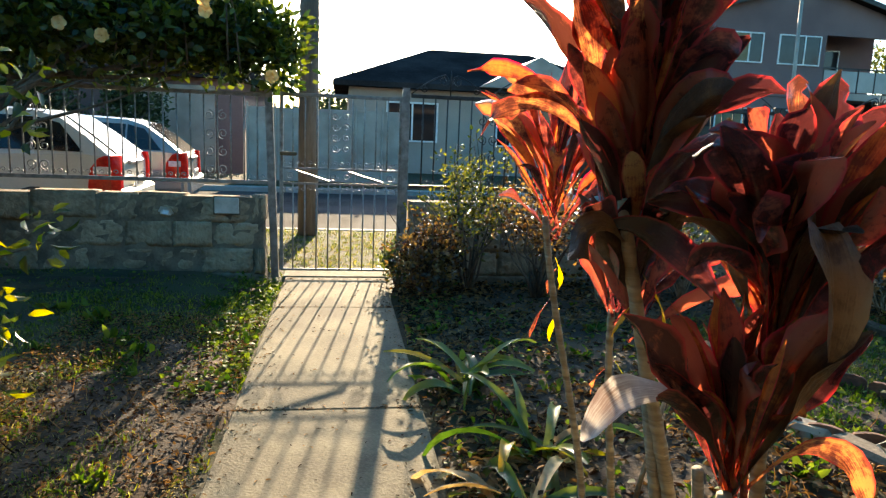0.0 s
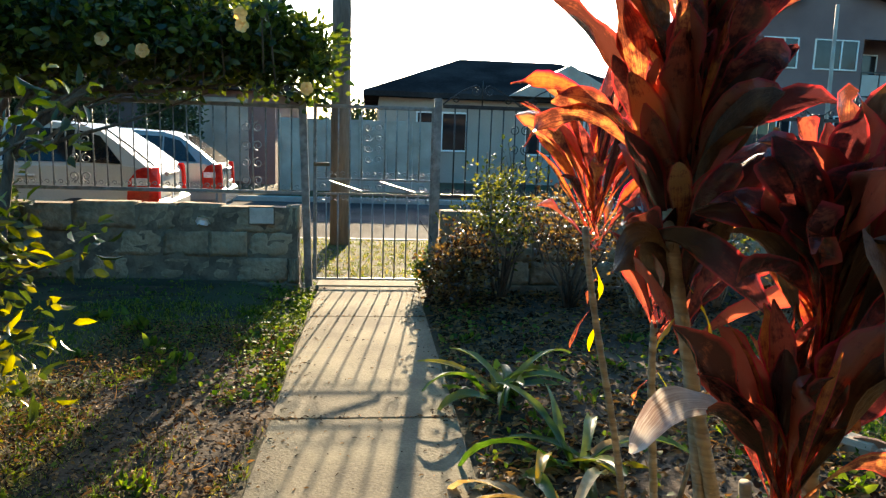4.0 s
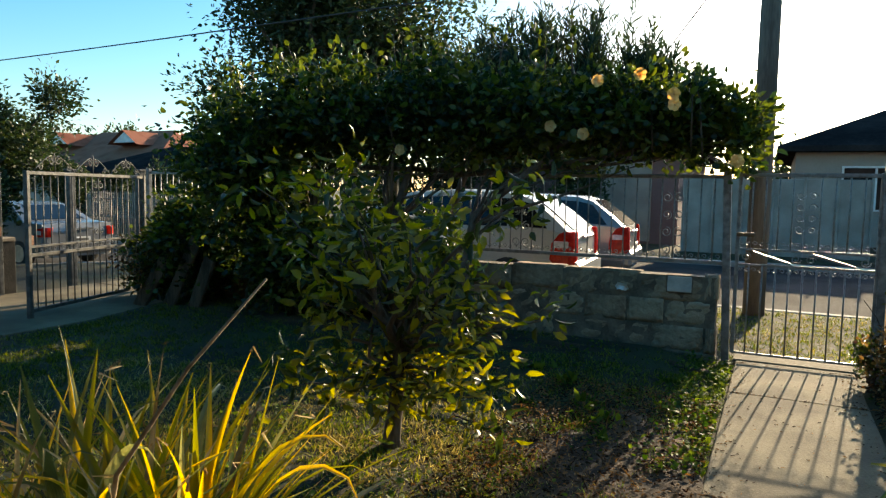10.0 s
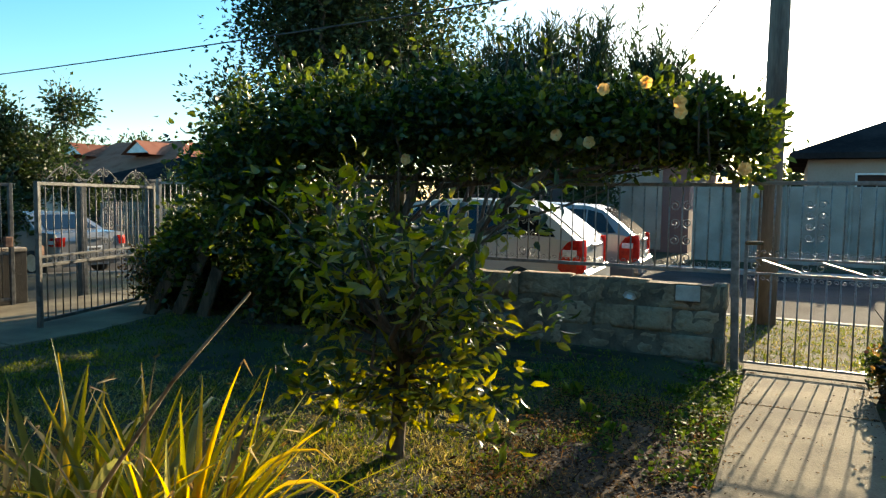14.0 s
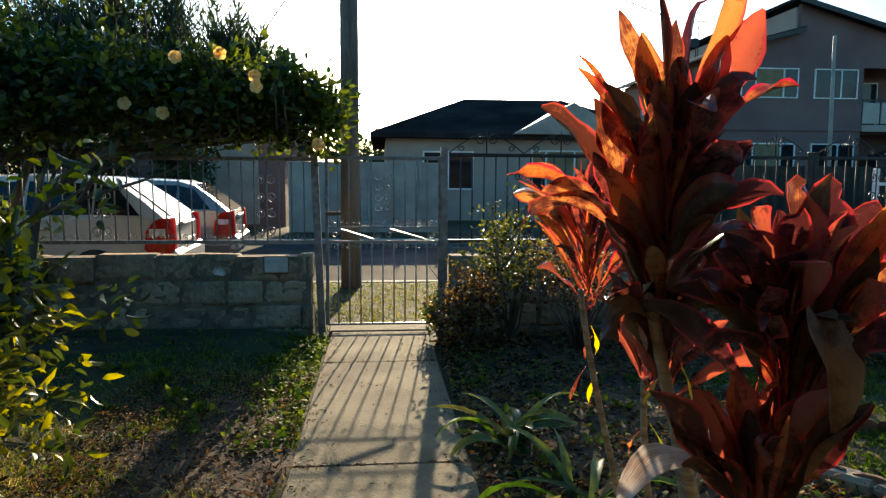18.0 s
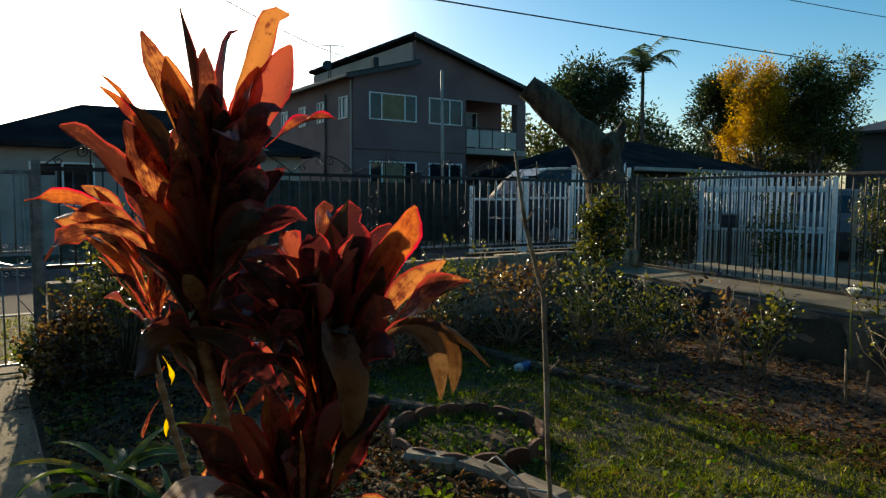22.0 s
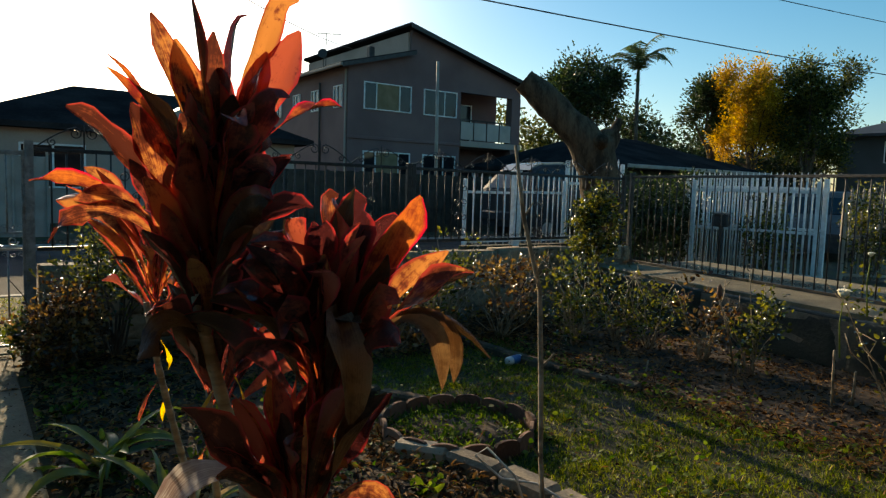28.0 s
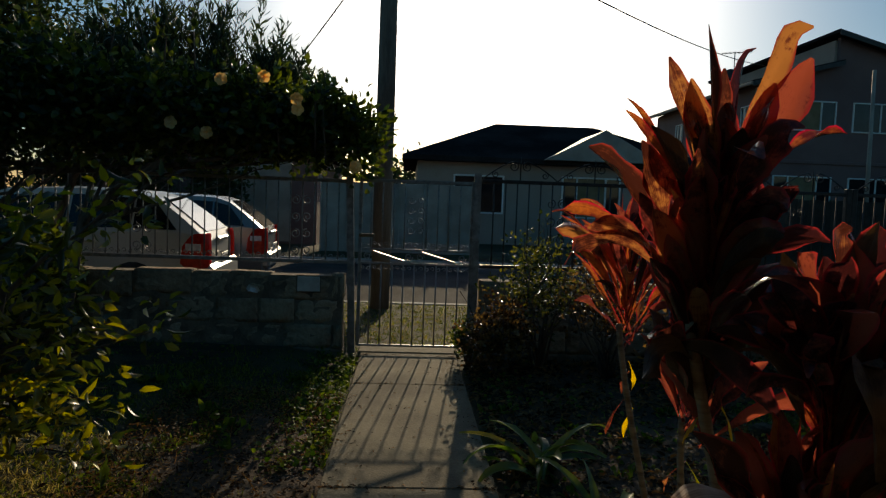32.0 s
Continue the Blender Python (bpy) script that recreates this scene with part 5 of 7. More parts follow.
def hibiscus():
    rnd, rng = random.Random(5), np.random.default_rng(5)
    t = thing("hibiscus_shrub", "wide dark green hibiscus with yellow flowers leaning over the front fence", "shrub")
    blobs = (((-4.7, 4.75, 1.55), (0.85, 0.75, 0.95)), ((-4.3, 4.9, 0.7), (0.8, 0.55, 0.7)), ((-3.9, 5.0, 1.95), (0.95, 0.75, 0.62)), ((-2.9, 5.15, 1.95), (1.0, 0.75, 0.56)),
             ((-2.0, 5.3, 1.92), (0.9, 0.7, 0.50)), ((-1.3, 5.4, 1.92), (0.62, 0.55, 0.46)), ((-0.82, 5.5, 1.88), (0.36, 0.4, 0.44)),
             ((-0.5, 5.5, 1.82), (0.24, 0.3, 0.4)), ((-5.6, 5.05, 0.75), (0.75, 0.4, 0.72)), ((-3.5, 5.15, 0.7), (0.5, 0.35, 0.65)), ((-6.2, 5.1, 0.5), (0.5, 0.35, 0.5)),
             ((-4.2, 5.05, 0.6), (0.7, 0.3, 0.6)), ((-3.5, 5.2, 0.6), (0.5, 0.3, 0.6)), ((-2.95, 5.2, 0.62), (0.42, 0.28, 0.62)))
    for k, (x, top) in enumerate(((-4.9, (-4.8, 4.8, 1.6)), (-4.3, (-3.9, 5.0, 2.0)), (-3.4, (-2.9, 5.1, 2.0)), (-2.6, (-1.6, 5.3, 1.9)))):
        part("trunk", Geo().tube([(x, 4.95, -0.03), (x * 0.98, 4.95, 0.5), (x * 0.95, 5.0, 1.1), ((x + top[0]) / 2, 5.05, 1.4), top], (0.05, 0.042, 0.035, 0.03, 0.015), 8), M_BARK, t, "", True)
        for pts, rad in limbs(rnd, (x * 0.96, 5.0, 1.0), top, (0.9, 0.5, 0.45), 7, 0.018):
            part("branch", Geo().tube(pts, rad, 5), M_BARK, t, "", True)
    for pts in (((-3.6, 5.0, 1.5), (-2.6, 5.3, 1.48), (-1.6, 5.35, 1.52), (-0.9, 5.45, 1.62)), ((-3.0, 5.2, 1.42), (-2.0, 5.2, 1.5), (-1.0, 5.4, 1.7))):
        part("branch", Geo().tube(pts, (0.024, 0.02, 0.016, 0.01)[:len(pts)], 6), M_BARK, t, "", True)
    cs = []
    for i, (c, r) in enumerate(blobs):
        cs += blob_points(rng, int(1300 * r[0] * r[2]), c, r, 0.2, 4.2, i)
    b, w = leaf_bunches(rng, cs, 8, 0.06, 0.1)
    keep = b[:, 2] > np.where(b[:, 0] > -2.62, 1.40 + 0.07 * np.sin(b[:, 0] * 5) + rng.normal(size=len(b)) * 0.05, 0.1)
    b, w = b[keep], w[keep]
    cloud("crown", b, w, rng.uniform(0.045, 0.095, len(b)), rng.uniform(0.026, 0.056, len(b)), M_HIB, t, rng=rng)
    # upright shoots above the crown
    for k in range(30):
        x = -5.2 + k * 0.155 + rnd.uniform(-0.1, 0.1)
        z = 2.42 + rnd.uniform(-0.1, 0.05) - (0.35 if x > -1.6 else 0)
        pts = [(x, 5.15, z - 0.4), (x + rnd.uniform(-.05, .05), 5.15, z), (x + rnd.uniform(-.12, .12), 5.12, z + rnd.uniform(0.1, 0.35))]
        part("shoot", Geo().tube(pts, (0.008, 0.006, 0.003), 5), M_BARK, t, "", True)
        a, c = np.array(pts[1]), np.array(pts[2])
        bb = a + (c - a) * rng.random((12, 1)) + rng.normal(size=(12, 3)) * 0.01
        ww = rng.normal(size=(12, 3)) + (0, 0, 0.7)
        cloud("shoot_foliage", bb, ww, rng.uniform(0.05, 0.09, 12), rng.uniform(0.03, 0.05, 12), M_HIB, t, rng=rng)
    for k, (x, y, z) in enumerate(((-1.75, 4.75, 1.80), (-1.50, 4.75, 1.74), (-1.41, 4.77, 2.12), (-1.11, 4.77, 2.15), (-0.875, 4.75, 2.0), (-0.87, 4.77, 1.93), (-0.45, 4.78, 1.54), (-2.9, 4.5, 1.62))):
        f = part("flower", Geo().tube([(x, y, z), (x + 0.01, y - 0.05, z - 0.015)], (0.005, 0.003), 5), M_PETAL, t, "yellow hibiscus flower")
        for j in range(5):
            a = 2 * math.pi * j / 5 + k
            pts = [Vector((x, y, z)) + Vector((math.cos(a) * q * 0.046, -0.02 * q + 0.012 * q * q, math.sin(a) * q * 0.046)) for q in (0, 0.35, 0.7, 1)]
            part("petal", strap(pts, (0.01, 0.038, 0.05, 0.025), 0.2, (0, -1, 0), 0.15, j), M_PETAL, f)


def shrub(name, label, centre, radii, mat, n, leaf, wide, stems=7, seed=1, bare=0.0, per=7, gaps=5.0, hollow=0.3):
    rnd, rng = random.Random(seed), np.random.default_rng(seed)
    t = thing(name, label, "shrub")
    cx, cy, cz = centre
    for pts, rad in limbs(rnd, (cx, cy, -0.02), (cx, cy, cz + radii[2] * 0.3), (radii[0] * 0.9, radii[1] * 0.9, radii[2] * 0.6), stems, 0.007 if bare else 0.011, 0.22):
        part("stem", Geo().tube(pts, rad, 5), M_STICK if bare else M_BARK, t, "", True)
    b, w = leaf_bunches(rng, blob_points(rng, n, centre, radii, hollow, gaps, seed), per, 0.028, 0.3)
    cloud("foliage", b, w, rng.uniform(leaf * 0.6, leaf * 1.1, len(b)), rng.uniform(wide * 0.6, wide * 1.1, len(b)), mat, t, rng=rng)
    return t


def tall_tree(name, label, base, height, crown, mat, n, leaf, seed, trunk=0.25, lower=0.35, per=10, gaps=0.55, limbsn=9, reach=0.3, squash=1.0, hollow=0.25):
    rnd, rng = random.Random(seed), np.random.default_rng(seed)
    t = thing(name, label, "tree")
    x, y = base
    z0 = height - crown[2] * 2
    part("trunk", Geo().tube([(x, y, -0.1 + dip(x)), (x + 0.1, y, z0 * 0.6), (x, y + 0.1, z0 + crown[2] * 0.6), (x + 0.1, y, z0 + crown[2] * 1.5)], (trunk, trunk * 0.8, trunk * 0.6, trunk * 0.2), 9), M_BARK, t, "", True)
    cs = []
    for pts, rad in limbs(rnd, (x, y, z0 * lower + z0 * 0.5), (x, y, height - crown[2]), (crown[0] * 0.85, crown[1] * 0.85, crown[2] * 0.7), limbsn, trunk * 0.4, 0.12):
        part("branch", Geo().tube(pts, rad, 6), M_BARK, t, "", True)
        cs += blob_points(rng, n // limbsn // 2, pts[-1], [c * 0.42 for c in crown], 0.2, gaps, seed)
    cs += blob_points(rng, n // 2, (x, y, height - crown[2]), crown, hollow, gaps, seed)
    b, w = leaf_bunches(rng, cs, per, reach, 0.1)
    cloud("crown", b, w, rng.uniform(leaf * 0.6, leaf * 1.2, len(b)), rng.uniform(leaf * 0.3, leaf * 0.6, len(b)), mat, t, shape="lite", rng=rng)
    return t


def palm(label, base, height, fronds, length, seed):
    rnd, rng = random.Random(seed), np.random.default_rng(seed)
    t = thing("palm_tree", label, "palm")
    x, y = base
    part("trunk", Geo().tube([(x, y, -0.1 + dip(x)), (x + 0.1, y, height * 0.5), (x, y, height)], (0.16, 0.12, 0.1), 8), M_BARK, t, "", True)
    part("crownshaft", Geo().tube([(x, y, height), (x, y, height + 0.9)], (0.12, 0.07), 8), M_PALM, t, "", True)
    for k in range(fronds):
        pts = arc((x, y, height + 0.8), 360 / fronds * k + rnd.uniform(-14, 14), rnd.uniform(40, 86), length * rnd.uniform(0.8, 1.1), rnd.uniform(55, 115), 10)
        fr = part("frond", Geo().tube(pts, [0.035 * (1 - i / 11) for i in range(10)], 5), M_PALM, t, "", True)
        b, w = [], []
        for i in range(1, 10):
            d = (pts[i] - pts[i - 1]).normalized()
            s = d.cross(Vector((0, 0, 1))).normalized()
            for sg in (-1, 1):
                for q in (0, 0.33, 0.66):
                    b.append(pts[i - 1].lerp(pts[i], q))
                    w.append(d * 0.6 + s * sg - Vector((0, 0, 0.35 + rnd.uniform(0, 0.3))))
        cloud("frond_blade", np.array(b), np.array(w), length * 0.26, length * 0.026, M_PALM, fr, shape="blade", rng=rng)
    return t


citrus_tree()
hibiscus()


def spiky_bush(label, base, high, spread, shoots, seed):
    """Many upright shoots clothed in narrow leaves."""
    rnd, rng = random.Random(seed), np.random.default_rng(seed)
    t = thing("bottlebrush", label, "shrub")
    x, y = base
    part("trunk", Geo().tube([(x - 1.35, y, -0.1), (x - 1.35, y, 0.7), (x - 1.0, y, 1.6), (x, y, 2.2)], (0.06, 0.05, 0.045, 0.03), 8), M_BARK, t, "", True)
    b, w = [], []
    for k in range(shoots):
        q, a = math.sqrt(rnd.random()), rnd.uniform(0, 2 * math.pi)
        tip = Vector((x + math.cos(a) * q * spread[0], y + math.sin(a) * q * spread[1], high * (1 - 0.28 * q * q) + rnd.gauss(0, 0.16)))
        root = Vector((x + (tip.x - x) * 0.7, y + (tip.y - y) * 0.7, max(1.75, tip.z - rnd.uniform(0.8, 1.6))))
        if k % 6 == 0:
            part("shoot", Geo().tube([root, root.lerp(tip, 0.5) + Vector((rnd.gauss(0, 0.03), 0, 0)), tip], (0.012, 0.008, 0.003), 5), M_BARK, t, "", True)
        for _ in range(70):
            p = root.lerp(tip, rnd.random() ** 0.8)
            b.append(p + Vector((rnd.gauss(0, 0.02), rnd.gauss(0, 0.02), 0)))
            w.append((rnd.gauss(0, 0.5), rnd.gauss(0, 0.5), 0.75))
    cloud("foliage", np.array([tuple(p) for p in b]), np.array(w), rng.uniform(0.09, 0.17, len(b)), rng.uniform(0.012, 0.022, len(b)), M_TREE, t, shape="lite", rng=rng)
    return t


spiky_bush("tall dark bottlebrush with upright shoots behind the front fence", (-2.35, 6.85), 3.08, (1.6, 0.5), 420, 72)

wire("overhead_cable", (-0.36, 8.3, 4.9), (36.0, 8.3, 7.35), 0.25, 0.010)
wire("overhead_cable", (-0.36, 8.3, 5.6), (36.0, 8.3, 7.9), 0.2, 0.010)

# ---- the red cordyline clump ----


def cordyline():
    rnd = random.Random(21)
    t = thing("cordyline", "clump of red cordyline with broad backlit leaves on ringed canes", "plant")
    # canes from the soil to each rosette
    heads = {
        "top": ((0.76, 1.16, 0.0), (0.50, 1.07, 1.10)),
        "right": ((0.70, 0.92, 0.0), (0.66, 0.88, 0.90)),
        "low": ((0.66, 0.90, 0.0), (0.59, 0.84, 0.70)),
        "left": ((0.66, 1.50, 0.0), (0.50, 1.50, 1.02)),
        "mid": ((0.62, 1.32, 0.0), (0.58, 1.27, 0.86)),
    }
    for key, (a, b) in heads.items():
        a, b = Vector(a), Vector(b)
        pts, rad = [], []
        n = 40
        r = {"top": 0.0135, "right": 0.013, "low": 0.0135, "left": 0.009, "mid": 0.009}[key]
        for i in range(n + 1):
            q = i / n
            p = a.lerp(b, q) + Vector((0.02 * math.sin(q * 5), 0.015 * math.sin(q * 4 + 1), 0))
            pts.append(p)
            rad.append(r * (1.15 - 0.3 * q) * (1.0 + (0.10 if i % 2 else -0.04)))
        part("cane", Geo().tube(pts, rad, 8), M_CANE, t, "pale ringed cane", True)
    for a, b in (((0.73, 1.20, 0), (0.56, 1.10, 0.82)), ((0.78, 1.18, 0), (0.66, 1.05, 0.62))):
        part("cane", Geo().tube([a, Vector(a).lerp(Vector(b), 0.5) + Vector((0.01, 0, 0)), b], (0.0145, 0.013, 0.011), 8), M_CANE, t, "pale ringed cane", True)

    profile = (0.20, 0.15, 0.13, 0.14, 0.18, 0.30, 0.50, 0.71, 0.88, 0.98, 1.0, 0.95, 0.80, 0.52, 0.10)

    def blade(pts, width, mat, twist=0.0, fold=0.6, wave=0.5, lean=None):
        d = (pts[-1] - pts[0])
        side = lean or Vector((-d.x, -d.y, 0.35 * d.length)) + Vector((rnd.gauss(0, 0.4), rnd.gauss(0, 0.4), rnd.gauss(0, 0.2))) * d.length
        return part("leaf", strap(pts, [width * w for w in profile], fold * rnd.uniform(0.5, 1.5), side, wave, rnd.random(), twist), mat, t, "", True)

    def leaf(base, yaw, rise, length, width, droop, mat=M_RED, bend=3.6):
        """A leaf on a narrow stalk, whose broad end bends and twists as it likes."""
        pts = arc(base, yaw, rise, length, droop, 15, bend)
        swing = Vector((rnd.gauss(0, 1), rnd.gauss(0, 1), 0)) * length * 0.09
        pts = [p + swing * (k / 14) ** 2 for k, p in enumerate(pts)]
        return blade(pts, width, mat, rnd.gauss(0, 60))

    def leaf_to(base, tip, width, mat, arch=0.05, twist=0.0, curl=0.0, lean=None):
        """A leaf from base to tip that arches above the straight line, its end curled over."""
        a, b = Vector(base), Vector(tip)
        pts = []
        for k in range(15):
            q = k / 14
            p = a.lerp(b, q) + Vector((0, 0, arch * 4 * q * (1 - q)))
            if curl and q > 0.8:
                p += Vector((0.5, -0.3, -1)) * curl * ((q - 0.8) / 0.2) ** 2
            pts.append(p)
        return blade(pts, width, mat, twist, lean=lean)

    def leaf_along(knots, width, mat, lean=None):
        """A leaf along a bent line through a few knots."""
        ks = [Vector(p) for p in knots]
        pts = []
        for k in range(15):
            q = k / 14 * (len(ks) - 1)
            n0 = min(int(q), len(ks) - 2)
            f = q - n0
            p0, p1, p2, p3 = ks[max(n0 - 1, 0)], ks[n0], ks[n0 + 1], ks[min(n0 + 2, len(ks) - 1)]
            pts.append(0.5 * ((2 * p1) + (p2 - p0) * f + (2 * p0 - 5 * p1 + 4 * p2 - p3) * f * f + (3 * p1 - p0 - 3 * p2 + p3) * f ** 3))
        return blade(pts, width, mat, rnd.uniform(-15, 15), lean=lean)

    def rosette(a, b, n, rise0, rise1, lengths, widths, droops, mats, sector=None):
        """Leaves in a spiral round the cane from a up to b, the upper ones steeper."""
        for k in range(n):
            q = k / max(n - 1, 1)
            yaw = k * 137.5 + rnd.uniform(-25, 25)
            rise = rise0 + (rise1 - rise0) * q ** 0.8 + rnd.gauss(0, 8)
            droop = rnd.uniform(*droops) * (1.3 - 0.6 * q)
            turned = (yaw + 180) % 360 - 180
            if sector and sector[0] < (turned % 360 if sector[0] > 0 else turned) < sector[1]:
                rise, droop = max(rise, 66), droop * 0.35
            leaf(Vector(a).lerp(Vector(b), q) + Vector((rnd.gauss(0, 0.006), rnd.gauss(0, 0.006), 0)), yaw, min(rise, 89), rnd.uniform(*lengths) * (1 - 0.15 * abs(q - 0.5)), rnd.uniform(*widths), droop, mats[rnd.randrange(len(mats))])

    deep = (M_RED,) * 11 + (M_BROWN, M_BROWN, M_ORANGE)
    rosette((0.54, 1.10, 0.84), (0.52, 1.09, 0.98), 20, 48, 72, (0.18, 0.26), (0.034, 0.054), (10, 70), deep, (95, 265))
    rosette((0.515, 1.09, 0.98), (0.50, 1.07, 1.12), 38, 50, 74, (0.22, 0.31), (0.036, 0.058), (10, 70), deep, (110, 250))
    rosette((0.50, 1.07, 1.08), (0.53, 1.05, 1.26), 46, 56, 86, (0.22, 0.32), (0.042, 0.066), (5, 80), deep, (110, 250))
    rosette((0.65, 0.88, 0.86), (0.66, 0.88, 0.95), 38, 60, 87, (0.27, 0.40), (0.040, 0.066), (5, 120), deep, (-75, 50))
    rosette((0.59, 0.84, 0.66), (0.59, 0.84, 0.75), 17, 56, 86, (0.20, 0.30), (0.034, 0.052), (0, 45), deep, (-75, 50))
    rosette((0.51, 1.50, 0.96), (0.50, 1.50, 1.12), 32, 48, 86, (0.20, 0.31), (0.019, 0.034), (10, 70), (M_RED, M_RED, M_RED_EDGE, M_ORANGE))
    rosette((0.56, 1.25, 0.82), (0.56, 1.25, 0.94), 18, 50, 84, (0.18, 0.26), (0.030, 0.048), (10, 60), deep, (95, 265))
    # the leaves that stand out, each with its own reach
    right, low, top = (0.66, 0.88, 0.93), (0.59, 0.84, 0.70), (0.52, 1.06, 1.24)
    face = Vector((0.1, -1, 0.25))
    for base, tip, width, mat, arch, twist, curl, lean in (
            (right, (0.83, 0.849, 1.294), 0.082, M_RED_EDGE, 0.03, 10, 0.0, face), (right, (0.905, 0.776, 1.155), 0.062, M_ORANGE, 0.035, 25, 0.0, None), (right, (0.92, 0.88, 1.185), 0.05, M_ORANGE, 0.03, -40, 0.0, None),
            (right, (0.81, 0.92, 1.27), 0.078, M_RED, 0.03, 10, 0.03, face), (right, (0.735, 0.92, 1.312), 0.078, M_RED, 0.03, -15, 0.03, face), (right, (0.69, 0.96, 1.33), 0.055, M_ORANGE, 0.02, 20, 0.04, face),
            (right, (0.585, 0.92, 1.27), 0.07, M_RED, 0.04, -15, 0.02, None), (right, (0.485, 0.80, 1.19), 0.055, M_RED, 0.06, 30, 0.0, None), (right, (0.50, 0.74, 1.11), 0.06, M_RED, 0.05, 0, 0.03, face),
            ((0.66, 0.87, 0.98), (0.935, 0.80, 1.035), 0.020, M_BROWN, 0.06, 80, 0.05, None), (right, (0.465, 0.80, 1.03), 0.05, M_RED, 0.05, 40, 0.0, None), (right, (0.71, 0.74, 1.14), 0.062, M_RED, 0.04, 20, 0.02, face),
            (low, (0.396, 0.83, 0.965), 0.058, M_ORANGE, 0.02, 20, 0.0, None), (low, (0.748, 0.80, 0.945), 0.052, M_RED, 0.02, -20, 0.0, None), (low, (0.54, 0.86, 0.99), 0.045, M_RED_EDGE, 0.02, 30, 0.0, face),
            (low, (0.49, 0.88, 0.95), 0.05, M_RED, 0.03, 0, 0.0, face), (low, (0.52, 0.75, 0.93), 0.052, M_RED, 0.03, 10, 0.02, None), (low, (0.63, 0.80, 0.97), 0.05, M_RED_EDGE, 0.02, -10, 0.0, None),
            ((0.60, 0.82, 0.735), (0.663, 0.80, 0.825), 0.045, M_ORANGE, 0.03, 40, 0.0, None), (low, (0.44, 0.80, 0.86), 0.045, M_ORANGE, 0.03, 40, 0.0, None),
            ((0.52, 1.06, 1.36), (0.640, 1.03, 1.685), 0.050, M_ORANGE, 0.01, 15, 0.035, face), (top, (0.66, 1.02, 1.595), 0.066, M_RED, 0.02, -10, 0.0, face), ((0.58, 1.06, 1.36), (0.80, 1.12, 1.475), 0.036, M_RED_EDGE, 0.03, 40, 0.0, None),
            (top, (0.555, 1.06, 1.645), 0.028, M_RED, 0.02, 60, 0.03, None), (top, (0.447, 0.98, 1.635), 0.030, M_ORANGE, 0.01, 30, 0.0, None), (top, (0.395, 1.02, 1.585), 0.052, M_ORANGE, 0.01, 10, 0.0, face),
            (top, (0.43, 1.0, 1.545), 0.056, M_ORANGE, 0.01, 0, 0.0, face), (top, (0.332, 1.05, 1.515), 0.016, M_RED_EDGE, 0.03, 40, 0.0, None), (top, (0.334, 1.06, 1.494), 0.020, M_RED_EDGE, 0.02, 40, 0.0, None), (top, (0.60, 1.03, 1.55), 0.05, M_RED, 0.01, 10, 0.0, None),
            (top, (0.50, 1.02, 1.57), 0.045, M_ORANGE, 0.01, 10, 0.0, None), ((0.45, 1.07, 1.20), (0.378, 1.09, 1.442), 0.056, M_ORANGE, 0.01, 0, 0.0, face), ((0.46, 1.08, 1.20), (0.277, 1.09, 1.426), 0.050, M_ORANGE, 0.03, 20, 0.0, face),
            (top, (0.565, 0.90, 1.32), 0.055, M_RED, 0.04, 10, 0.0, None), (top, (0.50, 0.90, 1.43), 0.06, M_RED, 0.03, 10, 0.03, face), (top, (0.60, 0.95, 1.48), 0.06, M_RED, 0.03, -20, 0.02, face), (top, (0.46, 0.98, 1.36), 0.055, M_RED, 0.05, 20, 0.0, None),
            ((0.51, 1.10, 1.10), (0.24, 1.14, 1.215), 0.050, M_ORANGE, 0.08, 30, 0.02, None), ((0.51, 1.12, 1.14), (0.226, 1.15, 1.30), 0.036, M_RED_EDGE, 0.05, 60, 0.0, None), ((0.50, 1.09, 1.12), (0.29, 1.12, 1.27), 0.04, M_ORANGE, 0.05, 50, 0.0, None),
            ((0.52, 1.10, 1.0), (0.38, 0.99, 1.08), 0.048, M_ORANGE, 0.03, 20, 0.0, None), ((0.52, 1.08, 0.99), (0.36, 0.96, 1.015), 0.046, M_BROWN, 0.05, 30, 0.0, None),
            ((0.50, 1.5, 1.08), (0.34, 1.38, 1.33), 0.034, M_ORANGE, 0.05, 50, 0.0, None), ((0.50, 1.5, 1.06), (0.29, 1.40, 1.26), 0.04, M_ORANGE, 0.06, 60, 0.0, None),
            ((0.50, 1.5, 1.06), (0.44, 1.3, 1.17), 0.036, M_RED_EDGE, 0.03, 20, 0.0, None)):
        leaf_to(base, tip, width, mat, arch, twist, curl, lean)
    # small leaf pieces in petal yellow, which paints the glow of backlit leaf
    for a, b in (((0.545, 1.22, 1.25), (0.60, 1.25, 1.285)), ((0.56, 1.24, 1.31), (0.60, 1.25, 1.335)), ((0.54, 1.23, 1.29), (0.565, 1.24, 1.32))):
        leaf_to(a, b, 0.028, M_PETAL, 0.0, 10, 0.0, face)
    leaf_along(((0.64, 0.87, 0.95), (0.635, 0.83, 1.06), (0.625, 0.775, 1.095), (0.625, 0.735, 1.04), (0.63, 0.73, 0.93)), 0.062, M_TAN_LEAF, Vector((0, -1, 0.4)))
    leaf_along(((0.66, 0.87, 0.98), (0.75, 0.80, 1.075), (0.80, 0.745, 1.05), (0.80, 0.72, 0.965)), 0.036, M_TAN_LEAF, Vector((0, -1, 0.5)))
    leaf_along(((0.66, 0.87, 0.98), (0.79, 0.83, 1.08), (0.865, 0.80, 1.05), (0.872, 0.785, 0.95)), 0.030, M_TAN_LEAF, Vector((0, -1, 0.5)))
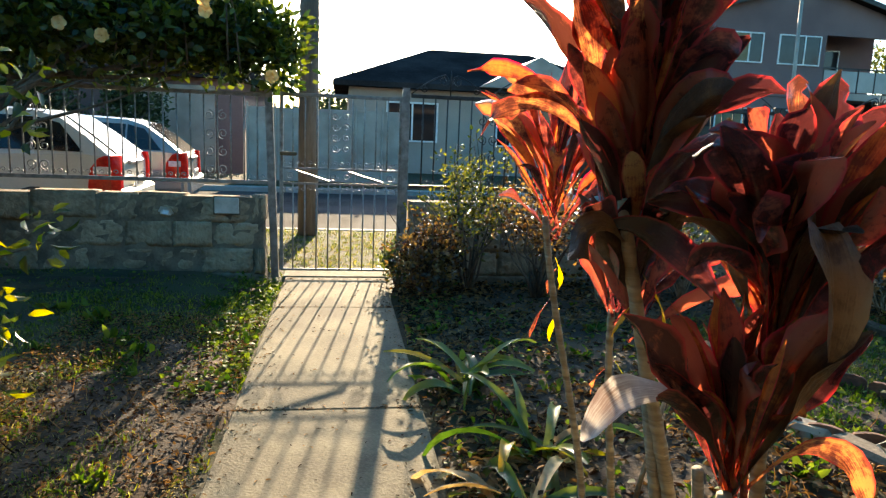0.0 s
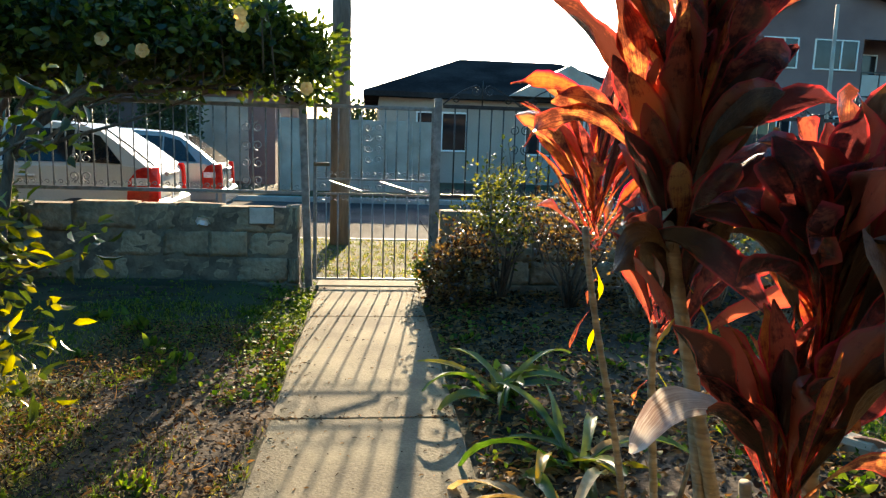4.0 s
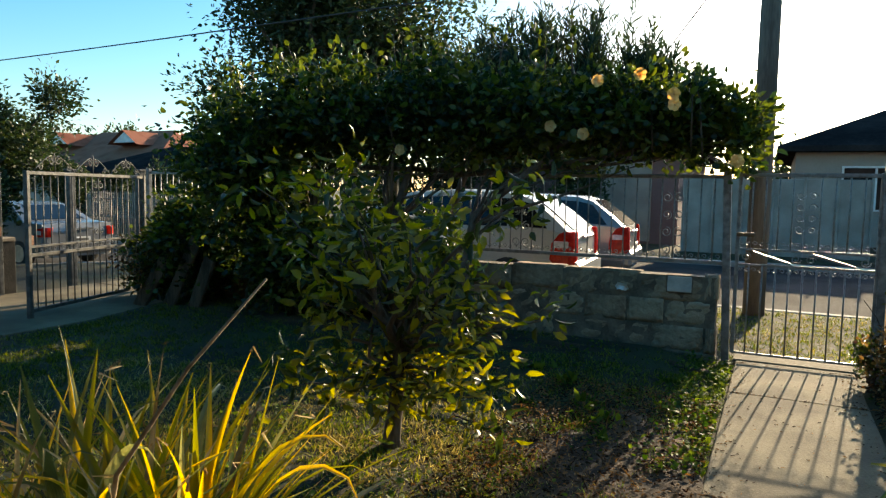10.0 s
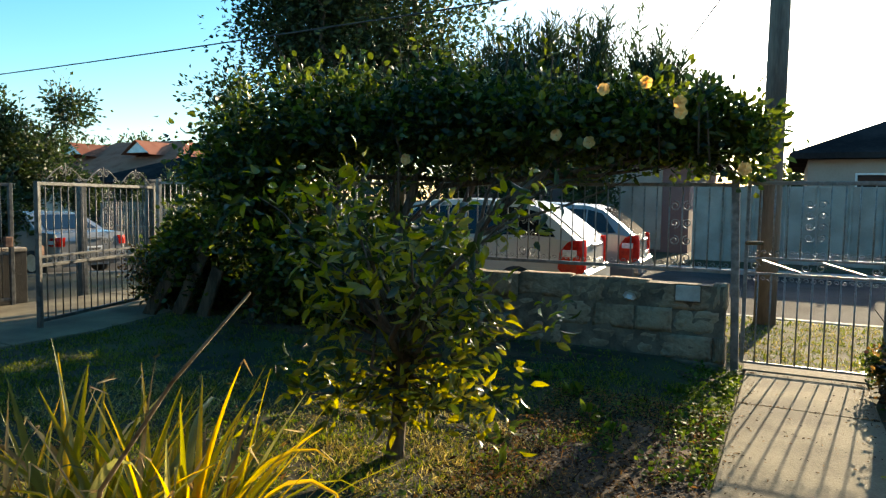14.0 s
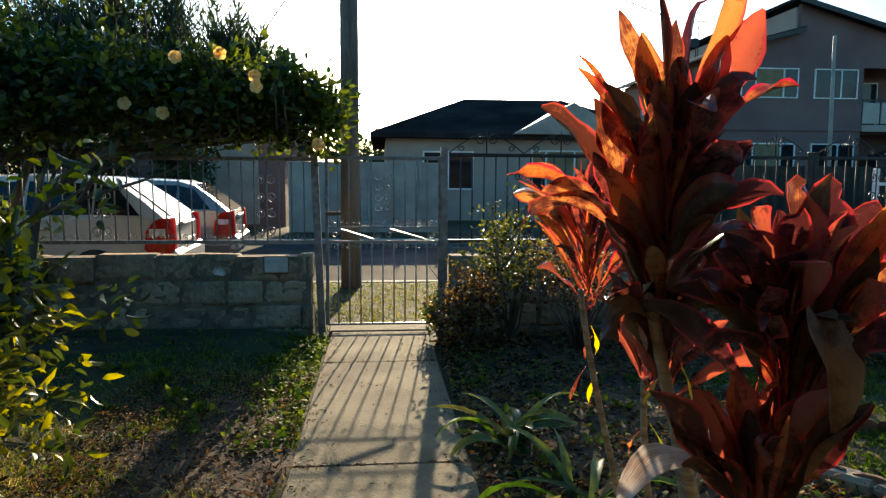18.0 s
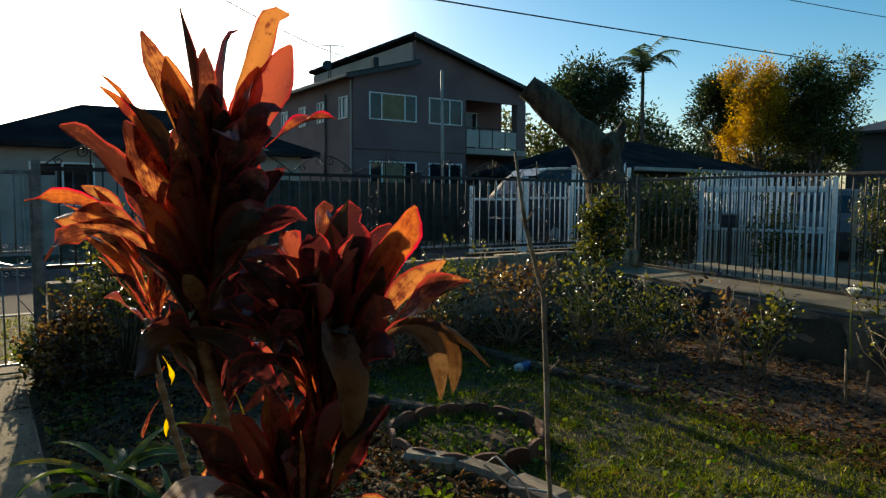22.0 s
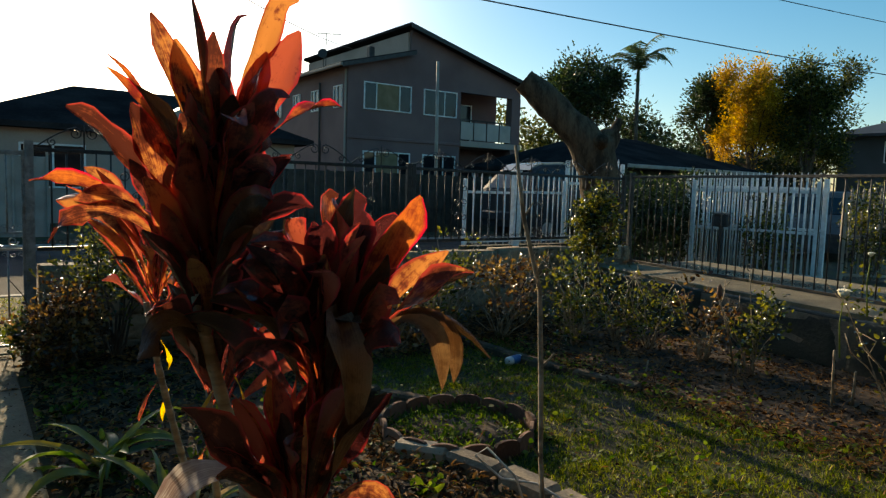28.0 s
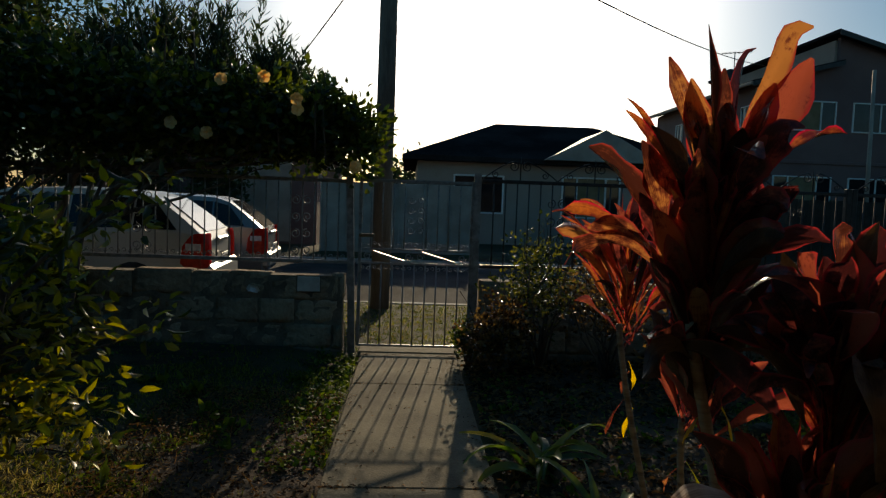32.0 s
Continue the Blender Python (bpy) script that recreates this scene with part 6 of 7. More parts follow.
    leaf_along(((0.58, 0.84, 0.76), (0.53, 0.84, 0.82), (0.46, 0.84, 0.853), (0.40, 0.84, 0.843), (0.352, 0.83, 0.785)), 0.048, M_PALE_LEAF, Vector((0.1, -0.7, 0.8)))
    leaf_along(((0.60, 0.83, 0.70), (0.65, 0.80, 0.775), (0.70, 0.77, 0.785), (0.735, 0.75, 0.72)), 0.038, M_ORANGE, Vector((0, -1, 0.4)))
    for k in range(70):                      # bare red stalks and slender young leaves between the blades
        c = ((0.66, 0.88, 0.90), (0.59, 0.84, 0.70), (0.51, 1.07, 1.15), (0.50, 1.5, 1.05))[k % 4]
        pts = arc(Vector(c) + Vector((rnd.gauss(0, 0.012), rnd.gauss(0, 0.012), rnd.gauss(0, 0.03))), rnd.uniform(0, 360), rnd.uniform(50, 88), rnd.uniform(0.14, 0.30), rnd.uniform(-10, 50), 9, 2.0)
        part("stalk", strap(pts, [0.011 * w for w in (1.0, 0.9, 0.85, 0.9, 1.1, 1.4, 1.3, 0.9, 0.2)], 0.6, (rnd.gauss(0, 1), rnd.gauss(0, 1), 0.3), 0.1, rnd.random()), M_RED_EDGE, t, "", True)
    for k in range(13):                      # withered strips hanging on the canes
        key = ("left", "mid", "right", "top")[k % 4]
        p = Vector(heads[key][0]).lerp(Vector(heads[key][1]), rnd.uniform(0.78, 0.97))
        leaf(p, rnd.uniform(0, 360), -50, rnd.uniform(0.07, 0.14), 0.012, 60, M_STRAP if k % 3 else M_ORANGE)
    return t


cordyline()


def strap_plant(name, label, centre, n, length, width, mats, seed, rise=(20, 82), droop=(15, 80), n_pts=10, wide=0.05):
    rnd = random.Random(seed)
    t = thing(name, label, "plant")
    for k in range(n):
        yaw = k * 137.5 + rnd.uniform(-12, 12)
        q = rnd.random()
        pts = arc((centre[0] + rnd.gauss(0, wide), centre[1] + rnd.gauss(0, wide), centre[2]), yaw, rise[0] + (rise[1] - rise[0]) * q, length * rnd.uniform(0.65, 1.15), rnd.uniform(*droop), n_pts)
        prof = [min(1, 0.65 + 0.5 * i / 4) * (1 - max(0, (i - n_pts * 0.5) / (n_pts * 0.5)) ** 1.6) + 0.03 for i in range(n_pts)]
        part("leaf", strap(pts, [width * rnd.uniform(0.75, 1.1) * p for p in prof], 0.5, (0, 0, 1), 0.06, rnd.random(), rnd.gauss(0, 40)), mats[rnd.randrange(len(mats))], t, "", True)
    return t


M_STRAP_G = material("grey_green_strap_leaf", (0.10, 0.12, 0.035), (0.34, 0.32, 0.12), 6.0, 0.4, 0.2, glow=0.4, fine=30, piece=0.6, veins=0.4, lift=1.3)


def strap_clump():
    """Three crowded rosettes on short stems: erect leaves in the middle, arching ones outside, some with hooked or torn tips."""
    rnd = random.Random(31)
    t = thing("strap_leaf_plant", "dense clump of yellowing strap leaves with dry tips", "plant")
    for cx, cy, n, green in ((-1.17, 0.66, 210, 1), (-1.32, 0.56, 150, 3), (-1.45, 0.48, 85, 3)):
        part("stem", Geo().tube([(cx, cy, -0.02), (cx + 0.01, cy, 0.2), (cx, cy, 0.46)], (0.05, 0.042, 0.03), 8), M_STRAP_DRY, t, "stem of dry leaf bases", True)
        for k in range(n):
            rise = 10 + 74 * rnd.random()
            length = rnd.uniform(0.36, 0.62) * (1.0 if rise > 35 else 0.85)
            hooked = rnd.random() < 0.22
            base = (cx + rnd.gauss(0, 0.03), cy + rnd.gauss(0, 0.03), 0.40 + rnd.uniform(-0.03, 0.05))
            pts = arc(base, k * 137.5 + rnd.uniform(-14, 14), rise, length, rnd.uniform(95, 160) if hooked else rnd.uniform(2, 42), 13, 5.0 if hooked else 1.8)
            w = rnd.uniform(0.013, 0.030)
            prof = [min(1.0, 0.7 + 0.09 * i) * (1 - max(0.0, (i - 4) / 8.2) ** 1.5) + 0.03 for i in range(13)]
            m = rnd.choice([M_STRAP] * 7 + [M_STRAP_G] * green + [M_STRAP_DRY] * 2)
            part("leaf", strap(pts, [w * q for q in prof], 0.55, (0, 0, 1), 0.08, rnd.random(), rnd.gauss(0, 30)), m, t, "", True)
            if rnd.random() < 0.3:
                a = pts[-1]
                part("dry_tip", strap([a, a + Vector((rnd.gauss(0, 0.012), rnd.gauss(0, 0.012), rnd.uniform(-0.01, 0.02))), a + Vector((rnd.gauss(0, 0.02), rnd.gauss(0, 0.02), rnd.uniform(-0.035, 0.015)))], (0.006, 0.005, 0.001), 0.8, (0, 0, 1), 0.3, rnd.random(), 120), M_STRAP_DRY, t, "curled dry tip", True)
    return t


sp = strap_clump()
part("flower_stalk", Geo().tube([(-1.15, 0.42, 0.4), (-1.08, 0.45, 0.85), (-0.98, 0.50, 1.02), (-0.87, 0.55, 1.16)], (0.005, 0.004, 0.003, 0.002), 6), M_STICK, sp, "dry leaning flower stalk", True)
strap_plant("crinum", "fleshy green strap-leaved plant in the bare bed", (0.60, 3.0, 0.02), 16, 0.46, 0.06, (M_CRINUM, M_CRINUM, M_CRINUM, M_STRAP), 41, (10, 65), (50, 120))
strap_plant("crinum", "small fleshy plant with curling yellow leaves", (0.76, 2.3, 0.02), 20, 0.46, 0.045, (M_CRINUM, M_CRINUM, M_STRAP, M_STRAP_DRY), 42, (5, 55), (40, 120))
strap_plant("crinum", "fleshy plant with broad drooping leaves beside the canes", (0.60, 1.95, 0.02), 15, 0.42, 0.045, (M_CRINUM, M_CRINUM, M_STRAP_DRY), 44, (5, 50), (50, 130))
strap_plant("cordyline", "small red cordyline beside the yellow strap leaves", (-1.72, 0.46, 0.1), 11, 0.70, 0.075, (M_RED, M_RED, M_RED_EDGE), 43, (60, 86), (5, 40))

# ---- shrubs in the beds ----
shrub("privet_shrub", "loose green shrub in front of the front fence", (0.98, 5.0, 0.75), (0.46, 0.42, 0.52), M_HEDGE, 230, 0.042, 0.024, 14, 51)
shrub("privet_shrub", "small round clipped shrub against the gate post", (0.47, 5.28, 0.21), (0.17, 0.15, 0.19), M_HIB, 260, 0.032, 0.020, 6, 69, gaps=2.0, hollow=0.1)
shrub("bronze_shrub", "dense dark bronze shrub beside the gate", (0.64, 4.85, 0.34), (0.36, 0.4, 0.36), M_BRONZE, 380, 0.04, 0.024, 9, 52)
shrub("bronze_shrub", "bronze-leaved shrub with thin stems in the bed", (1.45, 4.75, 0.62), (0.5, 0.42, 0.42), M_BRONZE, 200, 0.042, 0.024, 14, 53)
shrub("bronze_shrub", "dark bronze-leaved shrub along the front wall", (2.3, 4.85, 0.5), (0.6, 0.42, 0.45), M_BRONZE, 90, 0.055, 0.030, 18, 54)
shrub("privet_shrub", "sparse green shrub along the front wall", (3.35, 4.55, 0.44), (0.5, 0.42, 0.42), M_HEDGE, 60, 0.058, 0.030, 16, 55, 1)
shrub("privet_shrub", "sparse green shrub along the front wall", (3.95, 4.3, 0.44), (0.5, 0.45, 0.42), M_BRONZE, 60, 0.058, 0.030, 16, 56, 1)
shrub("privet_shrub", "leafy shrub with bare stems at the wall's corner", (4.6, 4.05, 0.46), (0.42, 0.45, 0.46), M_HEDGE, 75, 0.058, 0.030, 18, 57, 1)
shrub("privet_shrub", "tall yellow-green shrub against the dark fence", (5.85, 5.0, 0.95), (0.42, 0.3, 0.55), M_HEDGE, 480, 0.055, 0.03, 8, 58)
shrub("privet_shrub", "yellow-green shrub behind the side fence", (10.9, 5.9, 0.7), (0.5, 0.6, 0.7), M_HEDGE, 330, 0.06, 0.032, 8, 59)
shrub("privet_shrub", "tall dark shrub behind the side fence", (12.6, 5.0, 0.9), (0.8, 0.7, 0.95), M_HEDGE, 420, 0.07, 0.036, 8, 60)
shrub("bronze_shrub", "low bronze shrub before the wall's corner", (2.85, 4.3, 0.3), (0.45, 0.4, 0.32), M_BRONZE, 65, 0.05, 0.028, 16, 67, 1)
shrub("privet_shrub", "leafy low shrub with sunlit tips", (4.3, 3.75, 0.3), (0.4, 0.35, 0.34), M_HEDGE, 55, 0.05, 0.028, 16, 68, 1)
for k, (x, y, z, m) in enumerate(((1.9, 4.5, 0.34, M_BRONZE), (2.6, 4.75, 0.55, M_HEDGE), (3.1, 4.3, 0.36, M_BRONZE), (3.75, 4.75, 0.55, M_HEDGE), (4.4, 4.6, 0.5, M_BRONZE), (4.75, 3.7, 0.4, M_HEDGE), (4.85, 2.9, 0.4, M_BRONZE))):
    shrub("bronze_shrub" if m is M_BRONZE else "privet_shrub", "open small-leaved shrub with many bare stems in the dark bed", (x, y, z), (0.42, 0.38, z), m, 46, 0.05, 0.028, 15, 140 + k, 1)
shrub("rose_bush", "thin rose bush with bare canes in the mulched bed", (4.75, 2.45, 0.42), (0.22, 0.24, 0.40), M_HEDGE, 70, 0.045, 0.026, 7, 61, 1)
shrub("rose_bush", "leafy rose bush with white blooms beside the ledge", (4.6, 1.45, 0.66), (0.5, 0.42, 0.48), M_HEDGE, 75, 0.036, 0.022, 11, 62, 1)
shrub("rose_bush", "leafy rose bush with thin canes beside the ledge", (4.5, 0.75, 0.6), (0.4, 0.4, 0.5), M_HEDGE, 80, 0.036, 0.022, 9, 63, 1)
shrub("rose_bush", "low rose bush along the retaining wall", (4.75, 3.35, 0.35), (0.36, 0.36, 0.38), M_HEDGE, 90, 0.04, 0.024, 12, 64, 1)
shrub("weedy_shrub", "leafy shrub climbing from the dark bed beside the driveway", (-5.6, 5.1, 0.5), (0.7, 0.4, 0.55), M_HIB, 300, 0.06, 0.035, 8, 65)
# shrubs added where only black shade shows behind the fence
for k, (x, y, h) in enumerate(((9.5, 7.3, 1.75), (10.6, 7.6, 1.75), (11.7, 8.0, 1.8), (12.8, 8.2, 1.8), (14.0, 8.0, 1.7))):
    shrub("hedge", "dense dark shrub added to stand for the deep shade behind the corner fence", (x, y, h * 0.5), (0.9, 0.7, h * 0.58), M_TREE, 800, 0.08, 0.04, 6, 120 + k, gaps=3.0)
# the last four are added to fill the dark gap behind the parked cars
for k, (x, y, h) in enumerate(((-12.6, 2.6, 2.1), (-12.9, 3.9, 1.9), (-13.2, 5.2, 2.0), (-13.8, 6.4, 1.7), (-12.7, 6.1, 1.9), (-13.4, 7.1, 1.8), (-16.5, 6.9, 2.7), (-17.0, 7.3, 2.5), (-16.2, 5.4, 2.8), (-24.0, 16.8, 2.2), (-21.8, 17.0, 2.0), (-19.6, 17.0, 2.2), (-17.4, 17.2, 2.0), (-27.0, 12.6, 2.6), (-25.6, 15.4, 2.4), (-10.2, 16.7, 2.8), (-8.4, 16.8, 2.7), (-6.6, 16.7, 2.8), (-4.8, 16.8, 2.6))):
    shrub("hedge", "dark bushy hedge beyond the driveway", (x, y, h * 0.52), (1.0, 0.95, h * 0.58), M_TREE, 650, 0.12, 0.065, 6, 130 + k, gaps=2.5)
# assumed hedge row, added to fill the dark band below the windows
for k in range(8):
    shrub("hedge", "dark low hedge assumed in the dark band before the two-storey house", (11.6 + k * 1.75, 26.6 - 0.2 * (k % 2), 0.85), (1.25, 0.7, 1.12), M_TREE, 520, 0.14, 0.08, 6, 160 + k, gaps=2.0)
for k, (x, y, h) in enumerate(((-9.9, 1.2, 1.5), (-10.0, 2.6, 1.7), (-10.2, 3.9, 1.6), (-9.8, 0.0, 1.4), (-10.0, -1.3, 1.5))):
    shrub("hedge", "tall dark hedge behind the side fence", (x, y, h * 0.55), (0.9, 0.9, h * 0.62), M_TREE, 420, 0.11, 0.06, 6, 110 + k, gaps=3.0)
shrub("rose_bush", "thin rose bush at the driveway gate", (-6.35, 4.9, 0.5), (0.4, 0.35, 0.42), M_BRONZE, 90, 0.045, 0.026, 8, 66, 1)


def rose(centre, size, seed):
    rnd = random.Random(seed)
    t = thing("rose_bloom", "open creamy white rose on its stem", "flower", "white roses")
    c = Vector(centre)
    part("stem", Geo().tube([c - Vector((0.03, 0.02, 0.34)), c - Vector((0.02, 0, 0.15)), c - Vector((0, 0, 0.01))], (0.005, 0.004, 0.003), 5), M_WEED, t, "", True)
    for ring, (n, tilt, ln) in enumerate(((5, 8, 0.95), (5, 30, 0.95), (5, 52, 0.85), (4, 70, 0.7))):
        for k in range(n):
            pts = arc(c, 360 / n * k + ring * 31, tilt, size * ln, -95 + ring * 18, 6, 1.0)
            part("petal", strap(pts, [size * w * ln for w in (0.3, 0.75, 1.0, 1.0, 0.8, 0.3)], 0.6, (0, 0, 1), 0.1, rnd.random()), M_ROSE, t, "", True)


rose((4.22, 1.62, 0.76), 0.062, 1)
rose((4.35, 1.55, 1.0), 0.03, 2)
rose((4.3, 1.38, 0.50), 0.035, 3)

# ---- trees beyond ----
tall_tree("large_tree", "large dark feathery tree behind the parked cars", (-11.9, 17.2), 10.6, (4.9, 3.8, 4.0), M_TREE, 2600, 0.19, 71, 0.35, per=18, gaps=0.8, limbsn=12, reach=0.34)
tall_tree("round_tree", "round dark green street tree", (-26.5, 15.0), 5.6, (3.0, 3.0, 2.5), M_TREE, 1200, 0.2, 73, 0.2, per=18, reach=0.22)
tall_tree("street_tree", "dark trees beyond the driveway fence", (-28.0, 7.2), 7.0, (3.0, 3.4, 3.0), M_TREE, 900, 0.32, 74, 0.25, per=12, reach=0.35)
tall_tree("street_tree", "low dark greenery beyond the driveway fence", (-17.5, 4.5), 3.2, (3.2, 2.6, 1.6), M_TREE, 450, 0.2, 75, 0.15, per=12, reach=0.22)
tall_tree("gum_tree", "dark open-crowned gum tree behind the houses", (32.6, 31.0), 10.8, (2.7, 2.7, 3.0), M_TREE, 900, 0.26, 76, 0.3, per=16, reach=0.24, gaps=0.9)
tall_tree("gum_tree", "dark gum tree beside the yellow one", (39.0, 25.9), 9.4, (2.0, 1.9, 2.6), M_TREE, 800, 0.22, 77, 0.3, per=16, reach=0.24)
tall_tree("yellow_tree", "autumn-yellow tree half turned from green", (38.0, 22.6), 9.6, (1.8, 1.9, 3.3), M_YELLOW_TREE, 2000, 0.17, 78, 0.25, per=16, reach=0.24, gaps=0.9)
tall_tree("green_tree", "tall green tree beside the yellow one", (39.5, 20.0), 9.2, (2.5, 2.5, 3.3), M_GREEN_TREE, 1900, 0.20, 79, 0.25, per=13, reach=0.22, gaps=0.9)
tall_tree("green_tree", "olive tree behind the balcony house", (31.0, 33.0), 6.8, (3.6, 2.6, 2.6), M_GREEN_TREE, 420, 0.32, 80, 0.25, per=10, reach=0.34)
tall_tree("green_tree", "small feathery tree beyond the palm", (44.0, 36.0), 9.0, (3.2, 2.6, 2.4), M_TREE, 300, 0.36, 81, 0.25, per=9, reach=0.36)
for k, (x, y, h) in enumerate(((-60, 40, 7), (-75, 60, 9), (20, 60, 6), (-15, 45, 6), (60, 45, 8), (75, 30, 9), (0, 70, 6), (-40, 55, 8))):
    tall_tree("far_tree", "distant dark tree behind the roofs", (x, y), h, (5.5, 4.0, h * 0.42), M_TREE, 200, 0.6, 90 + k, 0.3, per=9, reach=0.6)
tall_tree("green_tree", "low dark trees filling the gap behind the garage", (46.0, 25.5), 5.6, (4.2, 3.4, 2.6), M_TREE, 700, 0.3, 83, 0.25, per=12, reach=0.3)
tall_tree("green_tree", "low dark trees filling the gap behind the garage", (47.0, 32.0), 5.8, (4.4, 3.4, 2.7), M_TREE, 700, 0.3, 84, 0.25, per=12, reach=0.3)
palm("tall thin palm with a drooping crown", (33.2, 27.2), 8.0, 11, 2.5, 3)
palm("broad palm beyond the driveway fence", (-24.5, 8.5), 4.6, 14, 2.6, 4)
palm("broad palm beyond the driveway fence", (-23.0, 5.5), 3.6, 14, 2.6, 5)

# ---- the sawn tree ----


def gnarled(knots, radii, lump=0.16, rings=26, n=20, seed=0.0):
    """A trunk or limb through a few knots, its bark lumpy and furrowed, its end cut flat."""
    ks, pts, rad = [Vector(p) for p in knots], [], []
    for k in range(rings + 1):
        q = k / rings * (len(ks) - 1)
        a = min(int(q), len(ks) - 2)
        f = q - a
        p0, p1, p2, p3 = ks[max(a - 1, 0)], ks[a], ks[a + 1], ks[min(a + 2, len(ks) - 1)]
        pts.append(0.5 * ((2 * p1) + (p2 - p0) * f + (2 * p0 - 5 * p1 + 4 * p2 - p3) * f * f + (3 * p1 - p0 - 3 * p2 + p3) * f ** 3))
        rad.append(radii[a] * (1 - f) + radii[a + 1] * f)
    g = Geo().tube(pts, rad, n)
    for k, v in enumerate(g.v):
        c = pts[min(k // n, rings)]
        d = Vector(v) - c
        m = 1 + lump * noise.noise((v[0] * 3.2 + seed, v[1] * 3.2, v[2] * 2.2)) + 0.45 * lump * noise.noise((v[0] * 11, v[1] * 11 + seed, v[2] * 5))
        g.v[k] = tuple(c + d * m)
    return g


st = thing("tree_stump", "thick grey-brown sawn-off tree leaning over the corner fence", "tree")
part("trunk", gnarled([(7.75, 6.35, -0.1), (7.68, 6.38, 0.5), (7.55, 6.4, 1.1), (7.42, 6.45, 1.6), (7.40, 6.46, 2.05)], (0.36, 0.28, 0.25, 0.27, 0.24), 0.2), M_STUMP, st, "", True)
part("limb", gnarled([(7.45, 6.45, 1.45), (7.28, 6.50, 1.95), (6.95, 6.70, 2.36), (6.66, 6.92, 2.68), (6.50, 7.03, 2.84)], (0.27, 0.25, 0.205, 0.185, 0.175), 0.22, seed=4.0), M_STUMP, st, "", True)
part("limb", gnarled([(7.42, 6.47, 1.8), (7.56, 6.42, 2.05), (7.58, 6.4, 2.16), (7.59, 6.4, 2.2)], (0.22, 0.19, 0.15, 0.07), 0.3, 12, seed=9.0), M_STUMP, st, "", True)
part("knot", gnarled([(7.3, 6.38, 1.95), (7.22, 6.22, 2.02), (7.20, 6.14, 2.05)], (0.11, 0.10, 0.05), 0.3, 8, 12, 2.0), M_STUMP, st, "", True)
part("knot", gnarled([(7.55, 6.35, 2.1), (7.62, 6.30, 2.28), (7.63, 6.29, 2.36)], (0.09, 0.06, 0.04), 0.3, 8, 12, 6.0), M_STUMP, st, "", True)

# ---- small things in the yard ----
hole_lid = thing("junction_box", "pale metal cover plate on the block wall", "box")
part("plate", Geo().box((-0.86, FRONT - 0.112, 0.595), (0.185, 0.02, 0.125), 0, 0.006), M_CREAM, hole_lid)
part("rim", Geo().box((-0.86, FRONT - 0.106, 0.595), (0.205, 0.012, 0.145), 0, 0.004), M_MORTAR, hole_lid)
# a white strip paints the daylight that comes through a hole here
wall_gap = thing("white_rag", "white patch standing for daylight through a gap in the blocks", "cloth")
part("fold", strap([(-1.36, FRONT - 0.10, 0.53), (-1.33, FRONT - 0.125, 0.555), (-1.29, FRONT - 0.125, 0.545), (-1.27, FRONT - 0.1, 0.52)], (0.03, 0.055, 0.06, 0.03), 0.6, (0, -1, 0), 0.3, 2), M_TRIM, wall_gap)

edge = tagged(new("garden_edging"), "curved row of worn concrete edging blocks", "edging", "", "structure")
for k, (x, y, a) in enumerate(((1.91, 2.43, 128), (2.03, 2.17, 105), (2.10, 1.88, 97), (2.12, 1.58, 90), (2.10, 1.28, 84), (2.05, 0.98, 78))):
    part("edging_block", Geo().box((x, y, 0.028), (0.285, 0.12, 0.12), radians(a), 0.02), M_CONC_D, edge)
edge2 = tagged(new("garden_edging"), "low timber edging between the lawn and the beds", "edging", "", "structure")
for k, (x, y, a, ln) in enumerate(((3.55, 4.0, 92, 0.7), (3.58, 3.42, 95, 0.5), (3.68, 2.85, 100, 0.5), (2.12, 3.52, 115, 0.34), (2.27, 3.2, 118, 0.3))):
    part("edging_board", Geo().box((x, y, 0.035), (ln, 0.1, 0.08), radians(a), 0.015), M_STUMP, edge2)

ring = thing("edging_ring", "round bed edged with scalloped terracotta tiles", "planter")
shared = Geo().prism([(-0.078, -0.04), (0.078, -0.04), (0.076, 0.09), (0.06, 0.106), (0.02, 0.114), (-0.02, 0.114), (-0.06, 0.106), (-0.076, 0.09)], 1, -0.010, 0.010).data("edging_tile", M_TERRA)
for k in range(16):
    a = 2 * math.pi * k / 16
    ob = part("edging_tile", shared, M_TERRA, ring)
    ob.matrix_basis = pose(2.26 + 0.40 * math.cos(a), 2.62 + 0.40 * math.sin(a), -0.012, random.Random(k).uniform(-6, 6), random.Random(k + 50).uniform(-4, 4), math.degrees(a) + 90)
structure("soil_bed", blot(2.26, 2.62, 0.36, 0.36, 0.02, 23, 28, 4), M_SOIL, "soil with weeds inside the terracotta ring", "soil", True)

bottle = thing("plastic_bottle", "discarded clear plastic bottle with a blue label on the grass", "bottle")
BX, BY = 3.49, 3.55
part("body", Geo().tube([(BX - 0.1, BY, 0.05), (BX - 0.09, BY, 0.05), (BX + 0.05, BY + 0.03, 0.05), (BX + 0.085, BY + 0.037, 0.05), (BX + 0.105, BY + 0.04, 0.05)], (0.02, 0.033, 0.033, 0.015, 0.013), 12), M_PLASTIC, bottle, "", True)
part("label", Geo().tube([(BX - 0.055, BY + 0.008, 0.05), (BX + 0.035, BY + 0.027, 0.05)], 0.0345, 12, False), M_BLUE, bottle, "blue paper label", True)
part("cap", Geo().tube([(BX + 0.105, BY + 0.04, 0.05), (BX + 0.122, BY + 0.043, 0.05)], 0.015, 10), M_BLUE, bottle)

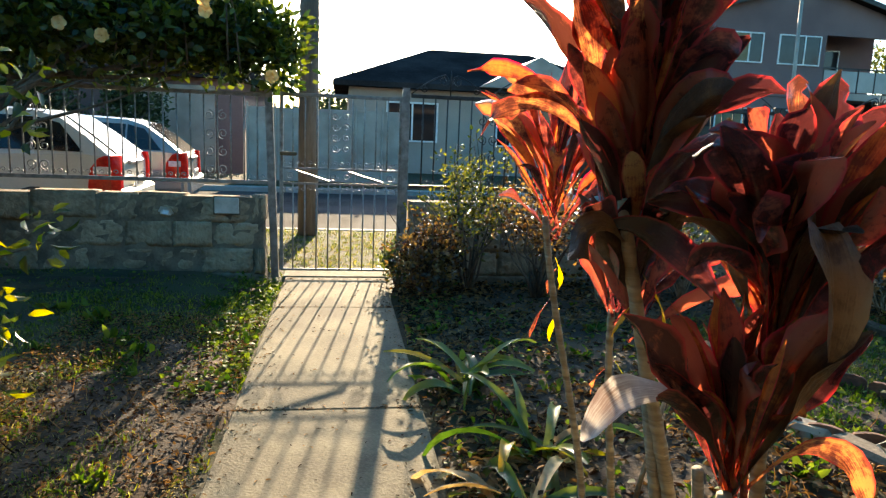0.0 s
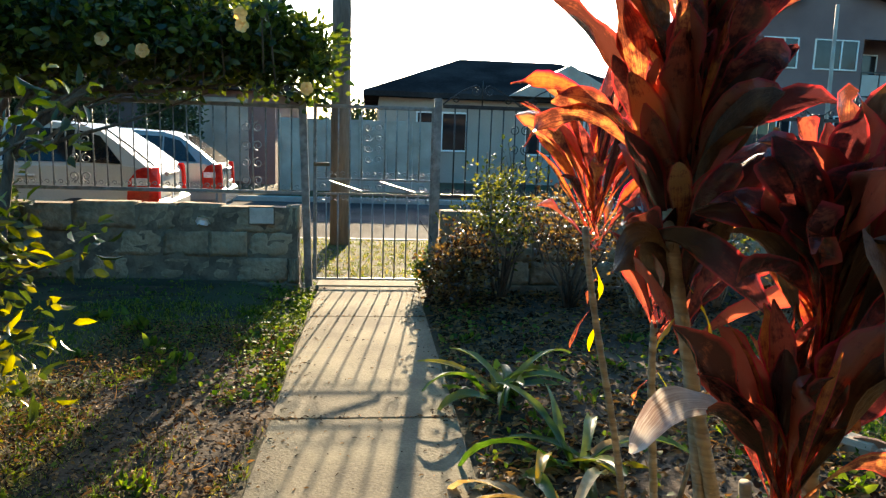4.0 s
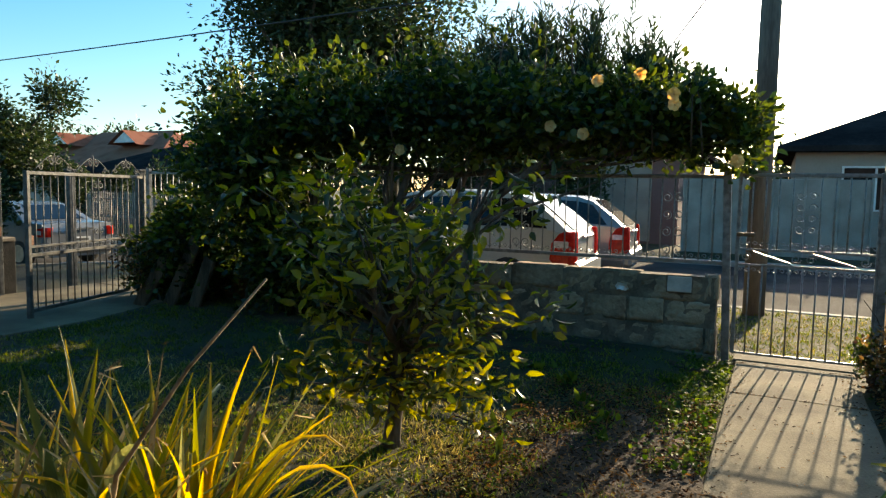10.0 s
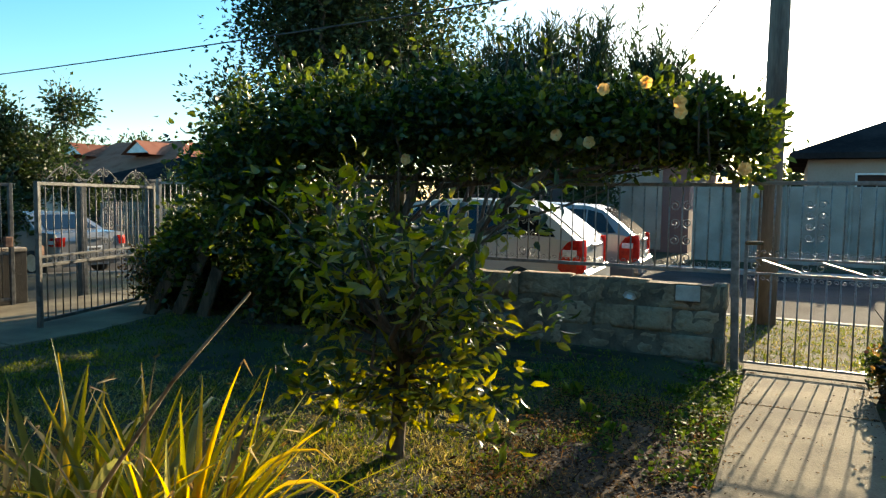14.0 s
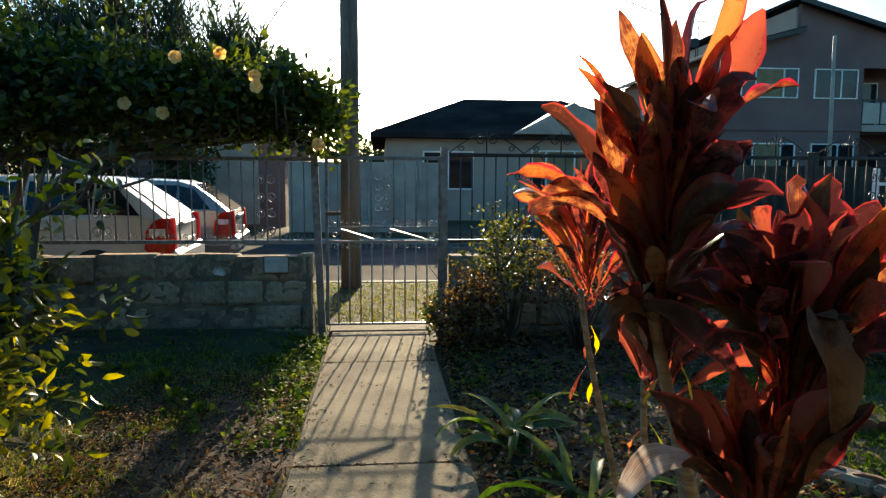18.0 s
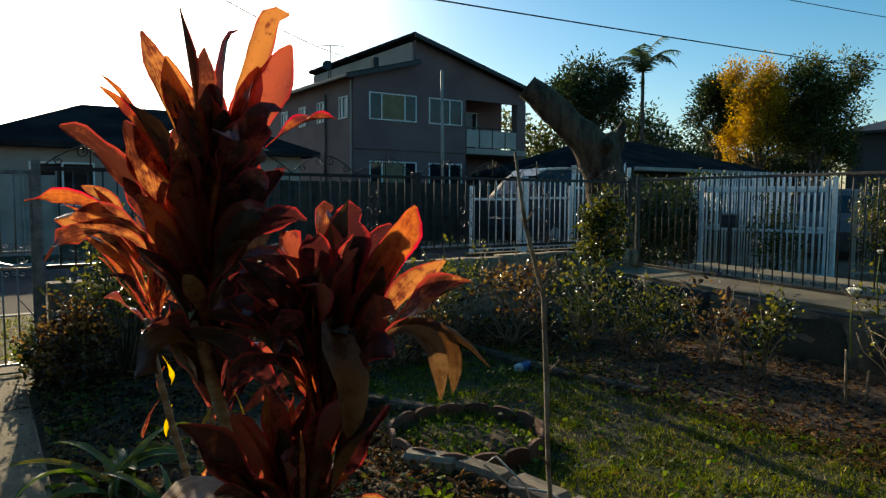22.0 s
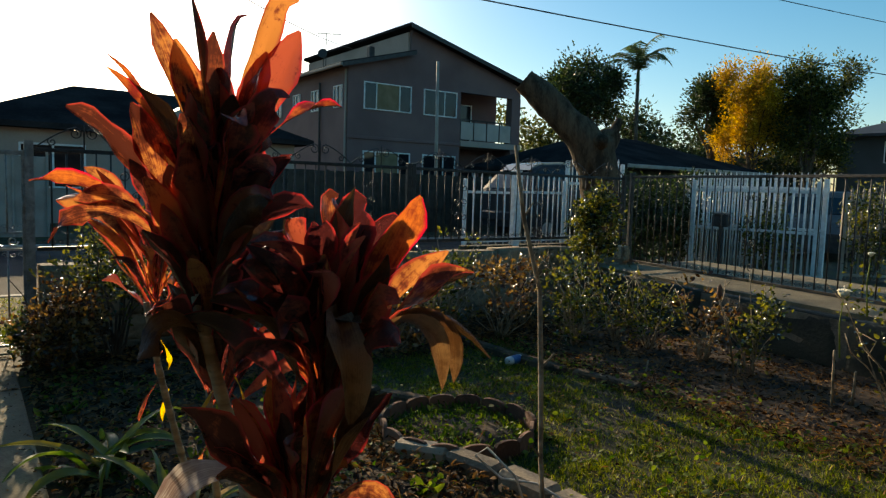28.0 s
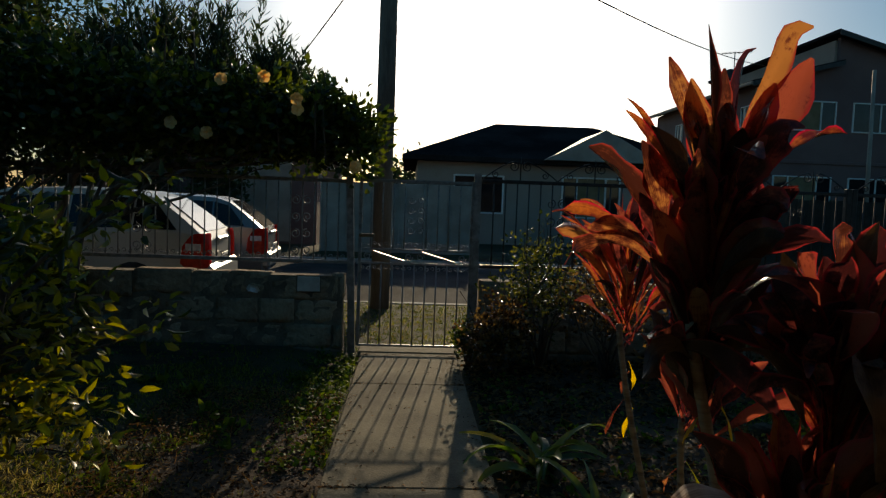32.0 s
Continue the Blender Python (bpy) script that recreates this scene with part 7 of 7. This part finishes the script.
stick = thing("bare_stick", "tall bare crooked stick planted at the lawn's edge", "stick")
sp_ = [(1.58, 1.24, -0.02), (1.60, 1.27, 0.25), (1.63, 1.33, 0.46), (1.70, 1.42, 0.72), (1.755, 1.50, 0.97), (1.685, 1.52, 1.22), (1.645, 1.53, 1.46)]
part("stem", Geo().tube(sp_, (0.0085, 0.008, 0.008, 0.0095, 0.0085, 0.0075, 0.005), 7), M_STICK, stick, "", True)
for k, z, dx in ((3, 0.72, 0.05), (4, 0.95, -0.04), (2, 0.46, -0.05), (5, 1.2, 0.03)):
    p = sp_[k]
    part("twig", Geo().tube([p, (p[0] + dx, p[1] - 0.01, p[2] + 0.05)], (0.005, 0.002), 5), M_STICK, stick)
tw = thing("garden_twine", "loop of pale twine lying over the edging", "twine")
part("loop", Geo().tube([(1.98, 1.75, 0.0), (1.93, 1.78, 0.16), (1.86, 1.88, 0.26), (1.83, 1.92, 0.22), (1.9, 1.83, 0.14), (1.99, 1.72, 0.14), (2.04, 1.6, 0.1), (2.0, 1.5, 0.05), (1.93, 1.5, 0.04), (1.95, 1.6, 0.05)], 0.0052, 5), M_TWINE, tw, "", True)
for k, (x, y, z1, dx) in enumerate(((4.70, 2.50, 0.16, -0.03), (4.13, 2.88, 0.12, 0.02), (4.50, 1.76, 0.40, -0.03), (4.62, 1.70, 0.26, 0.02), (0.98, 1.95, 0.55, 0.12))):
    c = thing("dead_cane", "short dead cane standing in the bed", "stick", "dead canes")
    part("stem", Geo().tube([(x, y, -0.02), (x + dx * 0.5, y, z1 * 0.5), (x + dx, y, z1)], (0.009, 0.008, 0.006), 6), M_STICK, c, "", True)
scape = thing("flower_scape", "thin leaning flower stalk with a withered reddish bud", "flower")
part("stem", Geo().tube([(4.71, 2.54, -0.02), (4.55, 2.50, 0.30), (4.34, 2.47, 0.62)], (0.009, 0.008, 0.006), 6), M_STICK, scape, "", True)
part("bud", Geo().tube([(4.34, 2.47, 0.62), (4.335, 2.468, 0.65), (4.33, 2.465, 0.70), (4.328, 2.464, 0.72)], (0.008, 0.019, 0.016, 0.004), 8), M_TERRA, scape, "withered red bud", True)
for x, a, ln in ((-5.62, 30, 0.95), (-5.35, 24, 0.7)):
    bd = thing("leaning_board", "grey weathered board leaning below the hedge", "board")
    part("plank", Geo().box((x, 4.78, ln * 0.38), (0.15, 0.035, ln), 0, 0.01, Matrix.Rotation(radians(a), 3, "Y")), M_STUMP, bd)
board = thing("leaning_board", "grey board leaning at the driveway end of the hedge", "board")
part("plank", Geo().box((-6.0, 4.85, 0.4), (0.16, 0.04, 1.05), 0, 0.01, Matrix.Rotation(radians(38), 3, "Y")), M_STUMP, board)

# ---- grass, weeds and litter ----
rg = np.random.default_rng(77)


def ok(x, y):
    return not (-0.44 < x < 0.40 and y < 5.85) and not (-8.2 < x < -5.95)


def grass(name, label, n, box, mat, high, dens, wide=0.005, spread=0.8, kind="stuff", z=0.0, clump=0.03):
    x0, x1, y0, y1 = box
    pts = []
    while len(pts) < n:
        x, y = rg.uniform(x0, x1), rg.uniform(y0, y1)
        if ok(x, y) and dens(x, y) > rg.random():
            k = rg.integers(2, 6)
            for _ in range(k):
                a, b = x + rg.normal() * clump, y + rg.normal() * clump
                if ok(a, b):
                    pts.append((a, b, ground_height(a, b) - 0.006 + z))
    b = np.array(pts[:n])
    w = rg.normal(size=(n, 3)) * spread + (0, 0, 1)
    w[:, 2] = np.abs(w[:, 2]) * 0.8 + 0.1
    return cloud(name, b, w, rg.uniform(high * 0.45, high, n), rg.uniform(wide * 0.6, wide * 1.3, n), mat, None, kind, label, "grass", "blade", rg)


def lawn_left(x, y):
    bed = max(0.0, 1 - abs((x + 0.86) / 0.5) ** 3) if 1.5 < y < 3.9 else 0
    return max(0.04, 0.42 + 0.7 * noise.noise((x * 1.1, y * 1.1, 7)) + 0.9 * noise.noise((x * 6.0, y * 6.0, 3)) - 0.25 * bed - (0.5 if y > 4.7 else 0))


def lawn_right(x, y):
    return max(0.03, 0.5 + 0.6 * noise.noise((x * 1.9, y * 1.9, 2)) + 1.0 * noise.noise((x * 7.0, y * 7.0, 5))) if 2.1 < x < 4.0 else 0.06


grass("lawn_grass", "short uneven green lawn grass", 76000, (-5.9, -0.44, 0.6, 5.3), M_GRASS, 0.050, lawn_left, 0.0054, clump=0.022)
# dry blades, kept to the sunlit part and multiplied to colour in its golden light
grass("lawn_straw", "dry straw-coloured blades, thickened where the sunlit lawn looks golden", 34000, (-4.5, -0.5, 0.6, 3.4), M_DRYGRASS, 0.05, lambda x, y: 0.35 + 0.9 * noise.noise((x * 3.3 + 5, y * 3.3, 1)), 0.0055, 2.2, clump=0.02)
grass("lawn_grass", "short bright lawn grass in the sun", 62000, (1.9, 4.4, 0.4, 4.3), M_GRASS, 0.046, lawn_right, 0.0048, clump=0.022)
grass("lawn_straw", "dry blades among the lawn", 4500, (1.9, 4.6, 0.4, 4.3), M_DRYGRASS, 0.05, lambda x, y: 0.3 + 0.9 * noise.noise((x * 3, y * 3, 1)), 0.0055, 2.2, clump=0.02)
grass("path_edge_grass", "ragged green grass along the path's edge", 5200, (-1.0, -0.40, 2.9, 5.4), M_WEED, 0.05, lambda x, y: max(0, 1 - abs(x + 0.55) / 0.28), 0.008, 0.9)
grass("verge_grass", "thin sunlit verge grass before the street", 26000, (-8.0, 3.5, 5.72, 8.6), M_GRASS, 0.05, lambda x, y: 0.8, 0.008)
grass("verge_grass", "dry verge grass before the street", 12000, (-8.0, 3.5, 5.72, 8.6), M_DRYGRASS, 0.05, lambda x, y: 0.8, 0.008, 1.2)
grass("bed_weeds", "bright tufts of grass in the soil beside the path", 3600, (-1.5, -0.46, 1.0, 3.6), M_WEED, 0.07, lambda x, y: max(0.0, noise.noise((x * 3.0, y * 3.0, 9)) * 2.2), 0.008, 0.8)
grass("bed_weeds", "thin weeds between the shrubs", 3500, (0.45, 2.1, 1.0, 5.3), M_WEED, 0.05, lambda x, y: 0.35, 0.009, 1.0)
grass("ring_weeds", "small green weeds in the terracotta ring", 900, (1.95, 2.57, 2.3, 2.95), M_WEED, 0.05, lambda x, y: 1.0, 0.012, 1.2, z=0.03)


def weeds(name, label, centres, seed):
    """Low leafy weeds, each a thing with a tuft of broad leaves."""
    r = np.random.default_rng(seed)
    for x, y, s in centres:
        t = thing(name, label, "weed", "broad-leaved weeds")
        n = 26
        b = np.array((x, y, 0.01)) + r.normal(size=(n, 3)) * (0.25 * s, 0.25 * s, 0)
        b[:, 2] = 0.005 + r.random(n) * 0.35 * s
        cloud("leaves", b, r.normal(size=(n, 3)) + (0, 0, 0.6), r.uniform(0.35, 0.6, n) * s, r.uniform(0.16, 0.28, n) * s, M_WEED, t, rng=r)
        part("stem", Geo().tube([(x, y, -0.01), (x, y, 0.3 * s)], 0.003, 5), M_WEED, t)


weeds("weed", "leafy green weed in the shade beside the path", [(-1.35, 4.1, 0.2), (-1.15, 3.75, 0.16), (-1.0, 3.5, 0.14), (-0.95, 3.2, 0.12), (-0.78, 2.2, 0.12), (-1.1, 2.1, 0.10), (-1.5, 3.6, 0.12), (-0.8, 4.5, 0.12), (-1.7, 4.4, 0.18), (0.7, 2.6, 0.12), (1.0, 2.9, 0.12),
                                                             (1.3, 3.4, 0.14), (0.55, 3.9, 0.14), (1.5, 2.6, 0.14), (1.2, 1.9, 0.12), (1.6, 3.9, 0.15), (0.62, 1.9, 0.1), (0.9, 3.6, 0.12), (1.7, 2.1, 0.12), (-2.6, 4.4, 0.16)], 5)


def litter(name, label, n, box, size, seed):
    r = np.random.default_rng(seed)
    b = np.column_stack([r.uniform(box[0], box[1], n), r.uniform(box[2], box[3], n), np.zeros(n)])
    b = b[[ok(p[0], p[1]) for p in b]]
    b[:, 2] = [max(0.0, ground_height(p[0], p[1])) + r.uniform(0.012, 0.05) for p in b]
    w = r.normal(size=(len(b), 3)) * (1, 1, 0.25)
    up = r.normal(size=(len(b), 3)) * 0.5 + (0, 0, 1)
    return cloud(name, b, w, r.uniform(size * 0.4, size, len(b)), r.uniform(size * 0.15, size * 0.4, len(b)), M_LITTER, None, "stuff", label, "leaf litter", "leaf", r, roll=up)


litter("leaf_litter", "dry brown leaves and twigs on the bare bed", 11000, (0.42, 2.0, 0.9, 5.3), 0.06, 1)
litter("leaf_litter", "dry brown leaves on the soil beside the path", 9000, (-1.5, -0.44, 1.2, 4.2), 0.032, 2)
litter("leaf_litter", "bark mulch and dry leaves in the rose bed", 10000, (3.6, 5.6, 0.3, 4.8), 0.05, 3)
litter("leaf_litter", "dry leaves below the front shrubs", 3600, (1.8, 5.0, 4.1, 5.3), 0.06, 4)
litter("leaf_litter", "few dry leaves on the lawn", 260, (-4.0, -1.2, 1.0, 5.0), 0.05, 6)
litter("leaf_litter", "dry leaves scattered over the sunlit lawn", 700, (2.1, 4.0, 0.4, 4.2), 0.045, 7)
for box, n in (((0.45, 2.0, 0.9, 5.2), 900), ((3.7, 5.1, 0.3, 4.8), 1500), ((1.9, 4.9, 4.0, 5.3), 700), ((-1.5, -0.46, 1.0, 4.0), 500)):
    grass("dry_twigs", "thin dry twigs and stalks lying in the bed", n, box, M_LITTER, 0.12, lambda x, y: 1.0, 0.005, 3.5, z=0.02, clump=0.12)


def clover(label, n, box, seed, dens):
    """Low broad-leaved weeds too many to count."""
    r = np.random.default_rng(seed)
    b = np.column_stack([r.uniform(box[0], box[1], n), r.uniform(box[2], box[3], n), np.zeros(n)])
    b = b[[ok(p[0], p[1]) and dens(p[0], p[1]) > r.random() for p in b]]
    b[:, 2] = [ground_height(p[0], p[1]) + r.uniform(0.01, 0.07) for p in b]
    w = r.normal(size=(len(b), 3)) * (1, 1, 0.4) + (0, 0, 0.2)
    up = r.normal(size=(len(b), 3)) * 0.5 + (0, 0, 1)
    return cloud("clover", b, w, r.uniform(0.018, 0.042, len(b)), r.uniform(0.014, 0.032, len(b)), M_WEED, None, "stuff", label, "weeds", "leaf", r, roll=up)


clover("small broad-leaved weeds crowding the path's edge", 6500, (-1.25, -0.43, 2.9, 5.4), 81, lambda x, y: max(0.0, 1 - abs(x + 0.52) / 0.3) * (0.6 + 0.8 * noise.noise((x * 4, y * 4, 1))))
clover("broad-leaved weeds over the shaded lawn", 5000, (-3.2, -0.9, 1.0, 5.2), 82, lambda x, y: 0.1 + 0.9 * noise.noise((x * 1.7, y * 1.7, 3)))
clover("small weeds in the bed under the cordyline", 4200, (0.41, 2.0, 0.8, 4.8), 83, lambda x, y: 0.3 + 0.9 * noise.noise((x * 2.5, y * 2.5, 6)))
clover("small weeds over the sunlit lawn", 5000, (2.1, 4.2, 0.4, 4.2), 84, lambda x, y: 0.3 + 0.9 * noise.noise((x * 2.0, y * 2.0, 8)))


def path_debris(n, seed):
    r = np.random.default_rng(seed)
    x = np.where(r.random(n) < 0.6, np.where(r.random(n) < 0.5, -0.41 + np.abs(r.normal(size=n)) * 0.06, 0.375 - np.abs(r.normal(size=n)) * 0.06), r.uniform(-0.4, 0.37, n))
    y = np.where(r.random(n) < 0.3, r.choice([2.8, 4.55, 5.45], n) + r.normal(size=n) * 0.012, r.uniform(0.9, 5.4, n))
    b = np.column_stack([x, y, np.full(n, 0.0205)])
    up = r.normal(size=(n, 3)) * 0.25 + (0, 0, 1)
    return cloud("path_debris", b, r.normal(size=(n, 3)) * (1, 1, 0.08), r.uniform(0.008, 0.03, n), r.uniform(0.003, 0.01, n), M_LITTER, None, "stuff", "bits of dry leaf and dirt on the concrete path", "leaf litter", "leaf", r, roll=up)


path_debris(900, 85)
